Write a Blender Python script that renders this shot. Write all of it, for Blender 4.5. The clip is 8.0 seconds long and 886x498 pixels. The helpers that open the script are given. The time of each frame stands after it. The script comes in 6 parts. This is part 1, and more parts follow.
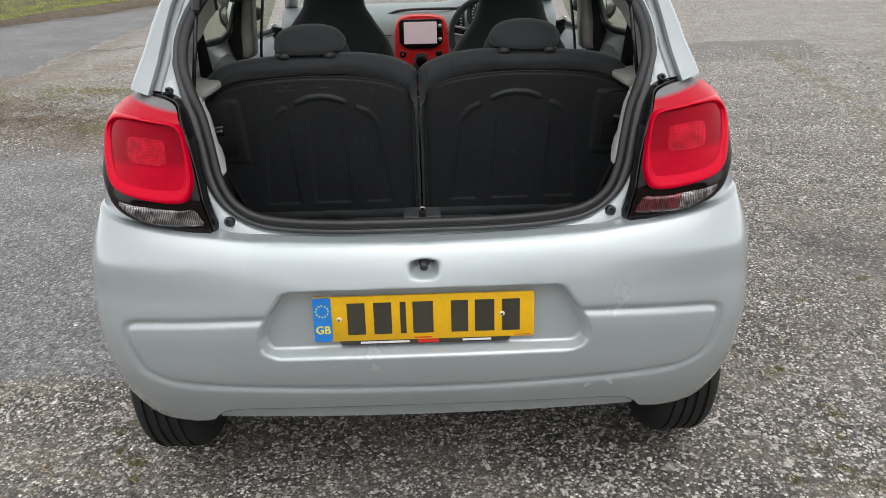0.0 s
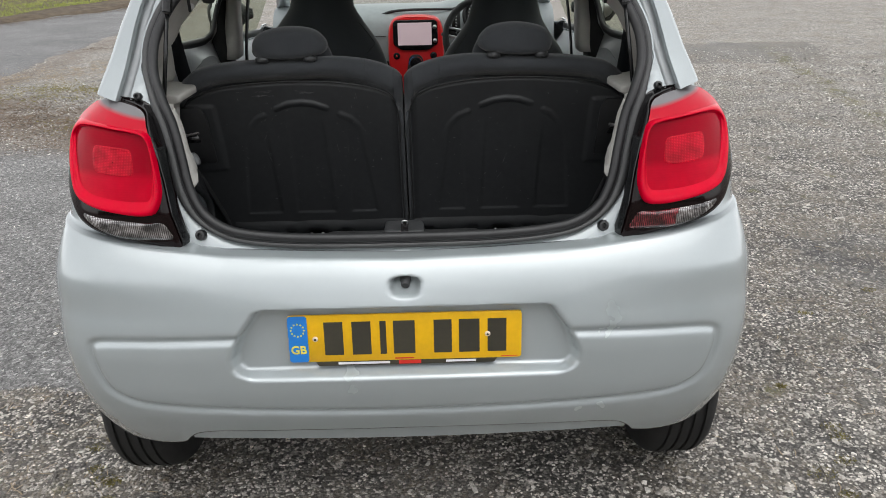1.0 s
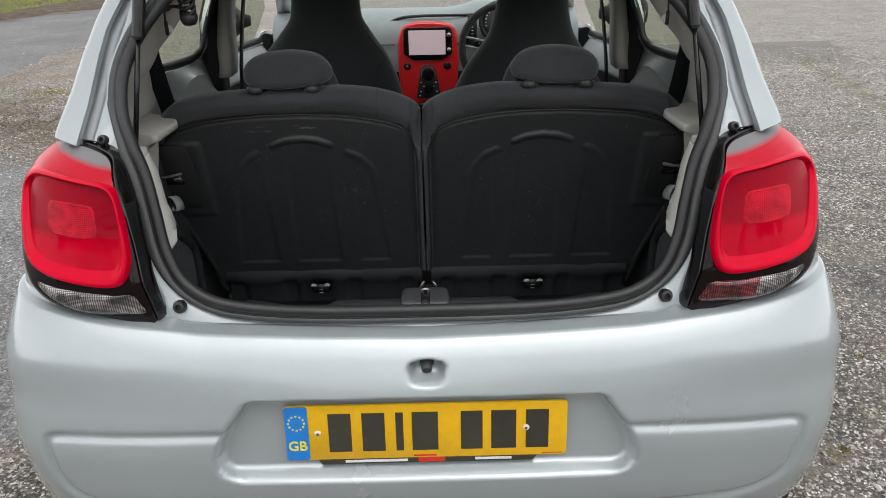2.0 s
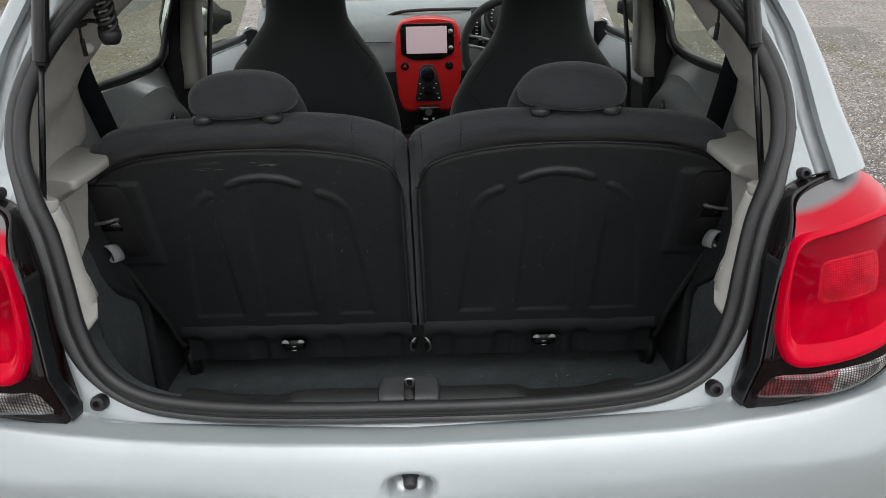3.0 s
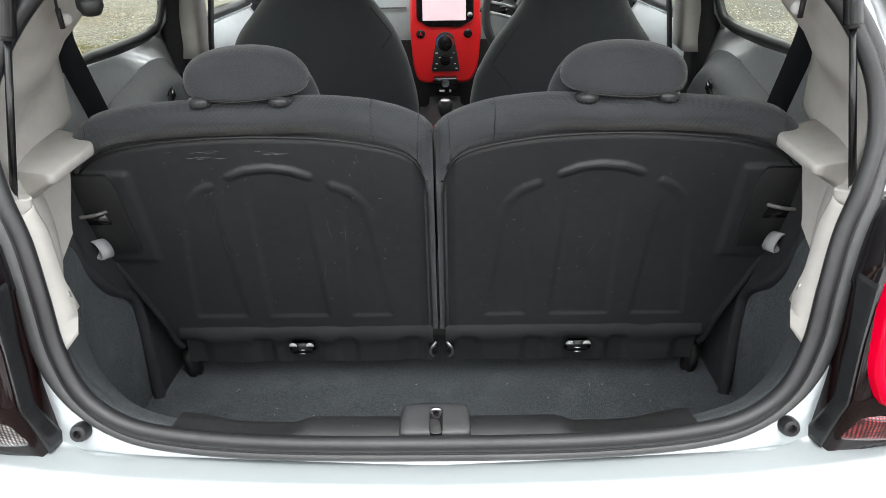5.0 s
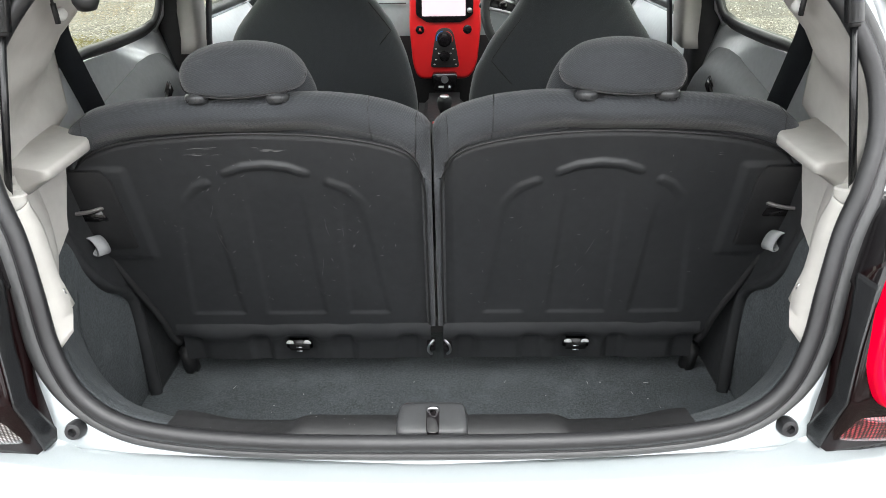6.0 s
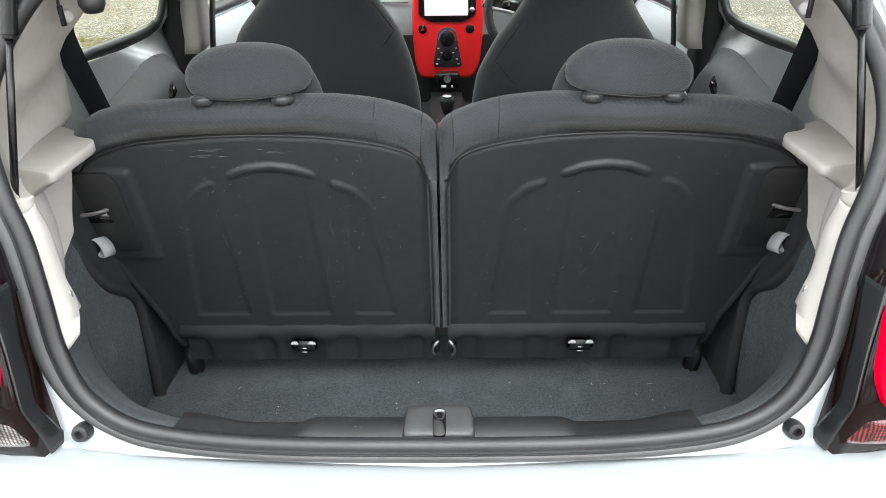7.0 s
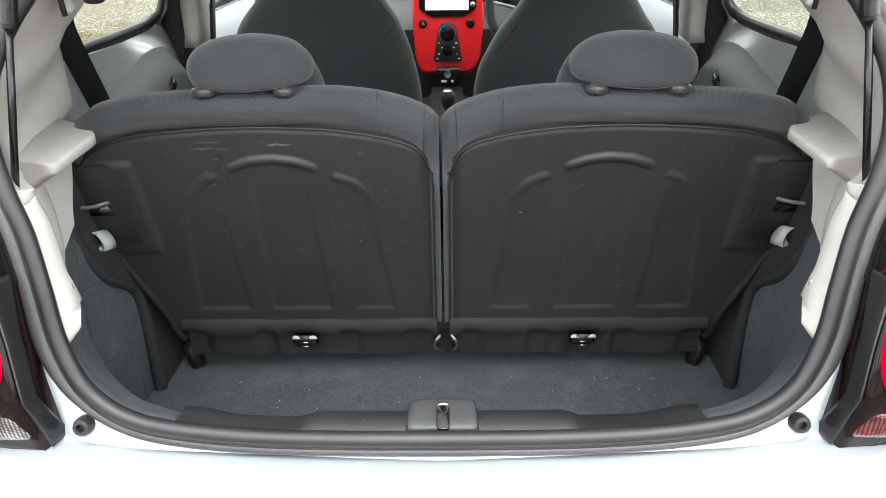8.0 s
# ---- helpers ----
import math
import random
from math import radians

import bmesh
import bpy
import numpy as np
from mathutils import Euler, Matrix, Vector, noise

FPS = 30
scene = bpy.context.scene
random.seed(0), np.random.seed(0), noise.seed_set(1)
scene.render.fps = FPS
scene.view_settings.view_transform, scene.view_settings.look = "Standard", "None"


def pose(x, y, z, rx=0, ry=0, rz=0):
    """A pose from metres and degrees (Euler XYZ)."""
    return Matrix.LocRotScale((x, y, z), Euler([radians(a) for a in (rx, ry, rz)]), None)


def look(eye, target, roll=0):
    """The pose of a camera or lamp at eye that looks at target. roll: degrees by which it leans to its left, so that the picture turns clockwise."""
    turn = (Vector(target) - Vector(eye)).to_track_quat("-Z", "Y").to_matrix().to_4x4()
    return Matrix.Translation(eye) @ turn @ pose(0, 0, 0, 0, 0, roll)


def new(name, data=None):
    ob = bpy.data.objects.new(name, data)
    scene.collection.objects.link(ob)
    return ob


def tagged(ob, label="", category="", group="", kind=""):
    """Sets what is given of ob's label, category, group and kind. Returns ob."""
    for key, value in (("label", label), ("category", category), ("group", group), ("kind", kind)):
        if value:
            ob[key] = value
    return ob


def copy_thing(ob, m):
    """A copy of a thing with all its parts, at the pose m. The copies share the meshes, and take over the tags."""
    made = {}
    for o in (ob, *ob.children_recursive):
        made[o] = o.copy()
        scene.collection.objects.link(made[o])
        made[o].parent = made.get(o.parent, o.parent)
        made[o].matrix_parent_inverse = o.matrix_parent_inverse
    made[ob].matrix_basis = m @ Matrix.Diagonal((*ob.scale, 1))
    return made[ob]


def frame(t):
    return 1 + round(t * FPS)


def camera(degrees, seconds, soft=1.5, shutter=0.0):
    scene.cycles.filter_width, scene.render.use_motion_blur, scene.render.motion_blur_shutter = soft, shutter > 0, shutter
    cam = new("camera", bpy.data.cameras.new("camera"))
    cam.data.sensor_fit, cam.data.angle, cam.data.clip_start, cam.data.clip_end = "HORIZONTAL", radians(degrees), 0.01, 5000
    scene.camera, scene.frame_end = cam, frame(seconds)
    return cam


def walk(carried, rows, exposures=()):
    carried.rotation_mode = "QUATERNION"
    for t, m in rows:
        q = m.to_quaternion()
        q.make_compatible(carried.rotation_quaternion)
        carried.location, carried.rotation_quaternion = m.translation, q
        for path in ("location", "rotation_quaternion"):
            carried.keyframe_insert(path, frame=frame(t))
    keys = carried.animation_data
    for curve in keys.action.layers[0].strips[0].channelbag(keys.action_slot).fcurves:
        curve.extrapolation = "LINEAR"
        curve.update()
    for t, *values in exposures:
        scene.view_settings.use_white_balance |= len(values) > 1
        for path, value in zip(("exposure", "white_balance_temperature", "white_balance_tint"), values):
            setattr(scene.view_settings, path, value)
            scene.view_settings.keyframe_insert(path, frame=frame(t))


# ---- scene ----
cam = camera(60.1, 8.0, soft=0.75)
PATH = [
    (0, (0.02, -0.007, 1.467), (0.053, 1.83, 0.676), -1.4),
    (0.5, (0.033, 0.029, 1.468), (0.063, 1.866, 0.677), -1.3),
    (1, (0.067, 0.095, 1.464), (0.093, 1.93, 0.671), -1.1),
    (1.5, (0.044, 0.238, 1.464), (0.067, 2.072, 0.665), -1.0),
    (1.7, (0.027, 0.316, 1.474), (0.048, 2.149, 0.673), -1.0),
    (2.8, (0.05, 0.702, 1.492), (0.046, 2.517, 0.653), -1.5),
    (3, (0.064, 0.765, 1.492), (0.055, 2.577, 0.645), -1.5),
    (3.5, (0.034, 0.86, 1.483), (0.012, 2.66, 0.611), -1.6),
    (4, (0.024, 0.903, 1.484), (-0.005, 2.689, 0.586), -1.6),
    (4.5, (0.026, 0.924, 1.479), (-0.003, 2.702, 0.562), -1.3),
    (6, (0.031, 0.942, 1.479), (0.006, 2.708, 0.54), -0.8),
    (6.5, (0.028, 0.939, 1.48), (0.001, 2.705, 0.541), -0.8),
    (7, (0.023, 0.945, 1.484), (-0.003, 2.708, 0.541), -0.8),
    (7.5, (0.018, 0.949, 1.478), (-0.007, 2.71, 0.53), -0.8),
    (8, (0.016, 0.948, 1.476), (-0.006, 2.707, 0.526), -0.7),
]
EXPOSURES = [(0.0, 0.29), (1.7, 0.31), (3.0, 0.3), (3.5, 0.6), (4.0, 1.02), (4.5, 1.37), (6.0, 1.92), (8.0, 2.07)]
walk(cam, [(t, look(eye, target, roll)) for t, eye, target, roll in PATH], EXPOSURES)

# ---- daylight: a bright overcast sky ----
world = bpy.data.worlds.new("overcast_sky")
scene.world = world
world.use_nodes = True
wn, wl = world.node_tree.nodes, world.node_tree.links
sky = wn.new("ShaderNodeTexSky")
sky.sky_type, sky.sun_disc = "NISHITA", False
sky.sun_elevation, sky.sun_rotation = radians(72), radians(168)
sky.air_density, sky.dust_density, sky.ozone_density = 1.0, 1.5, 1.0
pale = wn.new("ShaderNodeHueSaturation")
pale.inputs["Saturation"].default_value = 0.06
wl.new(sky.outputs[0], pale.inputs["Color"])
wl.new(pale.outputs[0], wn["Background"].inputs["Color"])
wn["Background"].inputs["Strength"].default_value = 0.28
sun_data = bpy.data.lights.new("sun", "SUN")
sun_data.energy, sun_data.angle, sun_data.color = 0.45, radians(60), (1.0, 0.98, 0.95)
sun = new("sun", sun_data)
sun.matrix_world = look((0.8, -2.4, 14), (0, 2, 0))


# ---- materials ----
class Nodes:
    """A small builder of node materials."""

    def __init__(self, name, rough=0.5, metal=0.0):
        self.m = bpy.data.materials.new(name)
        self.m.use_nodes = True
        self.t = self.m.node_tree
        self.b = self.t.nodes["Principled BSDF"]
        self.set("Roughness", rough)
        self.set("Metallic", metal)
        self.co = self.t.nodes.new("ShaderNodeTexCoord").outputs["Object"]

    def set(self, key, v):
        if isinstance(v, bpy.types.NodeSocket):
            self.t.links.new(v, self.b.inputs[key])
        else:
            self.b.inputs[key].default_value = (*v, 1) if isinstance(v, tuple) and len(v) == 3 else v
        return self

    def noise(self, scale, detail=4.0, rough=0.55, stretch=None):
        n = self.t.nodes.new("ShaderNodeTexNoise")
        n.inputs["Scale"].default_value = scale
        n.inputs["Detail"].default_value = detail
        n.inputs["Roughness"].default_value = rough
        co = self.co
        if stretch:
            mp = self.t.nodes.new("ShaderNodeMapping")
            mp.inputs["Scale"].default_value = stretch
            self.t.links.new(co, mp.inputs["Vector"])
            co = mp.outputs[0]
        self.t.links.new(co, n.inputs["Vector"])
        return n.outputs["Fac"]

    def voronoi(self, scale, out="Distance", feature="F1", warp=0.0):
        n = self.t.nodes.new("ShaderNodeTexVoronoi")
        n.feature = feature
        n.inputs["Scale"].default_value = scale
        self.t.links.new(self.warped(scale, warp) if warp else self.co, n.inputs["Vector"])
        return n.outputs[out]

    def warped(self, scale, amount):
        """Object coordinates shaken by noise, for ragged outlines."""
        n = self.t.nodes.new("ShaderNodeTexNoise")
        n.inputs["Scale"].default_value = scale * 0.8
        n.inputs["Detail"].default_value = 2.0
        self.t.links.new(self.co, n.inputs["Vector"])
        sub, mul, add = (self.t.nodes.new("ShaderNodeVectorMath") for _ in range(3))
        sub.operation, mul.operation, add.operation = "SUBTRACT", "SCALE", "ADD"
        sub.inputs[1].default_value = (0.5, 0.5, 0.5)
        mul.inputs["Scale"].default_value = amount / scale
        self.t.links.new(n.outputs["Color"], sub.inputs[0])
        self.t.links.new(sub.outputs[0], mul.inputs[0])
        self.t.links.new(self.co, add.inputs[0])
        self.t.links.new(mul.outputs[0], add.inputs[1])
        return add.outputs[0]

    def wave(self, scale, turn=0.0, axis="X"):
        mp = self.t.nodes.new("ShaderNodeMapping")
        mp.inputs["Rotation"].default_value = (0, radians(turn), 0)
        self.t.links.new(self.co, mp.inputs["Vector"])
        n = self.t.nodes.new("ShaderNodeTexWave")
        n.bands_direction = axis
        n.inputs["Scale"].default_value = scale
        n.inputs["Distortion"].default_value = 0.4
        self.t.links.new(mp.outputs[0], n.inputs["Vector"])
        return n.outputs["Fac"]

    def ramp(self, fac, *stops):
        n = self.t.nodes.new("ShaderNodeValToRGB")
        el = n.color_ramp.elements
        while len(el) < len(stops):
            el.new(0.5)
        for e, (p, c) in zip(el, stops):
            e.position = p
            e.color = (*c, 1) if isinstance(c, tuple) else (c, c, c, 1)
        self.t.links.new(fac, n.inputs[0])
        return n.outputs[0]

    def mix(self, fac, a, b, how="MIX"):
        n = self.t.nodes.new("ShaderNodeMix")
        n.data_type, n.blend_type = "RGBA", how
        for key, v in ((0, fac), (6, a), (7, b)):
            if isinstance(v, bpy.types.NodeSocket):
                self.t.links.new(v, n.inputs[key])
            else:
                n.inputs[key].default_value = (*v, 1) if isinstance(v, tuple) else v
        return n.outputs[2]

    def math(self, op, a, b=0.0):
        n = self.t.nodes.new("ShaderNodeMath")
        n.operation = op
        for k, v in enumerate((a, b)):
            if isinstance(v, bpy.types.NodeSocket):
                self.t.links.new(v, n.inputs[k])
            else:
                n.inputs[k].default_value = v
        return n.outputs[0]

    def bump(self, height, strength=0.3, distance=0.002):
        n = self.t.nodes.new("ShaderNodeBump")
        n.inputs["Strength"].default_value = strength
        n.inputs["Distance"].default_value = distance
        self.t.links.new(height, n.inputs["Height"])
        self.t.links.new(n.outputs[0], self.b.inputs["Normal"])
        return self

    def xyz(self, axis):
        n = self.t.nodes.new("ShaderNodeSeparateXYZ")
        self.t.links.new(self.co, n.inputs[0])
        return n.outputs["XYZ".index(axis)]


def plain(name, c1, c2, scale=3.0, rough=0.5, bump=0.0, bscale=300.0, metal=0.0, coat=0.0, sheen=0.0, rvar=0.08, bdist=0.001):
    """A surface that varies at two scales, with fine relief."""
    n = Nodes(name, rough, metal)
    big, small = n.noise(scale), n.noise(scale * 14, 6)
    c = n.mix(n.ramp(big, (0.3, 0.0), (0.7, 1.0)), c1, c2)
    n.set("Base Color", n.mix(n.ramp(small, (0.35, 0.0), (0.8, 0.35)), c, tuple(0.75 * v for v in c1)))
    n.set("Roughness", n.math("ADD", n.math("MULTIPLY", small, rvar), rough - rvar / 2))
    if bump:
        n.bump(n.noise(bscale, 3), bump, bdist)
    n.set("Coat Weight", coat)
    n.set("Sheen Weight", sheen)
    return n.m


def silver_paint():
    """Silver metallic lacquer under a glossy clear coat, with faint dust."""
    n = Nodes("silver_paint", 0.25, 0.28)
    flake = n.ramp(n.voronoi(1400, "Color"), (0.0, 0.95), (1.0, 1.05))
    dirt = n.ramp(n.noise(4, 6), (0.35, (0.362, 0.398, 0.410)), (0.7, (0.385, 0.421, 0.433)))
    n.set("Base Color", n.mix(1.0, dirt, flake, "MULTIPLY"))
    n.set("Coat Weight", 1.0)
    n.set("Coat Roughness", 0.07)
    n.set("Roughness", n.math("ADD", n.math("MULTIPLY", n.noise(6, 4), 0.05), 0.24))
    n.bump(n.noise(7, 2), 0.008, 0.002)
    return n.m


def seat_fabric():
    n = Nodes("seat_fabric", 0.92)
    knit = n.math("MULTIPLY", n.wave(215, 38), n.wave(215, -38))
    c = n.mix(knit, (0.022, 0.024, 0.028), (0.076, 0.082, 0.091))
    n.set("Base Color", n.mix(n.ramp(n.noise(12, 5), (0.4, 0.0), (0.75, 0.3)), c, (0.064, 0.069, 0.075)))
    n.set("Sheen Weight", 0.25)
    n.bump(knit, 0.4, 0.0009)
    return n.m


def seat_cover():
    """Smooth charcoal cloth of the front seats, base colour lifted against the dim cabin."""
    n = Nodes("front_seat_cloth", 0.8)
    weave = n.math("MULTIPLY", n.wave(190, 45), n.wave(190, -45))
    c = n.mix(weave, (0.046, 0.052, 0.059), (0.090, 0.099, 0.109))
    n.set("Base Color", n.mix(n.ramp(n.noise(5, 4), (0.35, 0.0), (0.75, 0.5)), c, (0.057, 0.063, 0.070)))
    n.set("Sheen Weight", 0.4)
    n.bump(weave, 0.3, 0.0006)
    return n.m


def carpet_mat(name, a, b):
    n = Nodes(name, 1.0)
    f = n.noise(260, 6, 0.8)
    c = n.mix(n.ramp(f, (0.40, 0.0), (0.66, 1.0)), a, tuple(1.15 * v for v in b))
    n.set("Base Color", n.mix(n.ramp(n.noise(14, 6), (0.5, 0.0), (0.8, 0.4)), c, tuple(1.5 * v for v in b)))
    n.bump(f, 0.8, 0.003)
    return n.m


def asphalt():
    """Worn tarmac: chippings, dark patches, a newer strip, moss, grit and a joint line."""
    n = Nodes("worn_asphalt", 0.85)
    x, y = n.xyz("X"), n.xyz("Y")

    def warm(v):
        return (v, v * 0.935, v * 0.85)

    def away(fac):
        return n.math("SUBTRACT", 1.0, fac)

    # angular stones of two sizes set in dark binder
    cell = n.voronoi(98, "Distance", warp=1.3)
    tone = n.ramp(n.voronoi(98, "Color", warp=1.3), (0.0, warm(0.05)), (0.35, warm(0.13)), (0.60, warm(0.24)), (0.72, warm(0.56)), (1.0, warm(0.95)))
    tone = n.mix(n.ramp(cell, (0.40, 0.0), (0.62, 0.92)), tone, warm(0.04))
    chip = n.voronoi(66, "Color", warp=1.6)
    tone = n.mix(n.ramp(chip, (0.80, 0.0), (0.83, 0.75)), tone, n.mix(n.noise(160, 3), warm(0.36), warm(0.72)))
    tone = n.mix(n.ramp(chip, (0.16, 0.6), (0.22, 0.0)), tone, warm(0.05))
    clump = n.ramp(n.noise(16, 5, 0.7), (0.34, 0.72), (0.5, 1.0), (0.68, 1.28))
    tone = n.mix(1.0, tone, clump, "MULTIPLY")
    grit = n.ramp(n.noise(42, 3, 0.6), (0.38, 0.68), (0.5, 0.96), (0.62, 1.36))
    tone = n.mix(1.0, tone, grit, "MULTIPLY")
    mottle = n.ramp(n.noise(2.6, 7, 0.7, (0.8, 1.3, 1.0)), (0.34, 0.62), (0.5, 1.0), (0.66, 1.36))
    tone = n.mix(1.0, tone, mottle, "MULTIPLY")
    dust = n.ramp(n.noise(0.8, 9, 0.7, (0.8, 1.3, 1.0)), (0.50, 0.0), (0.64, 0.45))
    tone = n.mix(dust, tone, n.mix(n.ramp(n.noise(85, 5, 0.75), (0.35, 0.0), (0.65, 1.0)), warm(0.14), warm(0.46)))
    # paler mottling mixed in with distance along Y
    far_tone = n.ramp(n.math("MULTIPLY", y, 0.1), (0.45, 0.0), (1.0, 0.45))
    tone = n.mix(far_tone, tone, n.mix(n.ramp(n.noise(26, 7, 0.85), (0.42, 0.0), (0.58, 1.0)), warm(0.055), warm(0.62)))
    # newer, finer surface
    speck = n.ramp(n.voronoi(120, "Color", warp=2.0), (0.0, (0.05, 0.05, 0.05)), (0.5, (0.135, 0.133, 0.13)), (0.8, (0.23, 0.226, 0.22)), (1.0, (0.52, 0.51, 0.49)))
    speck = n.mix(1.0, speck, n.ramp(n.noise(38, 4, 0.7), (0.32, 0.55), (0.68, 1.5)), "MULTIPLY")
    speck = n.mix(1.0, speck, n.ramp(n.noise(1.4, 6, 0.6), (0.35, 0.8), (0.65, 1.18)), "MULTIPLY")
    wob = n.math("MULTIPLY", n.math("SUBTRACT", n.noise(1.3, 6, 0.65), 0.5), 1.1)
    small_wob = n.math("MULTIPLY", n.math("SUBTRACT", n.noise(7, 6, 0.7), 0.5), 0.25)
    side = n.math("LESS_THAN", n.math("ADD", x, small_wob), -0.75)
    side = n.math("MULTIPLY", side, n.math("GREATER_THAN", n.math("ADD", y, small_wob), 2.36))
    side = n.math("MULTIPLY", side, n.math("LESS_THAN", n.math("ADD", y, wob), 5.5))
    edge = n.math("ADD", n.math("ADD", x, n.math("MULTIPLY", wob, 0.5)), small_wob)
    lane = n.math("LESS_THAN", edge, -4.45)
    far = n.math("LESS_THAN", n.math("ADD", n.math("ABSOLUTE", n.math("SUBTRACT", x, 3.6)), n.math("ABSOLUTE", n.math("SUBTRACT", y, 9.0))), n.math("ADD", 0.7, wob))
    newer = n.math("MAXIMUM", n.math("MAXIMUM", side, lane), n.math("MULTIPLY", far, 0.6))
    c = n.mix(newer, tone, speck)
    c = n.mix(n.math("MULTIPLY", lane, 0.35), c, (0.075, 0.077, 0.082))
    # a darker repair further off
    repair = n.math("LESS_THAN", n.math("ADD", n.math("ABSOLUTE", n.math("SUBTRACT", x, n.math("ADD", 1.35, n.math("MULTIPLY", y, 0.24)))), n.math("MULTIPLY", wob, 0.4)), 1.05)
    repair = n.math("MULTIPLY", repair, n.math("LESS_THAN", n.math("ADD", n.math("ABSOLUTE", n.math("SUBTRACT", y, 8.95)), small_wob), 0.68))
    c = n.mix(n.math("MULTIPLY", repair, 0.75), c, n.mix(n.ramp(n.noise(60, 5, 0.8), (0.38, 0.0), (0.62, 1.0)), (0.065, 0.062, 0.057), (0.20, 0.190, 0.174)))
    # an old oil stain
    oil = n.math("ADD", n.math("ABSOLUTE", n.math("SUBTRACT", x, 2.0)), n.math("ABSOLUTE", n.math("MULTIPLY", n.math("SUBTRACT", y, 3.3), 0.8)))
    oil = n.ramp(n.math("ADD", oil, n.math("MULTIPLY", wob, 0.5)), (0.15, 0.55), (0.55, 0.0))
    c = n.mix(oil, c, (0.045, 0.045, 0.047))
    # silt that fills the hollows, and bands of brown debris
    fine = n.noise(130, 5, 0.75)
    silt = n.ramp(n.noise(3.4, 8, 0.7), (0.45, 0.0), (0.60, 0.85))
    silt = n.math("MULTIPLY", silt, away(newer))
    c = n.mix(n.math("MULTIPLY", silt, n.ramp(n.noise(60, 5, 0.7), (0.42, 0.15), (0.58, 1.0))), c, n.mix(n.ramp(fine, (0.3, 0.0), (0.7, 1.0)), (0.085, 0.069, 0.050), (0.33, 0.285, 0.225)))
    band = n.math("ADD", n.math("ADD", y, n.math("MULTIPLY", x, 0.55)), n.math("MULTIPLY", wob, 1.6))
    band = n.math("ABSOLUTE", n.math("SUBTRACT", band, 4.5))
    band = n.math("MULTIPLY", n.ramp(band, (0.25, 1.0), (0.8, 0.0)), n.math("LESS_THAN", x, -1.4))
    verge_band = n.ramp(n.math("ABSOLUTE", n.math("ADD", edge, 4.25)), (0.05, 0.7), (0.28, 0.0))
    debris = n.math("MULTIPLY", n.math("MAXIMUM", band, verge_band), n.ramp(n.noise(20, 9, 0.8, (0.7, 1.5, 1.0)), (0.44, 0.0), (0.50, 0.95)))
    c = n.mix(debris, c, n.mix(n.ramp(n.noise(48, 6, 0.8), (0.40, 0.0), (0.60, 1.0)), (0.045, 0.031, 0.023), (0.21, 0.155, 0.112)))
    # moss: scattered tufts, and along the joint line
    joint = n.math("SUBTRACT", n.math("SUBTRACT", x, n.math("MULTIPLY", y, 0.151)), 2.64)
    joint = n.math("ABSOLUTE", n.math("ADD", joint, n.math("MULTIPLY", wob, 0.45)))
    joint = n.math("MULTIPLY", n.ramp(joint, (0.03, 1.0), (0.16, 0.0)), n.ramp(n.noise(4.5, 7, 0.75), (0.44, 0.0), (0.56, 1.0)))
    joint = n.math("MULTIPLY", joint, n.ramp(n.math("MULTIPLY", y, 0.1), (0.50, 0.0), (0.56, 1.0), (0.86, 1.0), (0.95, 0.0)))
    tuft = n.ramp(n.math("ADD", n.voronoi(4.2, "Distance"), n.math("MULTIPLY", n.noise(26, 5, 0.7), 0.35)), (0.24, 0.9), (0.36, 0.0))
    tuft = n.math("MULTIPLY", tuft, n.ramp(n.noise(1.1, 4), (0.50, 0.0), (0.58, 1.0)))
    moss = n.math("MULTIPLY", n.math("MAXIMUM", joint, n.math("MULTIPLY", tuft, away(newer))), n.ramp(fine, (0.38, 0.1), (0.55, 1.0)))
    c = n.mix(moss, c, n.mix(fine, (0.05, 0.047, 0.012), (0.17, 0.155, 0.05)))
    pale = n.ramp(n.math("ADD", n.voronoi(2.7, "Distance"), n.math("MULTIPLY", n.noise(30, 4), 0.1)), (0.075, 0.9), (0.10, 0.0))
    c = n.mix(pale, c, warm(0.42))
    n.set("Base Color", c)
    n.set("Roughness", n.math("ADD", n.math("MULTIPLY", n.noise(3, 6), 0.35), 0.55))
    h = n.math("ADD", n.math("MULTIPLY", n.math("SUBTRACT", 0.5, cell), away(n.math("MULTIPLY", newer, 0.7))), n.math("MULTIPLY", fine, 0.5))
    n.bump(h, 1.0, 0.010)
    return n.m


def lamp_red(name, c, rough=0.06):
    n = Nodes(name, rough)
    n.set("Base Color", n.mix(n.ramp(n.noise(40, 3), (0.3, 0.0), (0.8, 0.3)), c, tuple(0.7 * v for v in c)))
    n.set("Specular IOR Level", 0.1)
    return n.m


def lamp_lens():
    """Deep red optics with fine ribs; darker above the middle step, with painted shade."""
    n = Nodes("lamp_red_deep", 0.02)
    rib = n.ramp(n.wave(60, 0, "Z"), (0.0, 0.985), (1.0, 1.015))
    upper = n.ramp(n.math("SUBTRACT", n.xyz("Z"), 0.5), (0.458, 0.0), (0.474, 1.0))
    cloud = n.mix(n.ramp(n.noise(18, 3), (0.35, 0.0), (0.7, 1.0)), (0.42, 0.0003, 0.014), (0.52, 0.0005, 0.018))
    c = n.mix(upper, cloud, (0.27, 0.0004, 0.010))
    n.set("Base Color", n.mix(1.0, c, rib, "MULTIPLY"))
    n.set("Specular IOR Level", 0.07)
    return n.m


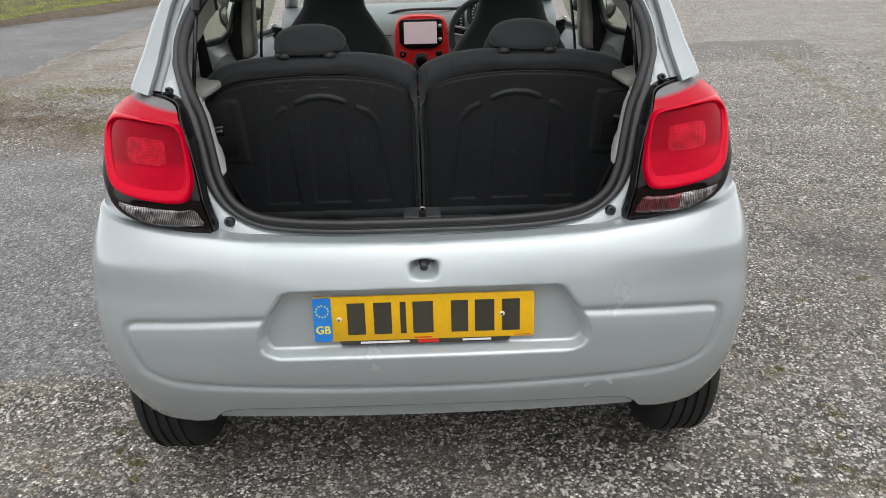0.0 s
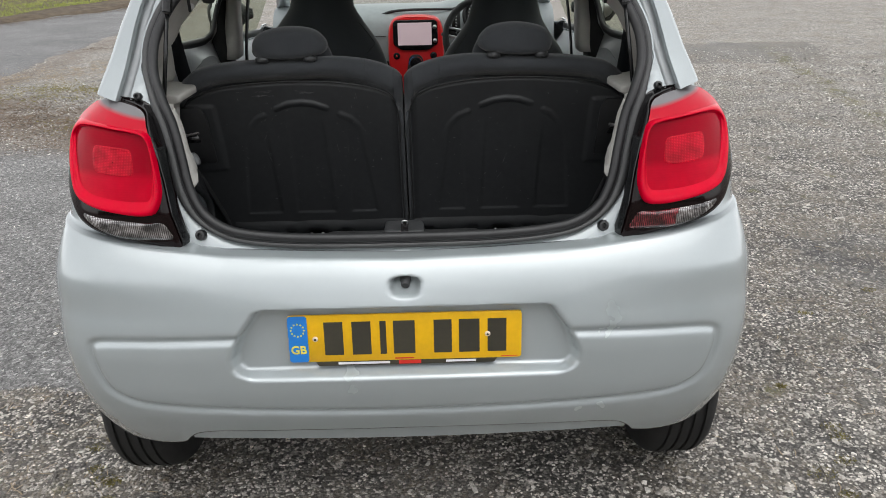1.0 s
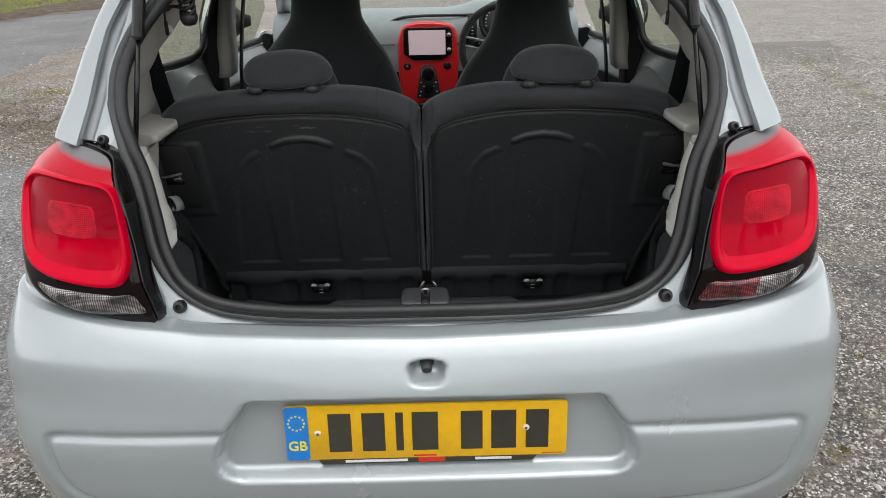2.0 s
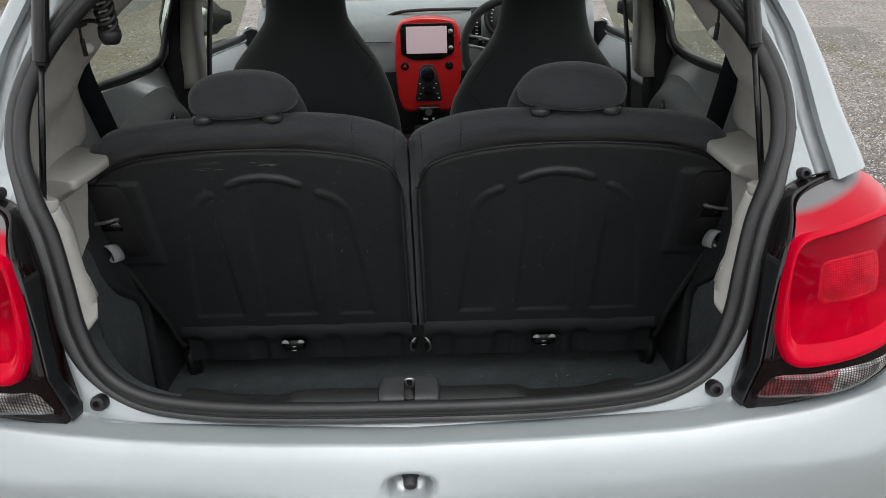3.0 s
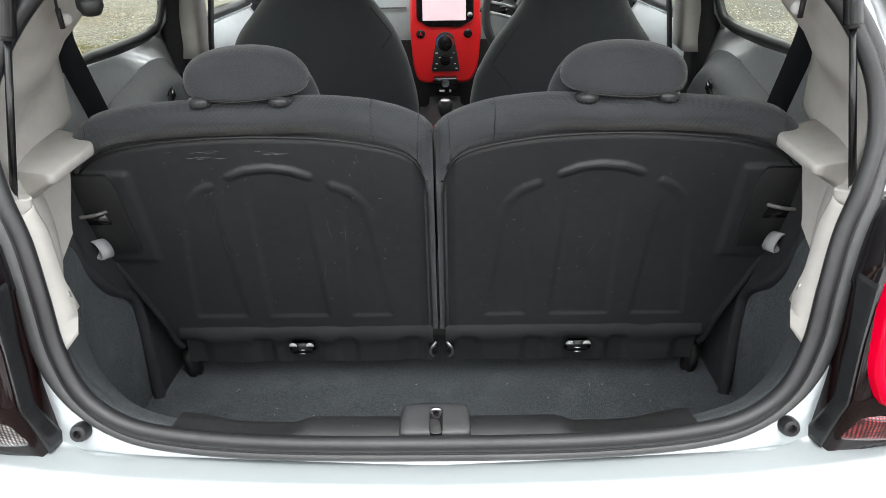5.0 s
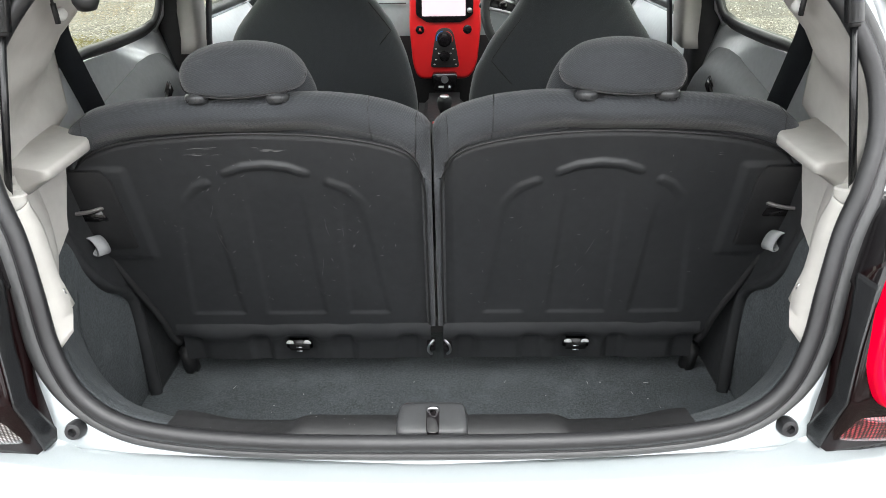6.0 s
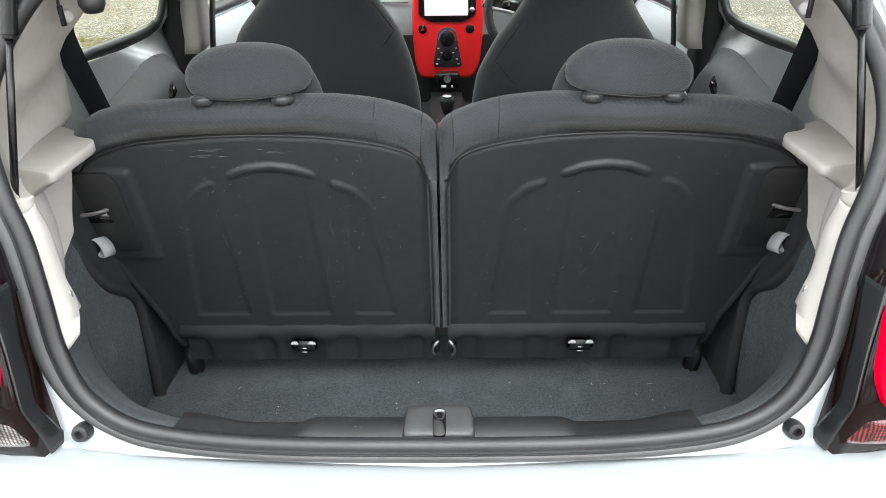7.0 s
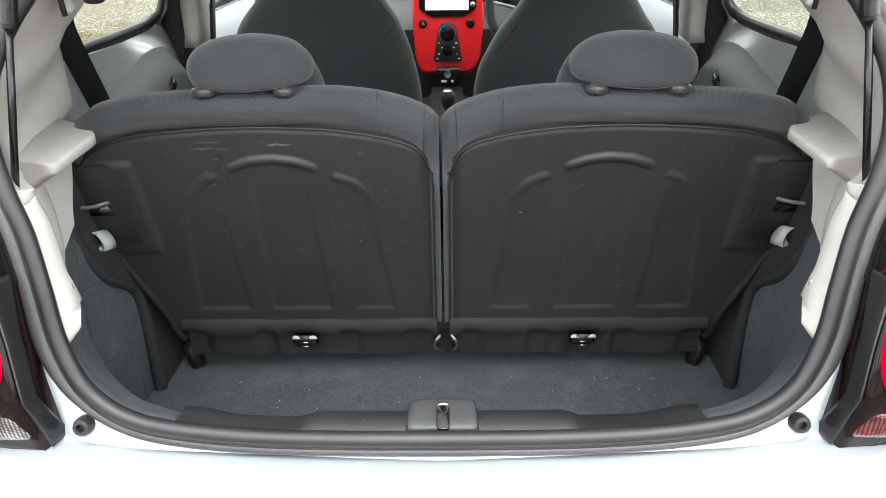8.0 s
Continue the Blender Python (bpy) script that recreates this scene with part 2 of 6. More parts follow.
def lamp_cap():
    """The top of the lamp: red, with sky reflection painted grey at its edge."""
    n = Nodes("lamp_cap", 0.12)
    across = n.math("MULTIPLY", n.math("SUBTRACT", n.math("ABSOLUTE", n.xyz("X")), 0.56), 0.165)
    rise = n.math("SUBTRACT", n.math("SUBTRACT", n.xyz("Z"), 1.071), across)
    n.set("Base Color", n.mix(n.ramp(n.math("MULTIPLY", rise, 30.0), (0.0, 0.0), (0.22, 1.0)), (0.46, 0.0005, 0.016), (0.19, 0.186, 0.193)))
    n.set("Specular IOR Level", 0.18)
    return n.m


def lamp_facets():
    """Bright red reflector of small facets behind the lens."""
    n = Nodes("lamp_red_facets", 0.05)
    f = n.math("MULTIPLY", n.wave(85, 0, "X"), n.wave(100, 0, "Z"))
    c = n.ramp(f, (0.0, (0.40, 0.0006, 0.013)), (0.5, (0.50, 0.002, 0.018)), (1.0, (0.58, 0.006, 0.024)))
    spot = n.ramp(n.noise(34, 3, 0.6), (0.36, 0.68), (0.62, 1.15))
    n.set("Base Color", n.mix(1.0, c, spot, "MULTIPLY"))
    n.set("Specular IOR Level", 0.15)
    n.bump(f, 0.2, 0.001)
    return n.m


def lamp_strip(name="fluted_clear_lens", low=(0.05, 0.04, 0.04), mid=(0.15, 0.14, 0.14), high=(0.40, 0.39, 0.39)):
    n = Nodes(name, 0.12)
    f = n.wave(75, 0, "X")
    g = n.wave(120, 0, "Z")
    k = n.math("MULTIPLY", f, g)
    glow = n.ramp(n.noise(26, 2), (0.40, 0.25), (0.60, 1.7))
    c = n.ramp(k, (0.0, low), (0.2, mid), (0.85, high))
    n.set("Base Color", n.mix(1.0, c, glow, "MULTIPLY"))
    n.set("Metallic", 0.35)
    n.set("Coat Weight", 1.0)
    n.bump(k, 0.25, 0.001)
    return n.m


def glass(name, tint=(0.93, 0.95, 0.94)):
    m = bpy.data.materials.new(name)
    m.use_nodes = True
    t = m.node_tree
    t.nodes.clear()
    out = t.nodes.new("ShaderNodeOutputMaterial")
    mixer = t.nodes.new("ShaderNodeMixShader")
    tr, gl = t.nodes.new("ShaderNodeBsdfTransparent"), t.nodes.new("ShaderNodeBsdfGlossy")
    mixer.inputs[0].default_value = 0.06
    tr.inputs[0].default_value = (*tint, 1)
    gl.inputs["Roughness"].default_value = 0.02
    t.links.new(tr.outputs[0], mixer.inputs[1])
    t.links.new(gl.outputs[0], mixer.inputs[2])
    t.links.new(mixer.outputs[0], out.inputs[0])
    return m


PAINT = silver_paint()
FABRIC = seat_fabric()
FRONT_CLOTH = seat_cover()
CARPET = carpet_mat("boot_carpet", (0.036, 0.041, 0.0445), (0.088, 0.099, 0.107))
BACKING = plain("seat_back_board", (0.022, 0.023, 0.0248), (0.032, 0.0332, 0.0352), 4, 0.52, 0.35, 900, rvar=0.2, bdist=0.0006)
BLACK = plain("black_plastic", (0.013, 0.013, 0.0135), (0.024, 0.024, 0.025), 6, 0.5, 0.25, 800, rvar=0.2, bdist=0.0006)
GREYBLACK = plain("charcoal_trim", (0.035, 0.036, 0.038), (0.05, 0.051, 0.053), 6, 0.6, 0.3, 700)
RUBBER = plain("seal_rubber", (0.014, 0.014, 0.015), (0.026, 0.026, 0.028), 9, 0.4, 0.2, 500, rvar=0.2)
FLANGE = plain("weathered_rubber", (0.042, 0.043, 0.044), (0.068, 0.069, 0.070), 8, 0.36, 0.15, 400, rvar=0.2)
GLOSS = plain("gloss_black", (0.006, 0.006, 0.0065), (0.012, 0.010, 0.011), 6, 0.12)
SMOKED = plain("smoked_red_black", (0.006, 0.0026, 0.0028), (0.009, 0.0035, 0.0038), 6, 0.05)
SMOKED.node_tree.nodes["Principled BSDF"].inputs["Specular IOR Level"].default_value = 0.24
GUIDE = plain("polished_black_plastic", (0.035, 0.036, 0.038), (0.05, 0.051, 0.053), 9, 0.28)
TRIM = plain("pale_grey_trim", (0.47, 0.453, 0.427), (0.53, 0.512, 0.484), 3, 0.6, 0.25, 900, bdist=0.0006)
RED = lamp_red("lamp_red", (0.56, 0.0003, 0.020))
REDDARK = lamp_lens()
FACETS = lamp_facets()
STRIP = lamp_strip()
FOG = lamp_strip("fluted_red_lens", (0.035, 0.002, 0.004), (0.12, 0.008, 0.014), (0.30, 0.05, 0.06))
SHROUD = plain("black_shroud", (0.009, 0.0095, 0.010), (0.015, 0.0155, 0.017), 9, 0.22, 0.08, 600, rvar=0.2)
LAMPCAP = lamp_cap()
HANDLE = plain("grey_plastic", (0.12, 0.11, 0.11), (0.16, 0.15, 0.15), 5, 0.3)
# silver paint darkened for shade in the gutter, plus its dark sealant
GUTTER = plain("shaded_gutter_paint", (0.26, 0.275, 0.28), (0.33, 0.345, 0.355), 5, 0.35, metal=0.4, coat=0.3)
YELLOW = plain("plate_yellow", (0.84, 0.47, 0.003), (0.88, 0.50, 0.004), 5, 0.45, coat=0.1)
BLUE = plain("plate_blue", (0.01, 0.19, 0.62), (0.012, 0.21, 0.66), 5, 0.3, coat=0.5)
INK = plain("plate_black", (0.03, 0.028, 0.02), (0.05, 0.045, 0.03), 9, 0.35, coat=0.4)
WHITE = plain("white_print", (0.72, 0.72, 0.72), (0.8, 0.8, 0.8), 9, 0.4)
STARS = plain("star_yellow", (0.75, 0.65, 0.08), (0.8, 0.7, 0.1), 9, 0.4)
REDPRINT = plain("red_print", (0.6, 0.02, 0.015), (0.66, 0.03, 0.02), 9, 0.4)
CAP = plain("screw_cap", (0.75, 0.62, 0.5), (0.8, 0.68, 0.55), 60, 0.4)
STEEL = plain("steel", (0.42, 0.42, 0.43), (0.55, 0.55, 0.56), 40, 0.3, metal=1.0)
TYRE = plain("tyre_rubber", (0.007, 0.007, 0.007), (0.014, 0.0135, 0.013), 20, 0.85, 0.4, 300)
CONSOLE = plain("red_console", (0.62, 0.012, 0.014), (0.66, 0.016, 0.018), 0.4, 0.28, coat=0.6, rvar=0.02)


def display():
    """A blank, pale pink display with a weak emission."""
    n = Nodes("pale_display", 0.6)
    c = n.mix(n.noise(6, 3), (0.52, 0.40, 0.43), (0.57, 0.44, 0.47))
    n.set("Base Color", c)
    n.set("Specular IOR Level", 0.1)
    n.set("Emission Color", c)
    n.set("Emission Strength", 0.3)
    return n.m


SCREEN = display()
DASH = plain("dash_top", (0.25, 0.28, 0.285), (0.30, 0.33, 0.335), 3, 0.6, 0.3, 700)
CLEAR = glass("window_glass", (0.58, 0.62, 0.53))
TINT = glass("tinted_glass", (0.52, 0.55, 0.535))
SCREEN_GLASS = glass("windscreen_glass", (0.84, 0.87, 0.85))
GROUND = asphalt()
LINING = plain("roof_cloth", (0.66, 0.655, 0.64), (0.72, 0.715, 0.70), 4, 0.9, 0.3, 500)
SIDEGREY = plain("grey_side_trim", (0.18, 0.189, 0.2), (0.215, 0.225, 0.237), 6, 0.6, 0.3, 700)
# body silver with a lighter base colour, making up for dim cabin light
SILVER_IN = plain("lightened_body_silver", (0.70, 0.73, 0.75), (0.75, 0.775, 0.795), 5, 0.3, metal=0.5, coat=0.8)
SCUFF = plain("scratch", (0.13, 0.13, 0.13), (0.26, 0.26, 0.255), 60, 0.7)
BELT = plain("belt_webbing", (0.009, 0.011, 0.014), (0.016, 0.019, 0.023), 30, 0.6, 0.4, 900)
STRUT = plain("strut_black", (0.006, 0.006, 0.0065), (0.010, 0.010, 0.011), 12, 0.22)
TAB = plain("tab_plastic", (0.42, 0.425, 0.43), (0.5, 0.505, 0.51), 30, 0.5)
LOOP = plain("grey_webbing", (0.30, 0.305, 0.31), (0.38, 0.385, 0.39), 60, 0.8, 0.4, 900)


def chippings():
    n = Nodes("chippings", 0.85)
    geo = n.t.nodes.new("ShaderNodeNewGeometry")
    c = n.ramp(geo.outputs["Random Per Island"], (0.0, (0.07, 0.066, 0.06)), (0.35, (0.19, 0.178, 0.162)), (0.65, (0.40, 0.376, 0.34)), (0.88, (0.56, 0.53, 0.485)), (1.0, (0.76, 0.73, 0.68)))
    n.set("Base Color", n.mix(n.ramp(n.noise(300, 4), (0.35, 0.0), (0.8, 0.5)), c, (0.12, 0.11, 0.10)))
    return n.m


STONE = chippings()
MOSS = plain("verge_soil", (0.045, 0.032, 0.022), (0.12, 0.09, 0.055), 6, 1.0, 0.8, 40, bdist=0.02)
GRASS = plain("grass", (0.22, 0.28, 0.045), (0.38, 0.41, 0.10), 2, 0.7)
STRAW = plain("dry_straw", (0.20, 0.15, 0.095), (0.42, 0.34, 0.24), 40, 0.85)
OLIVE = plain("moss_green", (0.115, 0.10, 0.025), (0.25, 0.215, 0.07), 60, 0.95)
BARK = plain("bark", (0.07, 0.06, 0.05), (0.13, 0.115, 0.10), 3, 0.95, 0.6, 40, bdist=0.01)
LEAF = plain("dry_leaf", (0.085, 0.058, 0.038), (0.17, 0.12, 0.08), 4, 0.8)


# ---- geometry helpers ----
def part(name, data, material, parent=None, label="", smooth=True):
    """Link a bmesh, or (verts, faces), as one mesh object."""
    me = bpy.data.meshes.new(name)
    if isinstance(data, bmesh.types.BMesh):
        data.to_mesh(me)
        data.free()
    else:
        me.from_pydata([tuple(v) for v in data[0]], [], data[1])
    me.materials.append(material)
    if smooth:
        me.polygons.foreach_set("use_smooth", [True] * len(me.polygons))
    me.update()
    ob = new(name, me)
    ob.parent = parent
    if label:
        tagged(ob, label)
    return ob


def thick(ob, t, offset=-1.0):
    mod = ob.modifiers.new("thickness", "SOLIDIFY")
    mod.thickness, mod.offset = t, offset
    return ob


def sharp(ob, angle=35):
    """Keep hard edges hard on a smooth mesh."""
    ob.data.set_sharp_from_angle(angle=radians(angle))
    return ob


def grid(fn, nu, nv, wrap=False):
    """A sheet from a function of two numbers from 0 to 1."""
    verts = [fn(i / nu, j / nv) for j in range(nv + 1) for i in range(nu + (0 if wrap else 1))]
    w = nu if wrap else nu + 1
    faces = [(j * w + i, j * w + (i + 1) % w, (j + 1) * w + (i + 1) % w, (j + 1) * w + i) for j in range(nv) for i in range(nu)]
    return verts, faces


def flip(data, s):
    """Mirror across the car's middle for s = -1."""
    if s > 0:
        return data
    return [(-v[0], v[1], v[2]) for v in data[0]], [tuple(reversed(f)) for f in data[1]]


def join(*datas):
    verts, faces = [], []
    for v, f in datas:
        k = len(verts)
        verts += list(v)
        faces += [tuple(i + k for i in g) for g in f]
    return verts, faces


def line(table, x):
    """Piecewise linear reading of ((x, y), ...)."""
    return float(np.interp(x, [p[0] for p in table], [p[1] for p in table]))


def smoothed(table, x):
    """The same with rounded knees (monotone Hermite)."""
    xs, ys = [p[0] for p in table], [p[1] for p in table]
    if x <= xs[0]:
        return ys[0]
    if x >= xs[-1]:
        return ys[-1]
    k = max(i for i in range(len(xs) - 1) if xs[i] <= x)
    d = [(ys[i + 1] - ys[i]) / (xs[i + 1] - xs[i]) for i in range(len(xs) - 1)]
    m = [d[0]] + [0.0 if d[i - 1] * d[i] <= 0 else 2 * d[i - 1] * d[i] / (d[i - 1] + d[i]) for i in range(1, len(d))] + [d[-1]]
    h = xs[k + 1] - xs[k]
    u = (x - xs[k]) / h
    return (2 * u**3 - 3 * u * u + 1) * ys[k] + (u**3 - 2 * u * u + u) * h * m[k] + (3 * u * u - 2 * u**3) * ys[k + 1] + (u**3 - u * u) * h * m[k + 1]


def step(a, b, x):
    u = min(max((x - a) / (b - a), 0.0), 1.0)
    return u * u * (3 - 2 * u)


def spline(points, n, closed=False):
    """n points evenly along a Catmull-Rom curve through the points."""
    P = [Vector(p) for p in points]
    m = len(P)
    out = []
    for i in range(m if closed else m - 1):
        a, b, c, d = (P[(i + k) % m] if closed else P[min(max(i + k, 0), m - 1)] for k in (-1, 0, 1, 2))
        for j in range(16):
            u = j / 16
            out.append(0.5 * (2 * b + (c - a) * u + (2 * a - 5 * b + 4 * c - d) * u * u + (3 * b - a - 3 * c + d) * u**3))
    if not closed:
        out.append(P[-1])
    else:
        out.append(out[0])
    s = [0.0]
    for p, q in zip(out, out[1:]):
        s.append(s[-1] + (q - p).length)
    res, k = [], 0
    for i in range(n):
        w = s[-1] * i / (n if closed else n - 1)
        while k < len(s) - 2 and s[k + 1] < w:
            k += 1
        u = (w - s[k]) / max(s[k + 1] - s[k], 1e-9)
        res.append(out[k].lerp(out[k + 1], min(u, 1.0)))
    return res


def sweep(path, profile, closed=False, up=(0, 0, 1), cap=True, scale=None):
    """A profile of (side, up) offsets swept along a path."""
    n, m = len(path), len(profile)
    verts, faces = [], []
    for i, p in enumerate(path):
        a = path[(i - 1) % n] if closed or i else p
        b = path[(i + 1) % n] if closed or i < n - 1 else p
        d = (b - a).normalized()
        side = d.cross(Vector(up))
        side.normalize()
        top = side.cross(d)
        k = scale(i / max(n - 1, 1)) if scale else 1.0
        verts += [p + side * (u * k) + top * (v * k) for u, v in profile]
    for i in range(n if closed else n - 1):
        for j in range(m):
            faces.append((i * m + j, i * m + (j + 1) % m, ((i + 1) % n) * m + (j + 1) % m, ((i + 1) % n) * m + j))
    if cap and not closed:
        faces += [tuple(reversed(range(m))), tuple(range((n - 1) * m, n * m))]
    return verts, faces


def ring(r, n=12, squash=1.0):
    return [(r * math.cos(2 * math.pi * i / n), squash * r * math.sin(2 * math.pi * i / n)) for i in range(n)]


def tube(path, r, n=10):
    return sweep([Vector(p) for p in path], ring(r, n), up=(0.31, 0.2, 0.93))


def loft(rings, caps=True, closed=True):
    m = len(rings[0])
    verts = [v for r in rings for v in r]
    faces = []
    for i in range(len(rings) - 1):
        for j in range(m if closed else m - 1):
            faces.append((i * m + j, i * m + (j + 1) % m, (i + 1) * m + (j + 1) % m, (i + 1) * m + j))
    if caps:
        faces += [tuple(reversed(range(m))), tuple(range((len(rings) - 1) * m, len(rings) * m))]
    return verts, faces


def lathe(profile, centre, axis, n=24):
    """Profile of (radius, along) turned round an axis; closed ends."""
    ax = Vector(axis).normalized()
    u = ax.orthogonal().normalized()
    w = ax.cross(u)
    c = Vector(centre)
    rings = [[c + ax * h + (u * math.cos(a) + w * math.sin(a)) * r for a in (2 * math.pi * k / n for k in range(n))] for r, h in profile]
    return loft(rings)


def block(centre, size, bevel=0.004, turn=(0, 0, 0), seg=2, taper=1.0):
    """A box with rounded edges; taper narrows its top."""
    bm = bmesh.new()
    bmesh.ops.create_cube(bm, size=1)
    for v in bm.verts:
        k = taper if v.co.z > 0 else 1.0
        v.co = Vector((v.co.x * size[0] * k, v.co.y * size[1] * k, v.co.z * size[2]))
    if bevel:
        bmesh.ops.bevel(bm, geom=bm.edges[:], offset=bevel, segments=seg, affect="EDGES")
    bmesh.ops.transform(bm, matrix=pose(*centre, *turn), verts=bm.verts)
    return bm


def blend_ring(poly, n):
    return spline([(*p, 0) for p in poly], n, closed=True)


def rounded(poly, r, n=4):
    """Corners of a polygon cut round."""
    out = []
    m = len(poly)
    for i in range(m):
        p, a, b = Vector(poly[i]), Vector(poly[i - 1]), Vector(poly[(i + 1) % m])
        da, db = (a - p), (b - p)
        k = min(r, da.length * 0.45, db.length * 0.45)
        s, e = p + da.normalized() * k, p + db.normalized() * k
        for j in range(n + 1):
            u = j / n
            out.append(tuple((1 - u) ** 2 * s + 2 * u * (1 - u) * p + u * u * e))
    return out


def slab(poly, place, depth, bevel=0.0, steps=2):
    """A flat shape given as a polygon, with depth and a rounded rim. place(a, b, d) sets a point d in front of its base."""
    n = len(poly)
    cx, cy = sum(p[0] for p in poly) / n, sum(p[1] for p in poly) / n
    size = max(math.hypot(p[0] - cx, p[1] - cy) for p in poly)
    rings = [[place(a, b, 0.0) for a, b in poly], [place(a, b, depth - bevel) for a, b in poly]]
    for k in range(1, steps + 1):
        if bevel:
            w = math.pi / 2 * k / steps
            f = 1 - bevel * (1 - math.cos(w)) / size
            rings.append([place(cx + (a - cx) * f, cy + (b - cy) * f, depth - bevel + bevel * math.sin(w)) for a, b in poly])
    return loft(rings)


# ---- the ground ----
def ground_sheet():
    xs = [-3000, -800, -200, -60, -25] + [x * 0.1 for x in range(-140, 141)] + [25, 60, 200, 800, 3000]
    ys = [-3000, -800, -200, -60, -20, -6] + [y * 0.1 for y in range(-10, 200)] + [25, 60, 200, 800, 3000]
    nx = len(xs)
    verts = []
    for y in ys:
        for x in xs:
            near = abs(x) < 14.5 and -1.5 < y < 20.5
            verts.append((x, y, 0.012 * noise.noise((x * 0.7, y * 0.7, 3)) + 0.004 * noise.noise((x * 3, y * 3, 8)) - 0.004 if near else -0.004))
    faces = [(j * nx + i, j * nx + i + 1, (j + 1) * nx + i + 1, (j + 1) * nx + i) for j in range(len(ys) - 1) for i in range(nx - 1)]
    return verts, faces


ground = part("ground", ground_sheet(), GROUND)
tagged(ground, "worn grey tarmac with loose chippings, moss and patched strips", "ground", kind="structure")


def scatter_stones(count, seed, start, span):
    rnd = random.Random(seed)
    verts, faces = [], []
    base = [(-1, -1, 0), (1, -1, 0), (1, 1, 0), (-1, 1, 0), (-0.6, -0.5, 1), (0.5, -0.6, 1.1), (0.6, 0.5, 0.9), (-0.5, 0.6, 1)]
    quads = [(0, 1, 5, 4), (1, 2, 6, 5), (2, 3, 7, 6), (3, 0, 4, 7), (4, 5, 6, 7)]
    while len(verts) < count * 8:
        x, y = rnd.uniform(-3.4, 4.8), start + span * rnd.random() ** 1.9
        if abs(x) < 0.75 and y > 2.3:
            continue
        if x < -0.8 and 2.36 + 0.06 * noise.noise((x * 5, 0, 9)) < y < 5.3 and rnd.random() < 0.93:
            continue
        if noise.noise((x * 1.7, y * 1.7, 5)) + 0.5 * noise.noise((x * 7, y * 7, 2)) < rnd.uniform(-0.9, 0.25):
            continue
        r = rnd.uniform(0.0018, 0.0056) * (1.7 if rnd.random() < 0.04 else 1) * (1 + 0.04 * max(0, y - 3))
        c, w = math.cos(rnd.uniform(0, 6.28)), rnd.uniform(0, 6.28)
        ca, sa = math.cos(w), math.sin(w)
        sx, sy, sz = r * rnd.uniform(0.8, 1.7), r * rnd.uniform(0.6, 1.0), r * rnd.uniform(0.5, 0.95)
        tx, ty = rnd.uniform(-0.4, 0.4), rnd.uniform(-0.4, 0.4)
        z0 = 0.012 * noise.noise((x * 0.7, y * 0.7, 3)) + 0.004 * noise.noise((x * 3, y * 3, 8)) - 0.0047
        k = len(verts)
        for p, q, h in base:
            p, q, h = p * sx * rnd.uniform(0.75, 1.2), q * sy * rnd.uniform(0.75, 1.2), h * sz
            verts.append((x + p * ca - q * sa, y + p * sa + q * ca, z0 + h + p * tx + q * ty))
        faces += [tuple(i + k for i in q) for q in quads]
    return verts, faces


tagged(part("loose_chippings", scatter_stones(105000, 4, 1.2, 8.0), STONE, smooth=False), "loose pale stone chippings on worn tarmac", "gravel", kind="stuff")
tagged(part("loose_chippings", scatter_stones(32000, 6, 1.2, -3.2), STONE, smooth=False), "loose pale stone chippings on worn tarmac", "gravel", kind="stuff")


MOSS_AT = ((-0.94, 2.08), (-0.98, 2.03), (-0.94, 1.93), (-0.9, 1.88), (-0.87, 1.87), (-0.86, 1.8), (1.29, 1.98), (1.25, 1.87), (1.16, 1.82), (1.03, 1.69), (1.17, 1.67), (1.24, 1.66), (1.19, 1.73), (1.23, 2.26), (1.29, 2.03), (1.9, 2.95), (1.54, 2.76))


def straw_litter(count, seed):
    """Bits of straw, bark and leaf stalk lying on the old tarmac."""
    rnd = random.Random(seed)
    verts, faces = [], []
    while len(verts) < count * 6:
        x = rnd.choice((rnd.gauss(-1.35, 0.45), rnd.gauss(1.7, 0.7), rnd.gauss(-3.2, 0.6)))
        y = rnd.uniform(1.3, 2.34) if -2.4 < x < -0.7 else rnd.uniform(1.3, 4.0) if x > 0.9 else rnd.uniform(5.6, 6.8) if x < -2.4 else 0
        if not y:
            continue
        z = 0.012 * noise.noise((x * 0.7, y * 0.7, 3)) + 0.004 * noise.noise((x * 3, y * 3, 8)) - 0.001
        a, l, w = rnd.uniform(0, 6.28), rnd.uniform(0.006, 0.024), rnd.uniform(0.0007, 0.0022)
        d, q = Vector((math.cos(a), math.sin(a), rnd.uniform(-0.1, 0.1))), Vector((-math.sin(a), math.cos(a), 0))
        bend = q * rnd.uniform(-0.3, 0.3) * l
        k = len(verts)
        p = Vector((x, y, z))
        verts += [p - d * l - q * w, p - d * l + q * w, p + bend - q * w + Vector((0, 0, w)), p + bend + q * w + Vector((0, 0, w)), p + d * l - q * w * 0.5, p + d * l + q * w * 0.5]
        faces += [(k, k + 2, k + 3, k + 1), (k + 2, k + 4, k + 5, k + 3)]
    return verts, faces


tagged(part("straw_litter", straw_litter(1500, 14), STRAW, smooth=False), "bits of dry straw and bark on the tarmac", "litter", kind="stuff")


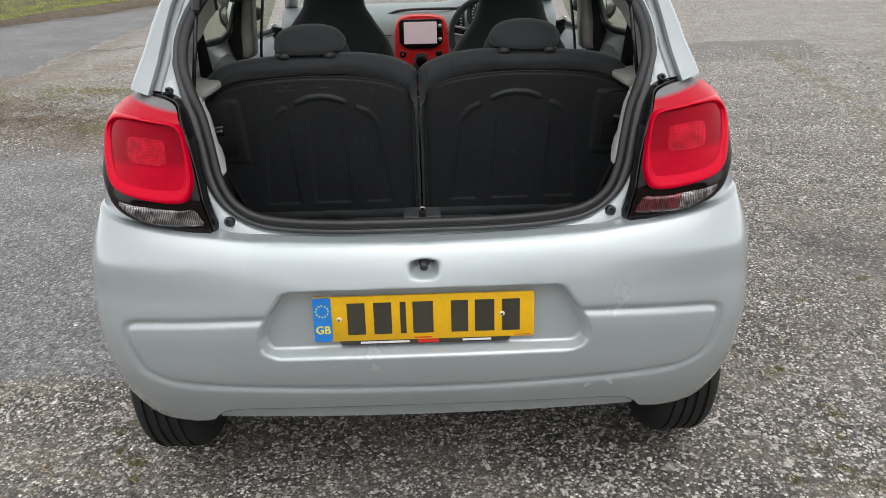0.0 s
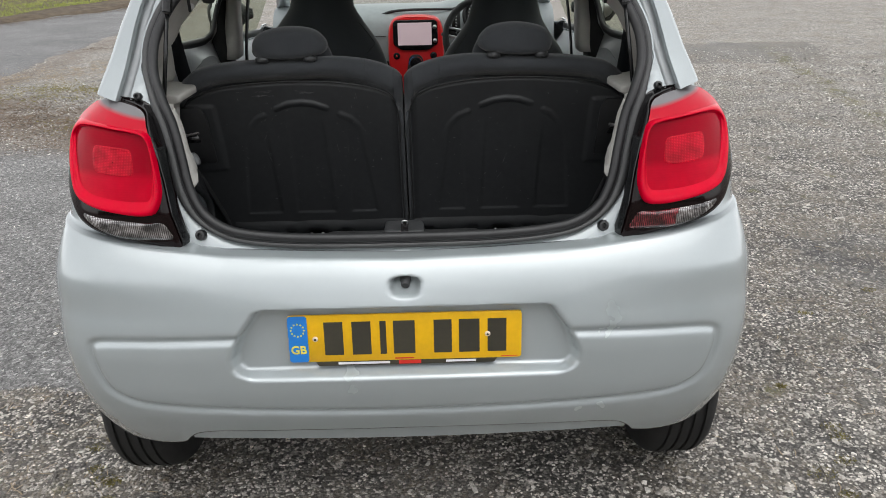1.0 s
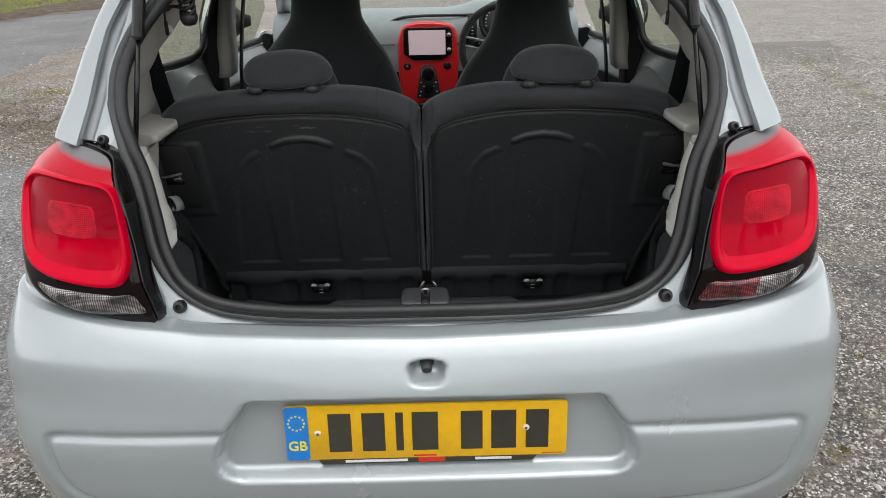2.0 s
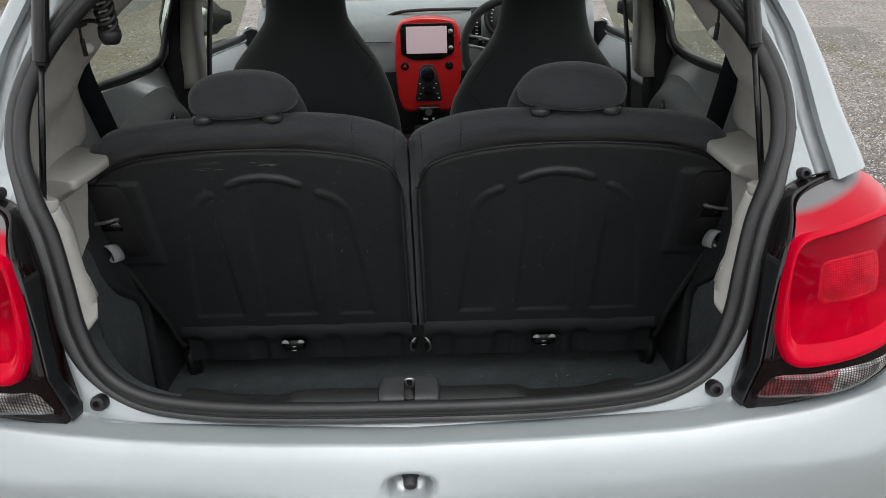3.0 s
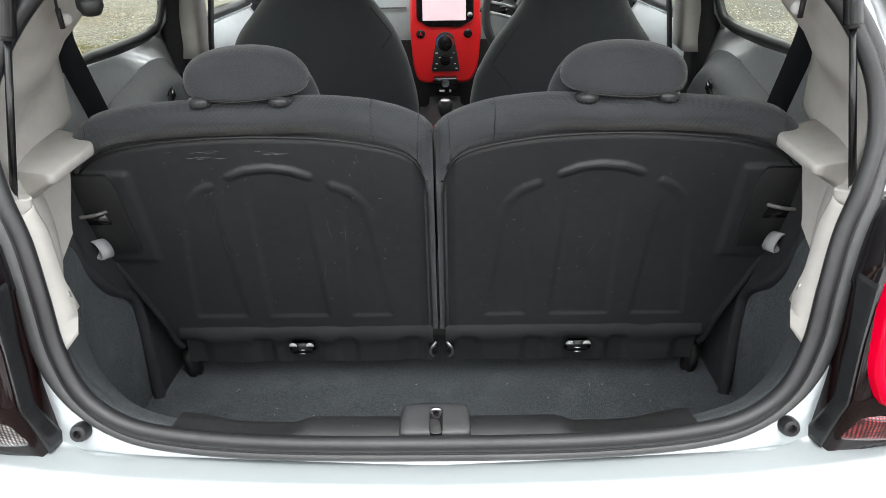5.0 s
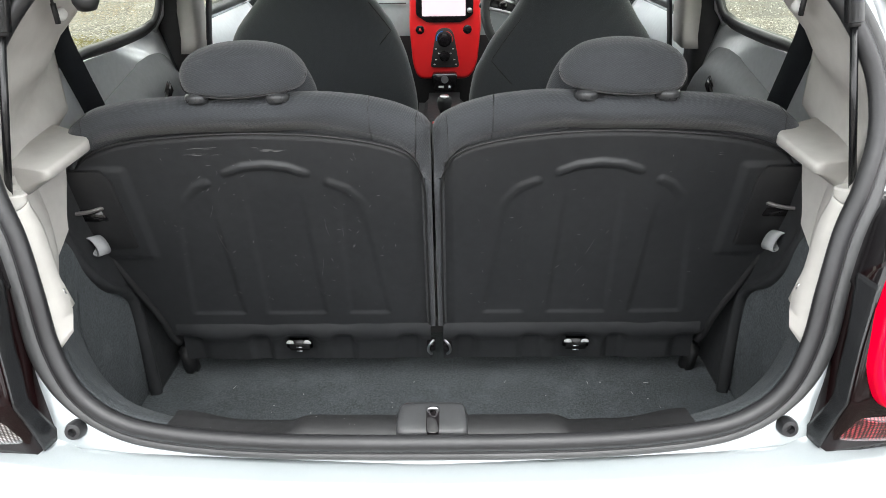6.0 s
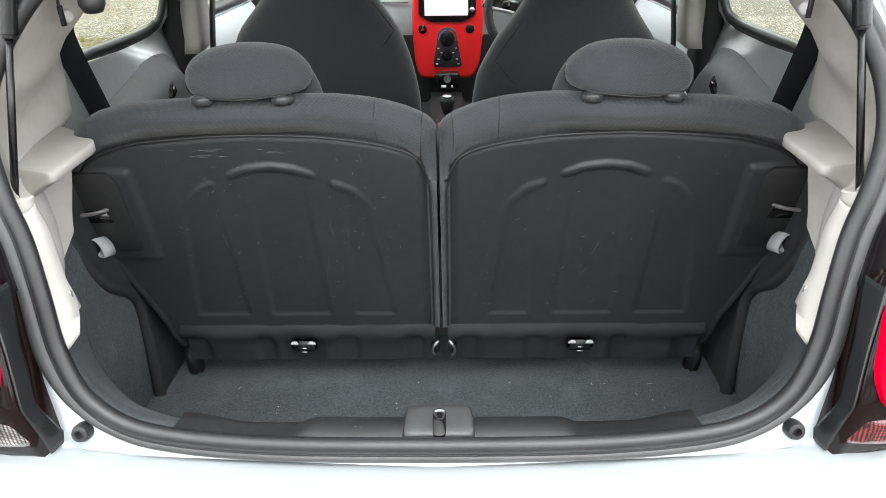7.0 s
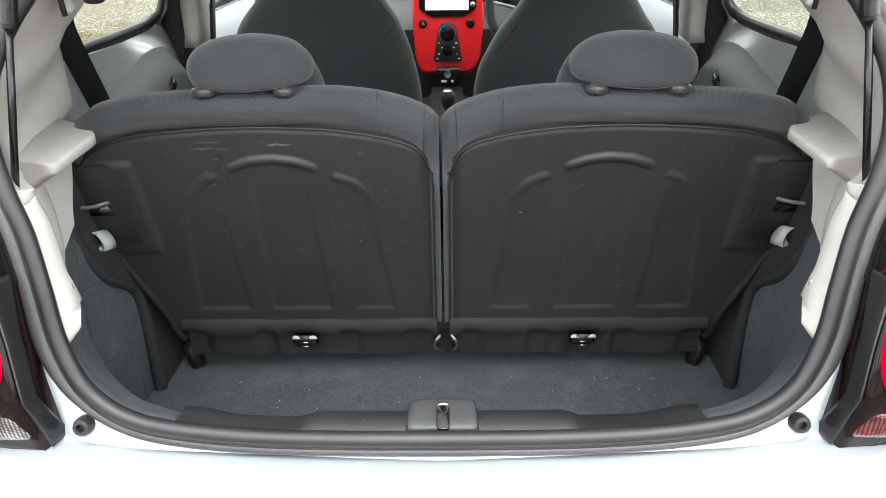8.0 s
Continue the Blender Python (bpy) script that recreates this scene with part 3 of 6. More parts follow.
def debris_band(count, seed, start, end, spread, size, height):
    """Torn flakes strewn along a band between two places on the ground, in clumps."""
    rnd = random.Random(seed)
    verts, faces = [], []
    while len(verts) < count * 4:
        u = rnd.random()
        x = start[0] + (end[0] - start[0]) * u + rnd.gauss(0, spread)
        y = start[1] + (end[1] - start[1]) * u + rnd.gauss(0, spread)
        if noise.noise((x * 2.6, y * 3.4, seed)) + 0.6 * noise.noise((x * 9, y * 9, seed)) < rnd.uniform(-0.5, 0.35):
            continue
        z = 0.012 * noise.noise((x * 0.7, y * 0.7, 3)) + 0.004 * noise.noise((x * 3, y * 3, 8)) - 0.002
        a, r = rnd.uniform(0, 6.28), size * rnd.uniform(0.5, 1.5)
        w = r * rnd.uniform(0.3, 0.9)
        c, q = math.cos(a), math.sin(a)
        k = len(verts)
        for px, py in ((-r, 0), (r * rnd.uniform(-0.3, 0.3), -w), (r, 0), (r * rnd.uniform(-0.3, 0.3), w)):
            verts.append((x + px * c - py * q, y + px * q + py * c, z + rnd.uniform(0, height)))
        faces += [(k, k + 1, k + 2), (k, k + 2, k + 3)]
    return verts, faces


for at_start, at_end, spread, count in (((-4.8, 6.9), (-2.3, 6.4), 0.24, 2600), ((-4.5, 10.1), (-3.7, 10.6), 0.10, 260), ((-8.4, 11.5), (-4.7, 17.2), 0.33, 7000)):
    tagged(part("bark_debris", debris_band(count, 5 + count, at_start, at_end, spread, 0.010, 0.008), LEAF, smooth=False), "brown bark flakes and dead leaves strewn on the tarmac", "debris", kind="stuff")
for at_start, at_end, spread, count in (((-4.0, 7.35), (-2.5, 7.75), 0.25, 2000), ((-2.9, 6.2), (-2.2, 5.9), 0.14, 600), ((-8.4, 12.2), (-5.2, 17.0), 0.35, 3000)):
    tagged(part("moss_band", debris_band(count, 8 + count, at_start, at_end, spread, 0.009, 0.010), OLIVE, smooth=False), "olive moss spread in a band on the tarmac", "moss", kind="stuff")
tagged(part("straw_band", debris_band(2200, 12, (-4.7, 7.9), (-3.2, 9.2), 0.27, 0.010, 0.006), STRAW, smooth=False), "pale dry straw along the edge of the newer tarmac", "litter", kind="stuff")


def moss_tufts(seed):
    """Low moss cushions growing between the chippings."""
    rnd = random.Random(seed)
    verts, faces = [], []
    for cx, cy in MOSS_AT:
        size = rnd.uniform(0.016, 0.034)
        for _ in range(150):
            r, a = size * rnd.random() ** 0.6, rnd.uniform(0, 6.28)
            x, y = cx + r * math.cos(a) * 1.3, cy + r * math.sin(a) * rnd.uniform(0.7, 1.1)
            z = 0.012 * noise.noise((x * 0.7, y * 0.7, 3)) + 0.004 * noise.noise((x * 3, y * 3, 8)) - 0.005
            h, w, t = rnd.uniform(0.003, 0.008), rnd.uniform(0.0012, 0.003), rnd.uniform(0, 6.28)
            k = len(verts)
            dx, dy = w * math.cos(t), w * math.sin(t)
            verts += [(x - dx, y - dy, z), (x + dx, y + dy, z), (x + dx * 0.3 + rnd.uniform(-w, w), y + dy * 0.3 + rnd.uniform(-w, w), z + h)]
            faces.append((k, k + 1, k + 2))
    return verts, faces


tagged(part("moss_tufts", moss_tufts(3), OLIVE, smooth=False), "olive moss growing through the tarmac", "moss", kind="stuff")
twig = part("twig", tube(spline([(1.16, 1.85, 0.006), (1.152, 1.79, 0.010), (1.142, 1.74, 0.007), (1.14, 1.64, 0.006)], 14), 0.0016, 6), BARK)
tagged(twig, "thin dark fallen twig on the tarmac", "twig")

# soil edge and grass edge of the verge, from its near end to its far end
VERGE_Y = ((-18, 2.0), (-9.3, 10.6), (-6.96, 13.2), (-6.06, 14.5), (-5.32, 16.5), (-4.5, 20.0), (-2.0, 34.0))


def grass_verge():
    """Short blades in tufts, thinning out over the soil."""
    rnd = random.Random(7)
    verts, faces = [], []
    for _ in range(60000):
        x = rnd.uniform(-15, -4.6)
        y0 = line(VERGE_Y, x)
        y = y0 + 0.55 + 1.3 * min(max(0.0, x + 8.0), 3.0) + 0.7 * noise.noise((x * 1.3, y0, 1)) + 9 * rnd.random() ** 1.6
        if noise.noise((x * 2.2, y * 2.2, 6)) < rnd.uniform(-1.0, 0.1) or rnd.random() > step(0.4, 2.0, y - y0) + 0.25:
            continue
        h, w, a = rnd.uniform(0.03, 0.09), rnd.uniform(0.006, 0.012), rnd.uniform(0, 6.28)
        lean = (rnd.uniform(-0.05, 0.05), rnd.uniform(-0.05, 0.05))
        k = len(verts)
        dx, dy = w * math.cos(a), w * math.sin(a)
        verts += [(x - dx, y - dy, 0.01), (x + dx, y + dy, 0.01), (x + dx * 0.6 + lean[0] * 0.5, y + dy * 0.6 + lean[1] * 0.5, h * 0.6), (x + lean[0], y + lean[1], h), (x - dx * 0.6 + lean[0] * 0.5, y - dy * 0.6 + lean[1] * 0.5, h * 0.6)]
        faces += [(k, k + 1, k + 2, k + 3, k + 4)]
    return verts, faces


def verge_soil():
    def at(u, v):
        x = -16 + 12.5 * u
        y0 = line(VERGE_Y, x) + 0.5 * noise.noise((x * 1.1, 3, 1)) + 0.25 * noise.noise((x * 4.0, 7, 1))
        return (x, y0 + v * v * 14, -0.012 + 0.05 * step(0, 0.3, v) + 0.02 * noise.noise((x * 2, v * 20, 2)) * step(0, 0.1, v))
    return grid(at, 120, 40)


tagged(part("verge", verge_soil(), MOSS), "brown soil verge with moss beside the tarmac", "verge", kind="structure")
tagged(part("verge_grass", grass_verge(), GRASS, smooth=False), "short yellow-green grass on the verge", "grass", kind="stuff")


def leaf_litter(count, seed):
    rnd = random.Random(seed)
    verts, faces = [], []
    for _ in range(count):
        x = rnd.uniform(-11, -4.6)
        y = line(VERGE_Y, x) + 0.1 + rnd.gauss(0, 0.55)
        if rnd.random() < 0.3:
            x = rnd.uniform(-4.2, -2.6)
            y = 4.5 - 0.55 * x + rnd.gauss(0, 0.4)
        r = rnd.uniform(0.006, 0.017)
        m = pose(x, y, 0.012, rnd.uniform(-25, 25), rnd.uniform(-25, 25), rnd.uniform(0, 360))
        k = len(verts)
        verts += [m @ Vector(p) for p in ((-r, 0, 0), (-r * 0.3, -r * 0.5, 0.004), (r * 0.5, -r * 0.4, 0.002), (r, 0, 0.006), (r * 0.4, r * 0.5, 0.001), (-r * 0.4, r * 0.45, 0.005))]
        faces.append(tuple(range(k, k + 6)))
    return verts, faces


tagged(part("leaf_litter", leaf_litter(3600, 11), LEAF, smooth=False), "dry brown leaves along the verge", "leaves", kind="stuff")


# ---- the car ----
car = new("car")
tagged(car, "silver hatchback parked on tarmac with its tailgate raised and boot empty", "car")

SEAL = [(0.0, 0.806), (0.2, 0.807), (0.33, 0.815), (0.40, 0.831), (0.449, 0.866), (0.477, 0.92), (0.492, 0.985), (0.508, 1.05), (0.53, 1.105), (0.548, 1.165), (0.54, 1.235), (0.492, 1.315), (0.40, 1.395), (0.27, 1.432)]
SIDE_W = ((0.25, 0.77), (0.40, 0.80), (0.65, 0.8075), (0.85, 0.79), (0.95, 0.765), (1.03, 0.728), (1.10, 0.690), (1.12, 0.672), (1.20, 0.648), (1.30, 0.608), (1.38, 0.565), (1.42, 0.50))


def opening_y(x, z):
    """The sloping plane of the boot's opening."""
    return 1.68 + 0.06 * x * x + 0.35 * min(max(z - 0.80, 0), 0.3) + 0.5 * max(z - 1.10, 0)


def side_x(z):
    return smoothed(SIDE_W, z)


seal_half = [(x, z) for x, z in SEAL]
seal_loop_xz = seal_half + [(0.0, 1.44)] + [(-x, z) for x, z in reversed(seal_half[1:])]
seal_loop = spline([(x, opening_y(x, z), z) for x, z in seal_loop_xz], 220, closed=True)


def outward(k):
    n = len(seal_loop)
    d = (seal_loop[(k + 1) % n] - seal_loop[(k - 1) % n]).normalized()
    side = d.cross(Vector((0, -1, 0.4)))
    return side.normalized()


def seal_x(z):
    """Half-width of the opening on its upper sides."""
    t = [(q, p) for p, q in SEAL[3:]]
    return line(t, z)


def plan_table(n_exp, w, d, count):
    """Half of a rounded plan curve, evenly spaced: (share of half-width, depth)."""
    pts = [(math.sin(t) ** (2 / n_exp), 1 - math.cos(t) ** (2 / n_exp)) for t in (math.pi / 2 * (k / 2000) for k in range(2001))]
    s = [0.0]
    for p, q in zip(pts, pts[1:]):
        s.append(s[-1] + math.hypot((q[0] - p[0]) * w, (q[1] - p[1]) * d))
    a = np.linspace(0, s[-1], count)
    return np.interp(a, s, [p[0] for p in pts]), np.interp(a, s, [p[1] for p in pts])


BUMP_Y = ((0.25, 1.66), (0.29, 1.635), (0.35, 1.603), (0.42, 1.574), (0.50, 1.557), (0.57, 1.553), (0.63, 1.560), (0.68, 1.573), (0.715, 1.588), (0.745, 1.607), (0.764, 1.623), (0.7765, 1.637))
BUMP_W = ((0.25, 0.765), (0.40, 0.800), (0.50, 0.812), (0.60, 0.817), (0.70, 0.815), (0.78, 0.803), (0.86, 0.79), (0.96, 0.785))
BUMP_RISE = ((0, 0), (0.2, 0.005), (0.4, 0.014), (0.49, 0.024), (0.6, 0.037), (0.72, 0.053), (0.80, 0.07))
BUMP_TOP = ((0, 0.792), (0.42, 0.800), (0.49, 0.814), (0.58, 0.828), (0.675, 0.846), (0.722, 0.868), (0.755, 0.905), (0.775, 0.93), (0.82, 0.95))
BUMP_LOW = ((0, 0.352), (0.45, 0.352), (0.51, 0.345), (0.545, 0.325), (0.575, 0.297), (0.64, 0.288), (0.70, 0.29), (0.78, 0.31))
WHEEL_Y, WHEEL_R = 2.03, 0.284
BODY_ROWS = 120


def bumper_shell():
    px, py = plan_table(6.5, 0.81, 0.40, 190)
    px, py = np.concatenate([-px[::-1], px[1:]]), np.concatenate([py[::-1], py[1:]])
    rows = BODY_ROWS + 14
    path = np.array([(p.x, p.y) for p in spline([(0.37, 0.622, 0), (0.50, 0.620, 0), (0.64, 0.616, 0), (0.692, 0.608, 0), (0.704, 0.585, 0), (0.697, 0.535, 0), (0.676, 0.487, 0), (0.625, 0.456, 0), (0.55, 0.444, 0), (0.42, 0.434, 0), (0.2, 0.423, 0), (0.0, 0.42, 0)], 140)])
    verts = []
    X = np.zeros((rows + 1, len(px)))
    Z = np.zeros_like(X)
    Y = np.zeros_like(X)
    for i, (sx, sy) in enumerate(zip(px, py)):
        x0 = abs(sx) * 0.81
        top = smoothed(BUMP_TOP, x0)
        y_side = 1.60 + 0.40 * sy
        low = smoothed(BUMP_LOW, x0)
        if y_side > WHEEL_Y - 0.33:
            low = max(low, WHEEL_R + math.sqrt(max(0.0, 0.33**2 - (WHEEL_Y - y_side) ** 2)))
        rise = line(BUMP_RISE, x0)
        crease, back = 0.7765 + rise, step(0.43, 0.50, x0)
        ledge = 0.041 * (1 - 0.35 * step(0.5, 0.75, x0))
        for j in range(rows + 1):
            if j <= BODY_ROWS:
                z = low + (crease - low) * j / BODY_ROWS
                y = smoothed(BUMP_Y, z - rise * step(0.66, 0.76, z))
            elif j <= BODY_ROWS + 6:
                u = (j - BODY_ROWS) / 6
                z, y = crease + 0.003 * u, BUMP_Y[-1][1] + ledge * u
            else:
                u = (j - BODY_ROWS - 6) / (rows - BODY_ROWS - 6)
                z = crease + 0.003 + (max(top - crease, 0.0) * back - 0.012 * (1 - back)) * u
                y = BUMP_Y[-1][1] + ledge + 0.001 * step(0, 0.2, u) + 0.02 * u * back
            X[j, i] = sx * smoothed(BUMP_W, z)
            Z[j, i] = z
            Y[j, i] = y + 0.40 * sy + 0.014 * (sx * sx)
    ax = np.abs(X)
    rear = np.where(ax < 0.73, 1.0, 0.0)
    # moulded line round the lower panel
    dist = np.full(X.shape, 9.0)
    for a, b in zip(path, path[1:]):
        ab = b - a
        t = np.clip(((ax - a[0]) * ab[0] + (Z - a[1]) * ab[1]) / (ab @ ab), 0, 1)
        dist = np.minimum(dist, np.hypot(ax - a[0] - t * ab[0], Z - a[1] - t * ab[1]))
    groove = 0.0085 * np.exp(-((dist / 0.0085) ** 2)) * rear
    # recess of the number plate
    hw = np.interp(Z, [0.514, 0.522, 0.535, 0.550, 0.573, 0.60, 0.627, 0.655, 0.680, 0.69], [0.335, 0.358, 0.380, 0.390, 0.392, 0.384, 0.372, 0.351, 0.333, 0.32])
    ease = lambda v, w: np.clip(v / w, 0, 1) ** 2 * (3 - 2 * np.clip(v / w, 0, 1))
    inside = ease(hw - ax, 0.022) * ease(0.688 - Z, 0.010) * ease(Z - 0.516, 0.022)
    groove = groove * (1 - np.clip(ease(hw - ax, 0.006) * ease(0.688 - Z, 0.006) * ease(Z - 0.512, 0.006), 0, 1))
    floor_y = 1.604 + 0.10 * (Z - 0.665)
    Y = Y + groove
    Y = np.where(inside > 0, Y + np.maximum(floor_y - Y, 0) * inside, Y)
    # cup of the closing buffer
    half = np.clip(0.0375 - 0.13 * np.maximum(0.722 - Z, 0), 0.030, 0.04)
    k = (1 - ((np.abs(X - 0.004) / half) ** 3.2 + (np.minimum(np.abs(Z - 0.7255), 0.2) / 0.0215) ** 3.2) ** (1 / 3.2)) * 0.026
    Y = Y + (0.020 + 0.6 * np.maximum(Z - 0.70, 0)) * ease(k, 0.011)
    for j in range(rows + 1):
        for i in range(len(px)):
            verts.append((X[j, i], Y[j, i], Z[j, i]))
    w = len(px)
    faces = [(j * w + i, j * w + i + 1, (j + 1) * w + i + 1, (j + 1) * w + i) for j in range(rows) for i in range(w - 1)]
    return verts, faces


bumper = thick(part("rear_bumper", bumper_shell(), PAINT, car, "silver painted bumper with a moulded plate recess"), 0.004)
part("lower_lip", grid(lambda u, v: ((u - 0.5) * 1.06, 1.634 + 0.02 * (2 * u - 1) ** 2 - 0.022 * v, 0.302 + 0.062 * v), 40, 4), PAINT, bumper)
part("clip_slot", block((-0.095, 1.678, 0.7795), (0.055, 0.003, 0.0016), 0.0005), SIDEGREY, bumper)
part("paint_chip", block((0.100, 1.6835, 0.7865), (0.003, 0.003, 0.002), 0.0008), BLACK, bumper)
buffer_ob = part("closing_buffer", lathe([(0.004, 0.036), (0.0125, 0.036), (0.0125, 0.012), (0.0105, 0.010), (0.0095, -0.003), (0.008, -0.005), (0.007, -0.0035), (0.001, -0.0035)], (0.004, 1.616, 0.7245), (0, 1, 0.42), 24), GREYBLACK, bumper, "charcoal rubber stop")
sharp(buffer_ob)


def number_plate():
    y0 = lambda z: 1.597 + 0.10 * (z - 0.665)
    plate_z = 0.6085
    place = lambda a, b, d: Vector((a, y0(plate_z + b) - d, plate_z + b))
    rect = lambda x0, x1, z0, z1: [(x0, z0), (x1, z0), (x1, z1), (x0, z1)]
    plate = part("number_plate", slab(rounded(rect(-0.26, 0.26, -0.0555, 0.0555), 0.008), place, 0.005, 0.0008), YELLOW, car, "yellow plate with a blue band and dark bars")
    sharp(plate)
    put = lambda name, poly, mat, d=0.0008, base=0.005: part(name, slab(poly, lambda a, b, e: place(a, b, base + e), d), mat, plate, smooth=False)
    put("blue_band", rounded(rect(-0.2595, -0.2165, -0.055, 0.055), 0.007), BLUE, 0.0009)
    for x0, x1 in ((-0.180, -0.138), (-0.118, -0.076), (-0.056, -0.042), (-0.026, 0.022), (0.064, 0.104), (0.120, 0.166), (0.184, 0.226)):
        put("character_bar", rect(x0, x1, -0.0395, 0.0395), INK)
    stars = []
    for k in range(12):
        a = 2 * math.pi * k / 12
        stars.append(slab([(-0.238 + 0.0145 * math.cos(a) + 0.0022 * math.cos(b), 0.022 + 0.0145 * math.sin(a) + 0.0022 * math.sin(b)) for b in (2 * math.pi * j / 6 for j in range(6))], lambda a, b, e: place(a, b, 0.0059 + e), 0.0004))
    part("star_ring", join(*stars), STARS, plate, smooth=False)
    for x in (-0.2, 0.184):
        part("screw_cap", lathe([(0.0015, 0.0), (0.0065, 0.0), (0.0065, 0.0015), (0.004, 0.003), (0.0005, 0.003)], place(x, 0.0 if x < 0 else 0.003, 0.005), (0, -1, 0), 14), CAP, plate)
        part("screw", lathe([(0.0003, 0.0), (0.0026, 0.0), (0.0026, 0.0008), (0.0003, 0.0008)], place(x, 0.0 if x < 0 else 0.003, 0.008), (0, -1, 0), 10), INK, plate)
    put("dealer_strip", [(-0.196, -0.0665), (0.198, -0.0665), (0.207, -0.0545), (-0.203, -0.0545)], INK, 0.0035, 0.001)
    put("strip_bar", rect(-0.152, -0.036, -0.0632, -0.0582), WHITE, 0.0006, 0.0045)
    put("strip_bar", rect(0.09, 0.158, -0.0632, -0.0582), WHITE, 0.0006, 0.0045)
    put("strip_block", rect(-0.016, 0.034, -0.065, -0.0565), REDPRINT, 0.0006, 0.0045)
    put("small_print", rect(-0.024, 0.018, -0.0525, -0.0495), REDPRINT, 0.0004)
    put("small_print", rect(0.214, 0.252, -0.0525, -0.051), REDPRINT, 0.0004)
    curve = bpy.data.curves.new("gb", "FONT")
    curve.body, curve.size, curve.align_x, curve.align_y, curve.extrude, curve.offset = "GB", 0.027, "CENTER", "CENTER", 0.0004, 0.0006
    tmp = bpy.data.objects.new("letters", curve)
    scene.collection.objects.link(tmp)
    me = bpy.data.meshes.new_from_object(tmp.evaluated_get(bpy.context.evaluated_depsgraph_get()))
    bpy.data.objects.remove(tmp)
    me.materials.clear()
    me.materials.append(STARS)
    me.transform(Matrix.Translation(place(-0.238, -0.026, 0.0064)) @ Matrix.Rotation(radians(90 - 5.7), 4, "X"))
    letters = new("country_letters", me)
    letters.parent = plate


number_plate()

# ---- tail lamps ----
LAMP_W = ((0.80, 0.793), (0.93, 0.787), (0.98, 0.780), (1.03, 0.771), (1.076, 0.752), (1.10, 0.726), (1.13, 0.688))
LAMP_LOW = ((0.478, 0.795), (0.50, 0.799), (0.58, 0.822), (0.675, 0.846), (0.722, 0.869), (0.755, 0.906), (0.775, 0.931), (0.80, 0.95))
LAMP_TOP = ((0.478, 0.81), (0.497, 0.92), (0.516, 1.017), (0.532, 1.052), (0.55, 1.074), (0.574, 1.091), (0.605, 1.102), (0.67, 1.111), (0.71, 1.105), (0.74, 1.087), (0.76, 1.060), (0.80, 1.02))


def lamp_crease(z):
    """Where the front of the lamp turns into its black inner side."""
    return line(((0.80, 0.487), (0.87, 0.496), (0.95, 0.511), (1.02, 0.529), (1.06, 0.548), (1.10, 0.60)), z)


def lamp_tuck(x, z):
    e = lamp_crease(z)
    return 0.048 * step(e + 0.003, e - 0.016, x) * step(1.05, 1.015, z) + 0.046 * min(max((0.885 - z) / 0.085, 0.0), 1.0) * step(0.78, 0.50, x) + 0.055 * step(1.045, 1.105, z)


def lamp_y(x, z):
    X = min(max((x - 0.5) / (line(LAMP_W, z) - 0.5), 0.0), 0.9999)
    return 1.662 + 0.37 * (z - 0.905) + 0.24 * (1 - (1 - X**2.5) ** 0.4) + lamp_tuck(x, z)


def lamp_shell():
    nu, nv = 44, 36
    inner = [(z, x) for x, z in LAMP_TOP[:5]]
    columns = []
    for i in range(nu + 1):
        f = math.sin(math.pi / 2 * i / nu * 0.985) ** 0.9
        low, top = smoothed(LAMP_LOW, 0.478 + 0.312 * f), smoothed(LAMP_TOP, 0.55 + 0.24 * f)
        col = []
        for j in range(nv + 1):
            b = j / nv
            z = low + (top - low) * b
            x0 = line(inner, 0.80 + 0.283 * b)
            x = x0 + (line(LAMP_W, z) - x0) * f
            col.append((x, lamp_y(x, z), z))
        columns.append(col)
    # sides run back into the body
    columns = [[(x + 0.010, y + 0.05, z) for x, y, z in columns[0]]] + columns
    full = []
    for c in columns:
        a, b = c[0], c[-1]
        full.append([(a[0], a[1] + 0.06, a[2] + 0.006)] + c + [(b[0], b[1] + 0.055, b[2] - 0.012)])
    n = nv + 3
    verts = [v for c in full for v in c]
    faces = [(i * n + j, (i + 1) * n + j, (i + 1) * n + j + 1, i * n + j + 1) for i in range(len(full) - 1) for j in range(n - 1)]
    return verts, faces


def lamp_patch(outer, inner, offs, n=72):
    """A band between two outlines on the lamp, standing proud by offs from rim to rim."""
    a, b = blend_ring(outer, n), blend_ring(inner, n)
    rings = []
    m = len(offs)
    for k, o in enumerate(offs):
        u = k / (m - 1)
        row = []
        for p, q in zip(a, b):
            w = p.lerp(q, u)
            row.append((w.x, lamp_y(w.x, w.y) - o, w.y))
        rings.append(row)
    verts, faces = loft(rings, caps=False)
    return verts, [tuple(reversed(f)) for f in faces]


def shrink(poly, k):
    cx, cy = sum(p[0] for p in poly) / len(poly), sum(p[1] for p in poly) / len(poly)
    return [(cx + (x - cx) * k, cy + (z - cy) * k) for x, z in poly]


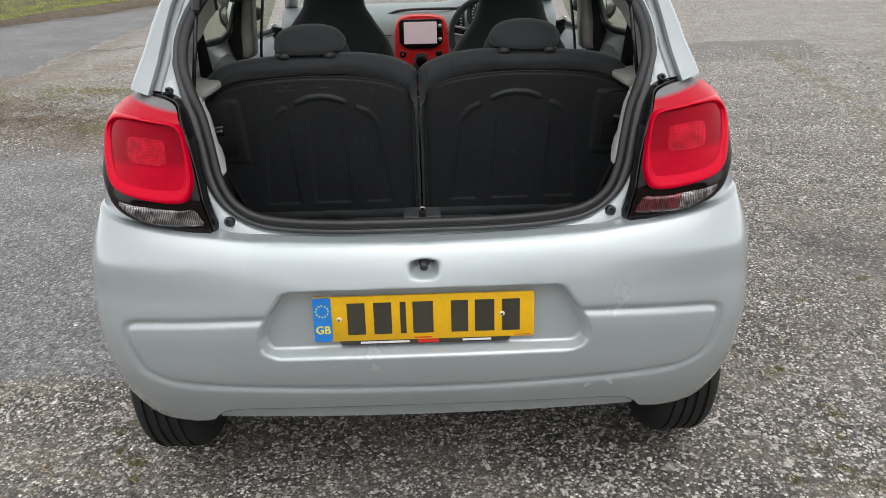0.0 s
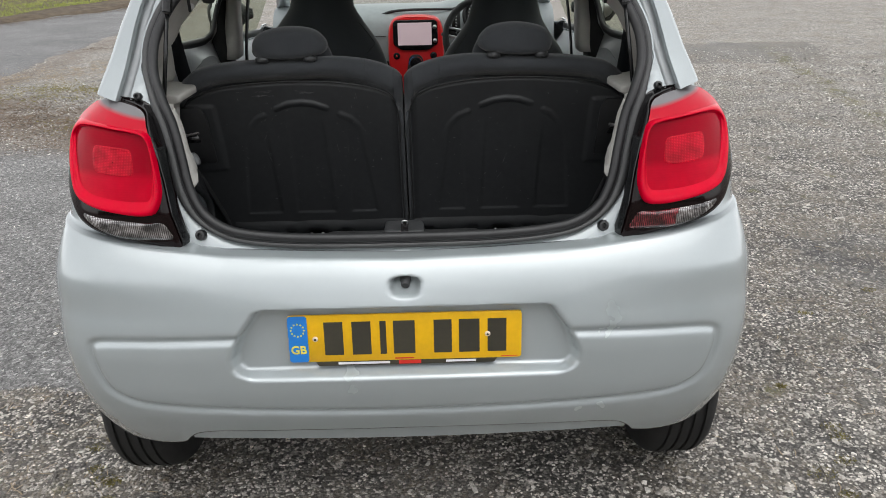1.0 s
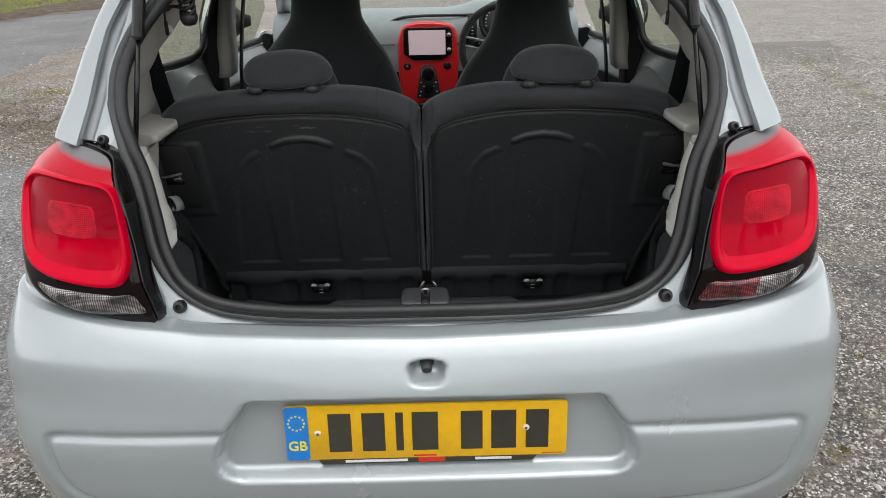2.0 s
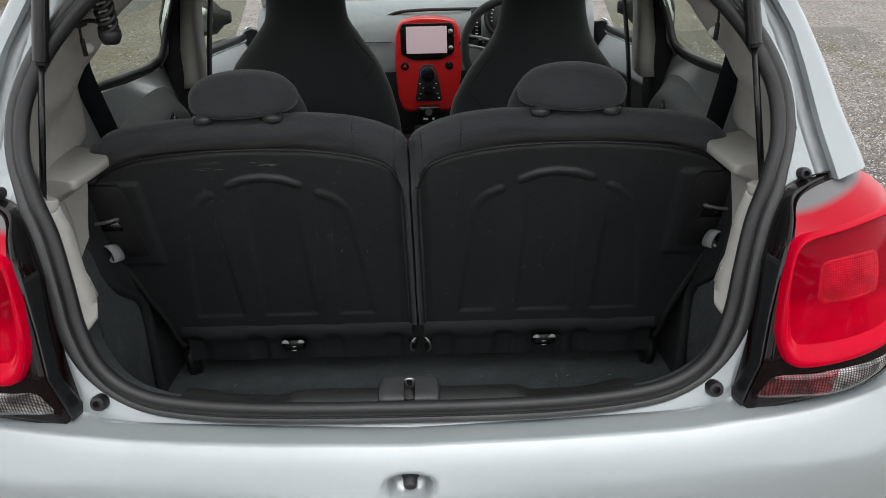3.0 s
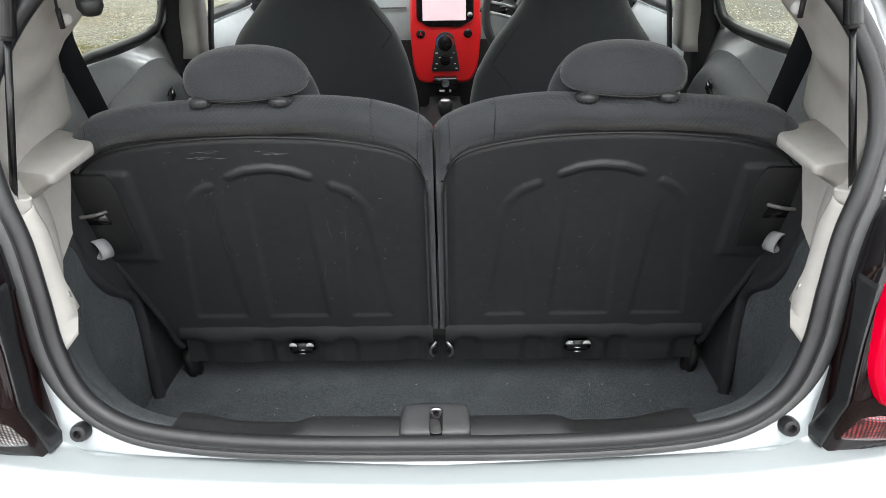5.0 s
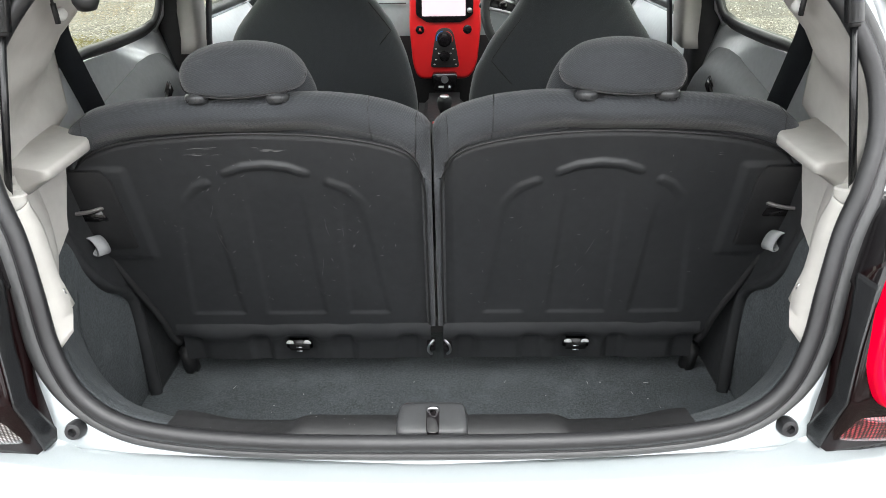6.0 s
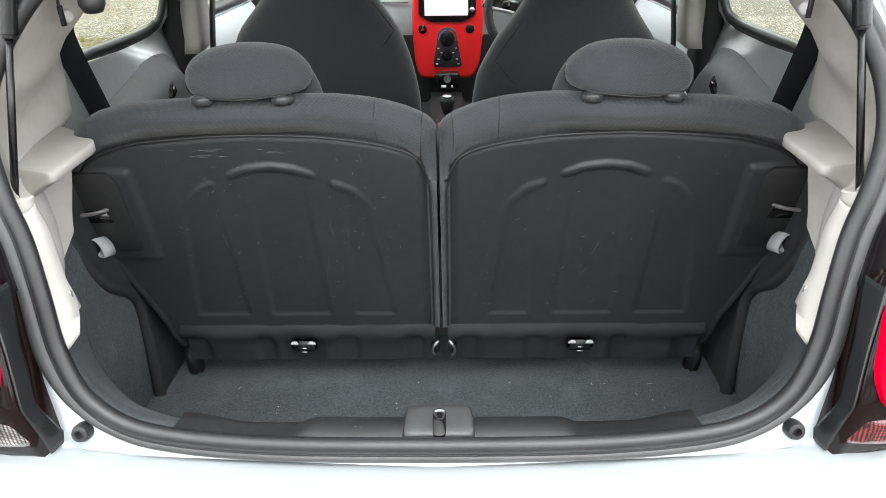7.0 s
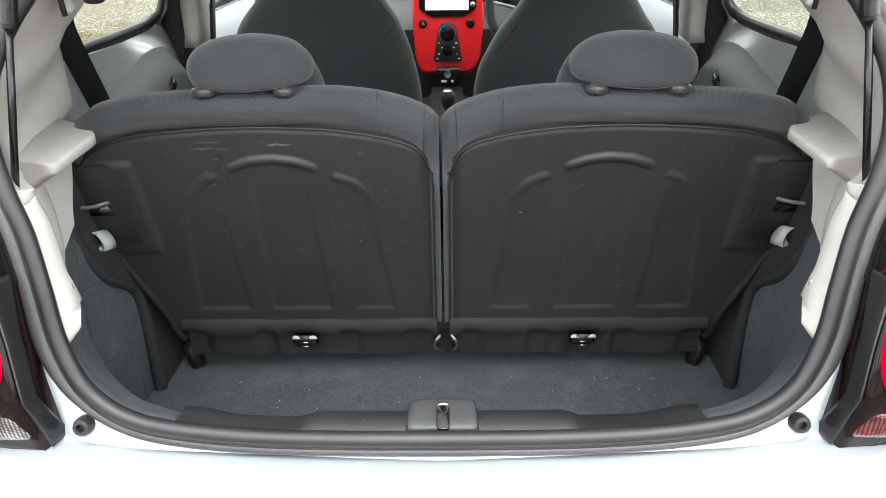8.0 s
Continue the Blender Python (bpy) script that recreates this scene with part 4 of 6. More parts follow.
def tail_lamp(s):
    lamp = part("tail_lamp", flip(lamp_shell(), s), SMOKED, car, "red tail lamp in a gloss black surround")
    frame_out = [(0.514, 0.925), (0.515, 0.955), (0.523, 1.0), (0.534, 1.043), (0.556, 1.057), (0.61, 1.063), (0.665, 1.067), (0.715, 1.066), (0.737, 1.053), (0.749, 1.0), (0.740, 0.95), (0.720, 0.914), (0.68, 0.899), (0.61, 0.888), (0.55, 0.884), (0.526, 0.893)]
    lens_out = [(0.535, 0.935), (0.534, 0.98), (0.538, 1.015), (0.547, 1.04), (0.563, 1.049), (0.61, 1.055), (0.655, 1.058), (0.70, 1.055), (0.724, 1.042), (0.726, 1.02), (0.718, 0.975), (0.709, 0.945), (0.69, 0.928), (0.66, 0.920), (0.60, 0.914), (0.552, 0.913), (0.54, 0.919)]
    core = [(0.574, 0.972), (0.575, 0.995), (0.578, 1.012), (0.59, 1.020), (0.655, 1.024), (0.668, 1.017), (0.671, 1.0), (0.668, 0.977), (0.657, 0.968), (0.61, 0.964), (0.581, 0.965)]
    top = [(0.543, 1.046), (0.60, 1.054), (0.665, 1.059), (0.712, 1.056), (0.735, 1.046), (0.731, 1.062), (0.718, 1.078), (0.701, 1.0905), (0.680, 1.0985), (0.652, 1.1015), (0.615, 1.0995), (0.580, 1.0925), (0.560, 1.083), (0.549, 1.068)]
    strip = [(0.505, 0.826), (0.509, 0.846), (0.521, 0.865), (0.563, 0.867), (0.617, 0.872), (0.664, 0.875), (0.705, 0.878), (0.69, 0.861), (0.645, 0.841), (0.605, 0.830), (0.552, 0.825)]
    side = []
    for k in range(31):
        z = 0.806 + 0.212 * k / 30
        inner = line([(b, a) for a, b in LAMP_TOP[:5]], z) + 0.0005
        edge = lamp_crease(z) - 0.001
        side.append([(inner + (edge - inner) * j / 8, lamp_y(inner + (edge - inner) * j / 8, z) - 0.0015, z) for j in range(9)])
    thick(part("side_shroud", flip(loft(side, caps=False, closed=False), s), SHROUD, lamp, "glossy black inner side"), 0.002, 1.0)
    part("red_frame", flip(lamp_patch(frame_out, lens_out, (0.001, 0.0115, 0.0165, 0.0178, 0.0176, 0.0165, 0.0135, 0.0085, 0.0042, 0.0022)), s), RED, lamp)
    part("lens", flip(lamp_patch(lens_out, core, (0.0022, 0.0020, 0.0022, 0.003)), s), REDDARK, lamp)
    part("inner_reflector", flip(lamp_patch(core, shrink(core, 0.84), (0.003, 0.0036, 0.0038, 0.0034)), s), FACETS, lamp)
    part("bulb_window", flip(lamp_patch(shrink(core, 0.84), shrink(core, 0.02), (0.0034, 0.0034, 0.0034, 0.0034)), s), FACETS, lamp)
    part("upper_lens", flip(lamp_patch(top, shrink(top, 0.002), (0.002, 0.0085, 0.0105, 0.0105, 0.0105)), s), LAMPCAP, lamp, "red lens with sky reflection painted grey at its top")
    if s > 0:
        fog = [(0.505, 0.826), (0.509, 0.846), (0.521, 0.865), (0.57, 0.868), (0.616, 0.871), (0.613, 0.854), (0.610, 0.833), (0.55, 0.826)]
        part("fog_lens", flip(lamp_patch(fog, shrink(fog, 0.02), (0.0, 0.006, 0.007, 0.007, 0.007)), s), FOG, lamp, "deep red fog lens")
    part("reversing_lens", flip(lamp_patch(strip, shrink(strip, 0.02), (0.0, 0.004, 0.005, 0.005, 0.005)), s), STRIP, lamp, "clear fluted strip")


def shroud_top(s):
    """Black plastic that closes the gap between the lamp, the seal and the pillar."""
    upper = spline([(x, opening_y(x, z) - 0.004, z) for x, z in ((0.515, 1.000), (0.530, 1.052), (0.543, 1.083), (0.562, 1.101), (0.592, 1.109), (0.62, 1.113))], 32)
    lower = spline([(x, lamp_y(x, z) - 0.002, z) for x, z in ((0.522, 0.995), (0.535, 1.040), (0.545, 1.066), (0.556, 1.085), (0.578, 1.0955), (0.615, 1.104))], 32)
    rows = []
    for p, q in zip(upper, lower):
        rows.append([(p.x + (q.x - p.x) * v, p.y + (q.y - p.y) * v + 0.008 * math.sin(math.pi * v), p.z + (q.z - p.z) * v) for v in (j / 6 for j in range(7))])
    return flip(loft(rows, caps=False, closed=False), s)


for s in (-1, 1):
    tail_lamp(s)
    thick(part("lamp_surround", shroud_top(s), GLOSS, car, "gloss black plastic above the tail lamp"), 0.002, 1.0)


# ---- bodywork round the opening ----
def rear_panel():
    rings = []
    for k, p in enumerate(seal_loop):
        o = outward(k)
        wide = 0.115 - 0.087 * step(1.06, 1.15, p.z) + 0.02 * step(1.27, 1.33, p.z)
        back = Vector((0, 1, 0))
        rings.append([p + o * 0.011 + back * 0.016, p + o * 0.010 + back * 0.008, p + o * 0.011 + back * 0.004, p + o * wide * 0.5 + back * 0.001, p + o * wide + back * 0.004])
    rings.append(rings[0])
    return loft(rings, caps=False, closed=False)


part("rear_panel", rear_panel(), PAINT, car, "silver flange round the boot opening")


def seal_flange():
    rings = []
    for k, p in enumerate(seal_loop):
        o = outward(k)
        w = 0.0195 + 0.0105 * step(0.83, 0.92, p.z) - 0.008 * step(1.05, 1.14, p.z)
        b = Vector((0, -1, 0.35)).normalized()
        rings.append([p + o * 0.004 + b * 0.004, p + o * 0.0075 + b * 0.0095, p + o * (0.004 + w * 0.5) + b * 0.0125, p + o * (w * 0.9) + b * 0.0095, p + o * w + b * 0.002, p + o * w - b * 0.004])
    rings.append(rings[0])
    return loft(rings, caps=False, closed=False)


def seal_liner():
    rings = []
    for k, p in enumerate(seal_loop):
        o = outward(k)
        rings.append([p + o * 0.006 + Vector((0, 0.002, 0)), p + o * 0.001 + Vector((0, 0.010, 0)), p + o * 0.016 + Vector((0, 0.05, 0)), p + o * 0.03 + Vector((0, 0.06, 0))])
    rings.append(rings[0])
    return loft(rings, caps=False, closed=False)


part("opening_liner", seal_liner(), CARPET, car)
seal_fine = spline([(x, opening_y(x, z), z) for x, z in seal_loop_xz], 960, closed=True)
seal_round = [(-0.0045 + 0.0110 * math.cos(a), 0.009 + 0.0110 * math.sin(a)) for a in (2 * math.pi * k / 12 for k in range(12))]
door_seal = part("boot_seal", sweep(seal_fine, seal_round, closed=True, up=(0, -1, 0.35), scale=lambda u: 1.0 if round(u * 959) % 2 else 0.985), RUBBER, car, "black ribbed rubber weatherstrip")
part("seal_lip", seal_flange(), FLANGE, door_seal)
bead = [p + outward(k) * 0.0068 + Vector((0, -1, 0.35)).normalized() * 0.0105 for k, p in enumerate(seal_loop)]
part("seal_bead", sweep(bead, ring(0.0020, 8), closed=True, up=(0, -1, 0.35)), RUBBER, door_seal)


def buffer_stop(x, z, k):
    y = opening_y(x, z)
    ob = part("rubber_buffer", lathe([(r * k, d) for r, d in ((0.003, 0.03), (0.017, 0.03), (0.017, 0.024), (0.0135, 0.022), (0.0135, 0.008), (0.011, 0.002), (0.006, 0.001), (0.005, 0.010), (0.001, 0.010))], (x, y - 0.018, z), (0, 1, -0.35), 20), RUBBER, car, "small black rubber stop")
    return sharp(ob)


for s in (-1, 1):
    buffer_stop(s * 0.452, 0.8255, 0.92)
    buffer_stop(s * 0.580, 1.1155, 0.68)


GUTTER_X = ((1.06, 0.613), (1.10, 0.602), (1.165, 0.581), (1.25, 0.560), (1.295, 0.546), (1.36, 0.51), (1.43, 0.45))


def rear_pillar(s):
    """The painted pillar beside the opening, with its rain gutter."""
    rings = []
    for k in range(25):
        z = 1.099 + 0.331 * k / 24
        xs, y = seal_x(z), opening_y(0.55, z)
        w = line(((1.10, 0.678), (1.13, 0.668), (1.17, 0.656), (1.21, 0.643), (1.25, 0.629), (1.31, 0.603), (1.38, 0.565), (1.42, 0.50)), z)
        b = line(GUTTER_X, z)
        a = min(xs + 0.024, b - 0.008)
        rings.append([(a, y + 0.006, z), (a + 0.003, y + 0.002, z), (b - 0.001, y + 0.004, z), (b, y + 0.016, z), (b + 0.020, y + 0.018, z), (b + 0.024, y + 0.004, z), (b + 0.028, y - 0.002, z), (w - 0.018, y + 0.004, z), (w - 0.007, y + 0.010, z), (w - 0.001, y + 0.024, z), (w, y + 0.05, z), (w + 0.002, y + 0.12, z), (w + 0.002, 2.22, z)])
        rings[-1] = [(px, py, pz + 0.003 + 0.016 * step(b + 0.02, w, px) * step(1.20, 1.10, z)) for px, py, pz in rings[-1]]
    return flip(loft(rings, caps=False, closed=False), s)


for s in (-1, 1):
    pillar = part("rear_pillar", rear_pillar(s), PAINT, car)
    sharp(pillar, 50)
    gut = []
    for k in range(25):
        z = 1.100 + 0.315 * k / 24
        xs, y = seal_x(z), opening_y(0.55, z)
        b = line(GUTTER_X, z)
        gut.append([(b + 0.0005, y + 0.008, z), (b + 0.001, y + 0.013, z), (b + 0.019, y + 0.015, z), (b + 0.0225, y + 0.007, z)])
    part("rain_gutter", flip(loft(gut, caps=False, closed=False), s), GUTTER, pillar)


# ---- body sides, roof and nose ----
def window_low(y):
    """Lower edge of the side windows."""
    return line(((1.9, 1.185), (2.41, 1.120), (2.70, 1.092), (2.80, 1.084), (2.87, 1.078), (2.97, 1.065), (3.2, 1.044), (3.9, 0.975), (4.2, 0.96)), y)


def cab_x(y, z):
    """Half-width of the cabin: a little fuller at the doors than at the tail."""
    return side_x(z) + 0.035 * step(2.35, 2.80, y) * step(1.06, 1.20, z)


def nose_taper(y):
    return 1.0 - 0.16 * step(4.2, 5.0, y)


def arch_low(y):
    z = 0.22
    for c in (WHEEL_Y, WHEEL_Y + 2.34):
        if abs(y - c) < 0.33:
            z = max(z, WHEEL_R + math.sqrt(0.33**2 - (y - c) ** 2))
    return z


def side_sheet(y0, y1, top):
    def at(u, v):
        y = y0 + (y1 - y0) * u
        low = arch_low(y)
        z = low + (top(y) - low) * v
        return (side_x(z) * nose_taper(y), y, z)
    return grid(at, 48, 24)


def strip_sheet(y0, y1, z0, z1, off=0.0):
    return grid(lambda u, v: ((cab_x(y0 + (y1 - y0) * u, z0(u) + (z1(u) - z0(u)) * v) + off) * nose_taper(y0 + (y1 - y0) * u), y0 + (y1 - y0) * u, z0(u) + (z1(u) - z0(u)) * v), 24, 12)


for s in (-1, 1):
    quarter = thick(part("quarter_panel", flip(side_sheet(1.90, 2.885, lambda y: window_low(y) - 0.014), s), PAINT, car), 0.012)
    door = thick(part("front_door", flip(side_sheet(2.89, 3.96, window_low), s), PAINT, car), 0.03)
    thick(part("front_wing", flip(side_sheet(3.965, 5.0, lambda y: 1.0 - 0.22 * step(4.0, 5.0, y)), s), PAINT, car), 0.006)
    thick(part("roof_rail", flip(strip_sheet(2.30, 3.75, lambda u: 1.325, lambda u: 1.42), s), PAINT, car), 0.03)
    part("door_handle", flip((lambda b: ([tuple(v.co) for v in b.verts], [tuple(v.index for v in f.verts) for f in b.faces]))(block((0.812, 3.05, 0.88), (0.03, 0.17, 0.03), 0.008)), s), PAINT, door)


def roof_sheet():
    def at(u, v):
        y = 1.965 + 1.60 * v
        x = (2 * u - 1) * 0.545
        return (x, y, 1.472 - 0.06 * abs(2 * u - 1) ** 3 - 0.03 * (1 - v) ** 4 - 0.05 * step(0.6, 1.0, v) ** 2)
    return grid(at, 40, 30)


roof = thick(part("roof", roof_sheet(), PAINT, car), 0.02)
part("headlining", grid(lambda u, v: ((2 * u - 1) * 0.53, 2.0 + 1.52 * v, 1.428 - 0.05 * abs(2 * u - 1) ** 3 - 0.03 * (1 - v) ** 4 - 0.05 * step(0.6, 1.0, v) ** 2), 20, 16), LINING, roof)


def screen_sheet(off=0.0):
    return grid(lambda u, v: ((2 * u - 1) * (0.54 + 0.13 * v), 3.555 + 0.79 * v + 0.10 * v * (1 - (2 * u - 1) ** 2), 1.42 - off - 0.40 * v - 0.04 * (2 * u - 1) ** 2), 20, 16)


windscreen = part("windscreen", screen_sheet(), SCREEN_GLASS, car)
windscreen.visible_shadow = False
for s in (-1, 1):
    part("windscreen_pillar", flip(sweep(spline([(0.555, 3.52, 1.41), (0.62, 3.95, 1.20), (0.69, 4.33, 0.99)], 12), [(-0.03, -0.03), (0.035, -0.03), (0.035, 0.025), (-0.03, 0.025)]), s), PAINT, car)
def wing_top(y):
    return 1.0 - 0.22 * step(4.0, 5.0, y)


def bonnet_sheet():
    def at(u, v):
        y = 4.30 + 0.70 * v
        a = abs(2 * u - 1)
        hw = side_x(wing_top(y)) * nose_taper(y) - 0.004
        return ((2 * u - 1) * hw, y + 0.10 * v * (1 - a**4), wing_top(y) + 0.045 * (1 - a**3) * (1 - 0.6 * v) - 0.002)
    return grid(at, 32, 20)


def front_bumper_sheet():
    def at(u, v):
        a = abs(2 * u - 1)
        z = 0.22 + (0.558 + 0.018 * (1 - a**3)) * v
        return ((2 * u - 1) * side_x(z) * 0.84, 4.998 + 0.10 * (1 - a**4) + 0.03 * math.sin(math.pi * v) * (1 - a**4), z)
    return grid(at, 36, 16)


thick(part("bonnet", bonnet_sheet(), PAINT, car), 0.01)
thick(part("front_bumper", front_bumper_sheet(), PAINT, car), 0.008)
part("underbody", block((0, 3.36, 0.27), (1.30, 3.0, 0.12), 0.02), BLACK, car)
part("fuel_tank", block((0.0, 2.19, 0.34), (1.06, 0.82, 0.16), 0.03), BLACK, car)


def tailgate():
    """The raised glass tailgate that the struts hold up."""
    hinge, tip = Vector((0, 2.0, 1.475)), Vector((0, 1.36, 1.84))
    way = tip - hinge
    nrm = Vector((0, way.z, -way.y)).normalized()
    def at(u, v):
        w = 0.50 + 0.09 * math.sin(min(v * 1.6, 1.57)) - 0.12 * step(0.85, 1.0, v)
        p = hinge + way * v + nrm * (0.05 * math.sin(math.pi * v) - 0.05 * (2 * u - 1) ** 2)
        return ((2 * u - 1) * w, p.y, p.z)
    gate = part("tailgate", grid(at, 24, 20), TINT, car, "raised tinted glass tailgate")
    rim = [Vector(at(u, v)) for u, v in [(k / 12, 0.0) for k in range(12)] + [(1.0, k / 12) for k in range(12)] + [(1 - k / 12, 1.0) for k in range(12)] + [(0.0, 1 - k / 12) for k in range(12)]]
    part("tailgate_rim", sweep(rim, [(-0.022, -0.004), (0.022, -0.004), (0.022, 0.004), (-0.022, 0.004)], closed=True, up=tuple(nrm)), GLOSS, gate)
    for s in (-1, 1):
        part("hinge", block((s * 0.35, 1.99, 1.468), (0.06, 0.05, 0.025), 0.006), BLACK, gate)


tailgate()


def wheel(x, y):
    s = 1 if x > 0 else -1
    R, h = WHEEL_R, 0.0825
    hub = new("wheel")
    hub.parent = car
    hub.location = (x, y, R)
    prof = [(0.185, -h + 0.01), (0.21, -h), (0.25, -h - 0.004), (R - 0.016, -h + 0.006), (R - 0.003, -h + 0.022)]
    for g in (-0.042, -0.012, 0.016, 0.044):
        prof += [(R, g - 0.0045), (R - 0.007, g - 0.0035), (R - 0.007, g + 0.0035), (R, g + 0.0045)]
    prof += [(R - 0.003, h - 0.022), (R - 0.016, h - 0.006), (0.25, h + 0.004), (0.21, h), (0.185, h - 0.01)]
    tyre = part("tyre", lathe(prof, (0, 0, 0), (s, 0, 0), 72), TYRE, hub)
    sharp(tyre, 40)
    part("rim", lathe([(0.02, 0.03), (0.06, 0.045), (0.16, 0.02), (0.186, 0.06), (0.19, 0.06), (0.19, -0.07), (0.17, -0.06), (0.02, -0.05)], (0, 0, 0), (s, 0, 0), 40), STEEL, hub)
    return hub


for x in (-0.724, 0.724):
    for y in (WHEEL_Y, WHEEL_Y + 2.34):
        wheel(x, y)


# ---- boot ----
FLOOR_Z = 0.515


boot_floor = part("boot_floor", grid(lambda u, v: ((2 * u - 1) * 0.60, 1.70 + 0.66 * v, FLOOR_Z + 0.004 * noise.noise((u * 6, v * 4, 1))), 60, 40), CARPET, car, "dark felt carpet of the empty boot")


def carpet_lint(count, seed):
    """Pale crumbs and threads on the boot carpet."""
    rnd = random.Random(seed)
    verts, faces = [], []
    for _ in range(count):
        x, y = rnd.uniform(-0.45, 0.45), rnd.uniform(1.82, 2.18)
        a = rnd.uniform(0, 6.28)
        l, w = rnd.choice(((0.0016, 0.001), (0.0011, 0.0009), (0.0055, 0.0004), (0.0035, 0.0005)))
        c, q = math.cos(a), math.sin(a)
        k = len(verts)
        for px, py, pz in ((-l, -w, 0), (l, -w, 0.0004), (l, w, 0.0002), (-l, w, 0), (0, 0, 0.0014)):
            verts.append((x + px * c - py * q, y + px * q + py * c, FLOOR_Z + 0.0042 + pz))
        faces += [(k, k + 1, k + 4), (k + 1, k + 2, k + 4), (k + 2, k + 3, k + 4), (k + 3, k, k + 4)]
    return verts, faces


tagged(part("lint", carpet_lint(55, 31), LOOP, smooth=False), "pale lint and crumbs on the boot carpet", "lint", kind="stuff")

LIP = [(0.20, 1.752, 0.776), (0.312, 1.765, 0.772), (0.401, 1.794, 0.770), (0.456, 1.827, 0.772), (0.515, 1.885, 0.785), (0.558, 1.95, 0.82), (0.575, 2.03, 0.872), (0.578, 2.12, 0.885), (0.575, 2.30, 0.89)]
RIM = [(0.20, 1.69, 0.803), (0.31, 1.695, 0.808), (0.392, 1.70, 0.824), (0.440, 1.712, 0.86), (0.470, 1.735, 0.90), (0.52, 1.78, 0.925), (0.565, 1.86, 0.935), (0.59, 1.95, 0.95), (0.60, 2.05, 0.97)]


def boot_side(s):
    """Carpeted side wall under the curved lip."""
    rows = []
    for p in spline(LIP, 60):
        col = []
        for j in range(25):
            v = j / 24
            z = FLOOR_Z - 0.01 + (p.z - FLOOR_Z + 0.01) * v
            push = 0.012 * math.sin(math.pi * v) * step(1.95, 2.1, p.y)
            col.append((p.x - push + 0.002 * noise.noise((p.y * 9, v * 5, s)), p.y + 0.006 * (1 - v), z))
        rows.append(col)
    return flip(loft(rows, caps=False, closed=False), s)


def corner_lip(s):
    """The rounded carpet ledge from the seal to the side wall."""
    a, b = spline(RIM, 60), spline(LIP, 60)
    rows = []
    for p, q in zip(a, b):
        col = []
        for j in range(9):
            v = j / 8
            w = p.lerp(q, v)
            col.append((w.x, w.y, w.z + (0.012 * step(0.30, 0.42, w.x) - 0.006 * step(0.40, 0.30, w.x)) * math.sin(math.pi * v)))
        rows.append(col)
    return flip(loft(rows, caps=False, closed=False), s)


ARCH_EDGE = ((0.505, 2.146), (0.65, 2.145), (0.735, 2.14), (0.766, 2.12), (0.805, 2.07), (0.855, 2.035), (0.90, 2.016), (0.95, 2.006), (1.03, 2.0))


def arch_cover(s):
    """The smooth black panel between the carpet and the seat, with its raised front edge."""
    def at(u, v):
        z = FLOOR_Z - 0.008 + 0.523 * v
        y0 = smoothed(ARCH_EDGE, z)
        y = y0 + (2.36 - y0) * u ** 1.6
        proud = 0.006 * math.exp(-((u - 0.10) / 0.07) ** 2)
        return (0.560 - 0.010 * u + 0.026 * step(0.42, 0.85, v) + 0.010 * step(0.06, 0.0, u) - proud, y, z)
    return flip(grid(at, 28, 36), s)


for s in (-1, 1):
    lining = part("boot_side_lining", boot_side(s), CARPET, car, "black carpet lining")
    part("corner_lip", corner_lip(s), CARPET, lining)
    thick(part("seat_side_panel", arch_cover(s), BACKING, car, "smooth black plastic panel beside the seat"), 0.004)


def sill_trim():
    prof = [(1.683, 0.800), (1.690, 0.808), (1.705, 0.806), (1.732, 0.797), (1.743, 0.792), (1.749, 0.78), (1.752, 0.50)]
    rows = []
    for k in range(61):
        x = -0.345 + 0.69 * k / 60
        lift = 0.006 * step(0.25, 0.34, abs(x))
        raised = 0.010 * step(0.185, 0.165, abs(x))
        rows.append([(x, y + 0.06 * x * x + (0.01 * step(0.25, 0.34, abs(x)) if i > 3 else 0), z + (lift if i < 6 else 0) + (raised if 2 <= i <= 4 else 0)) for i, (y, z) in enumerate(prof)])
    return loft(rows, caps=False, closed=False)


sill = part("boot_sill_trim", sill_trim(), BLACK, car, "scuffed black plastic sill cover")
sharp(sill, 50)
def catch_cover():
    """Moulded cover over the catch: wide foot, rounded shoulders, sloping top."""
    def at(half_front, half_back, front, back, z):
        ring_xy = rounded([(-half_front, front), (half_front, front), (half_back, back), (-half_back, back)], 0.012, 5)
        return [(0.003 + x, y, z + 0.24 * (y - 1.7125)) for x, y in ring_xy]
    return loft([at(0.053, 0.050, 1.683, 1.744, 0.792), at(0.052, 0.049, 1.684, 1.743, 0.800), at(0.0490, 0.0460, 1.686, 1.7415, 0.8030), at(0.0480, 0.0445, 1.6875, 1.740, 0.811), at(0.0468, 0.0430, 1.689, 1.7385, 0.8195), at(0.0455, 0.0418, 1.691, 1.7365, 0.8228), at(0.0435, 0.040, 1.694, 1.734, 0.8242), at(0.036, 0.033, 1.702, 1.729, 0.8246)])


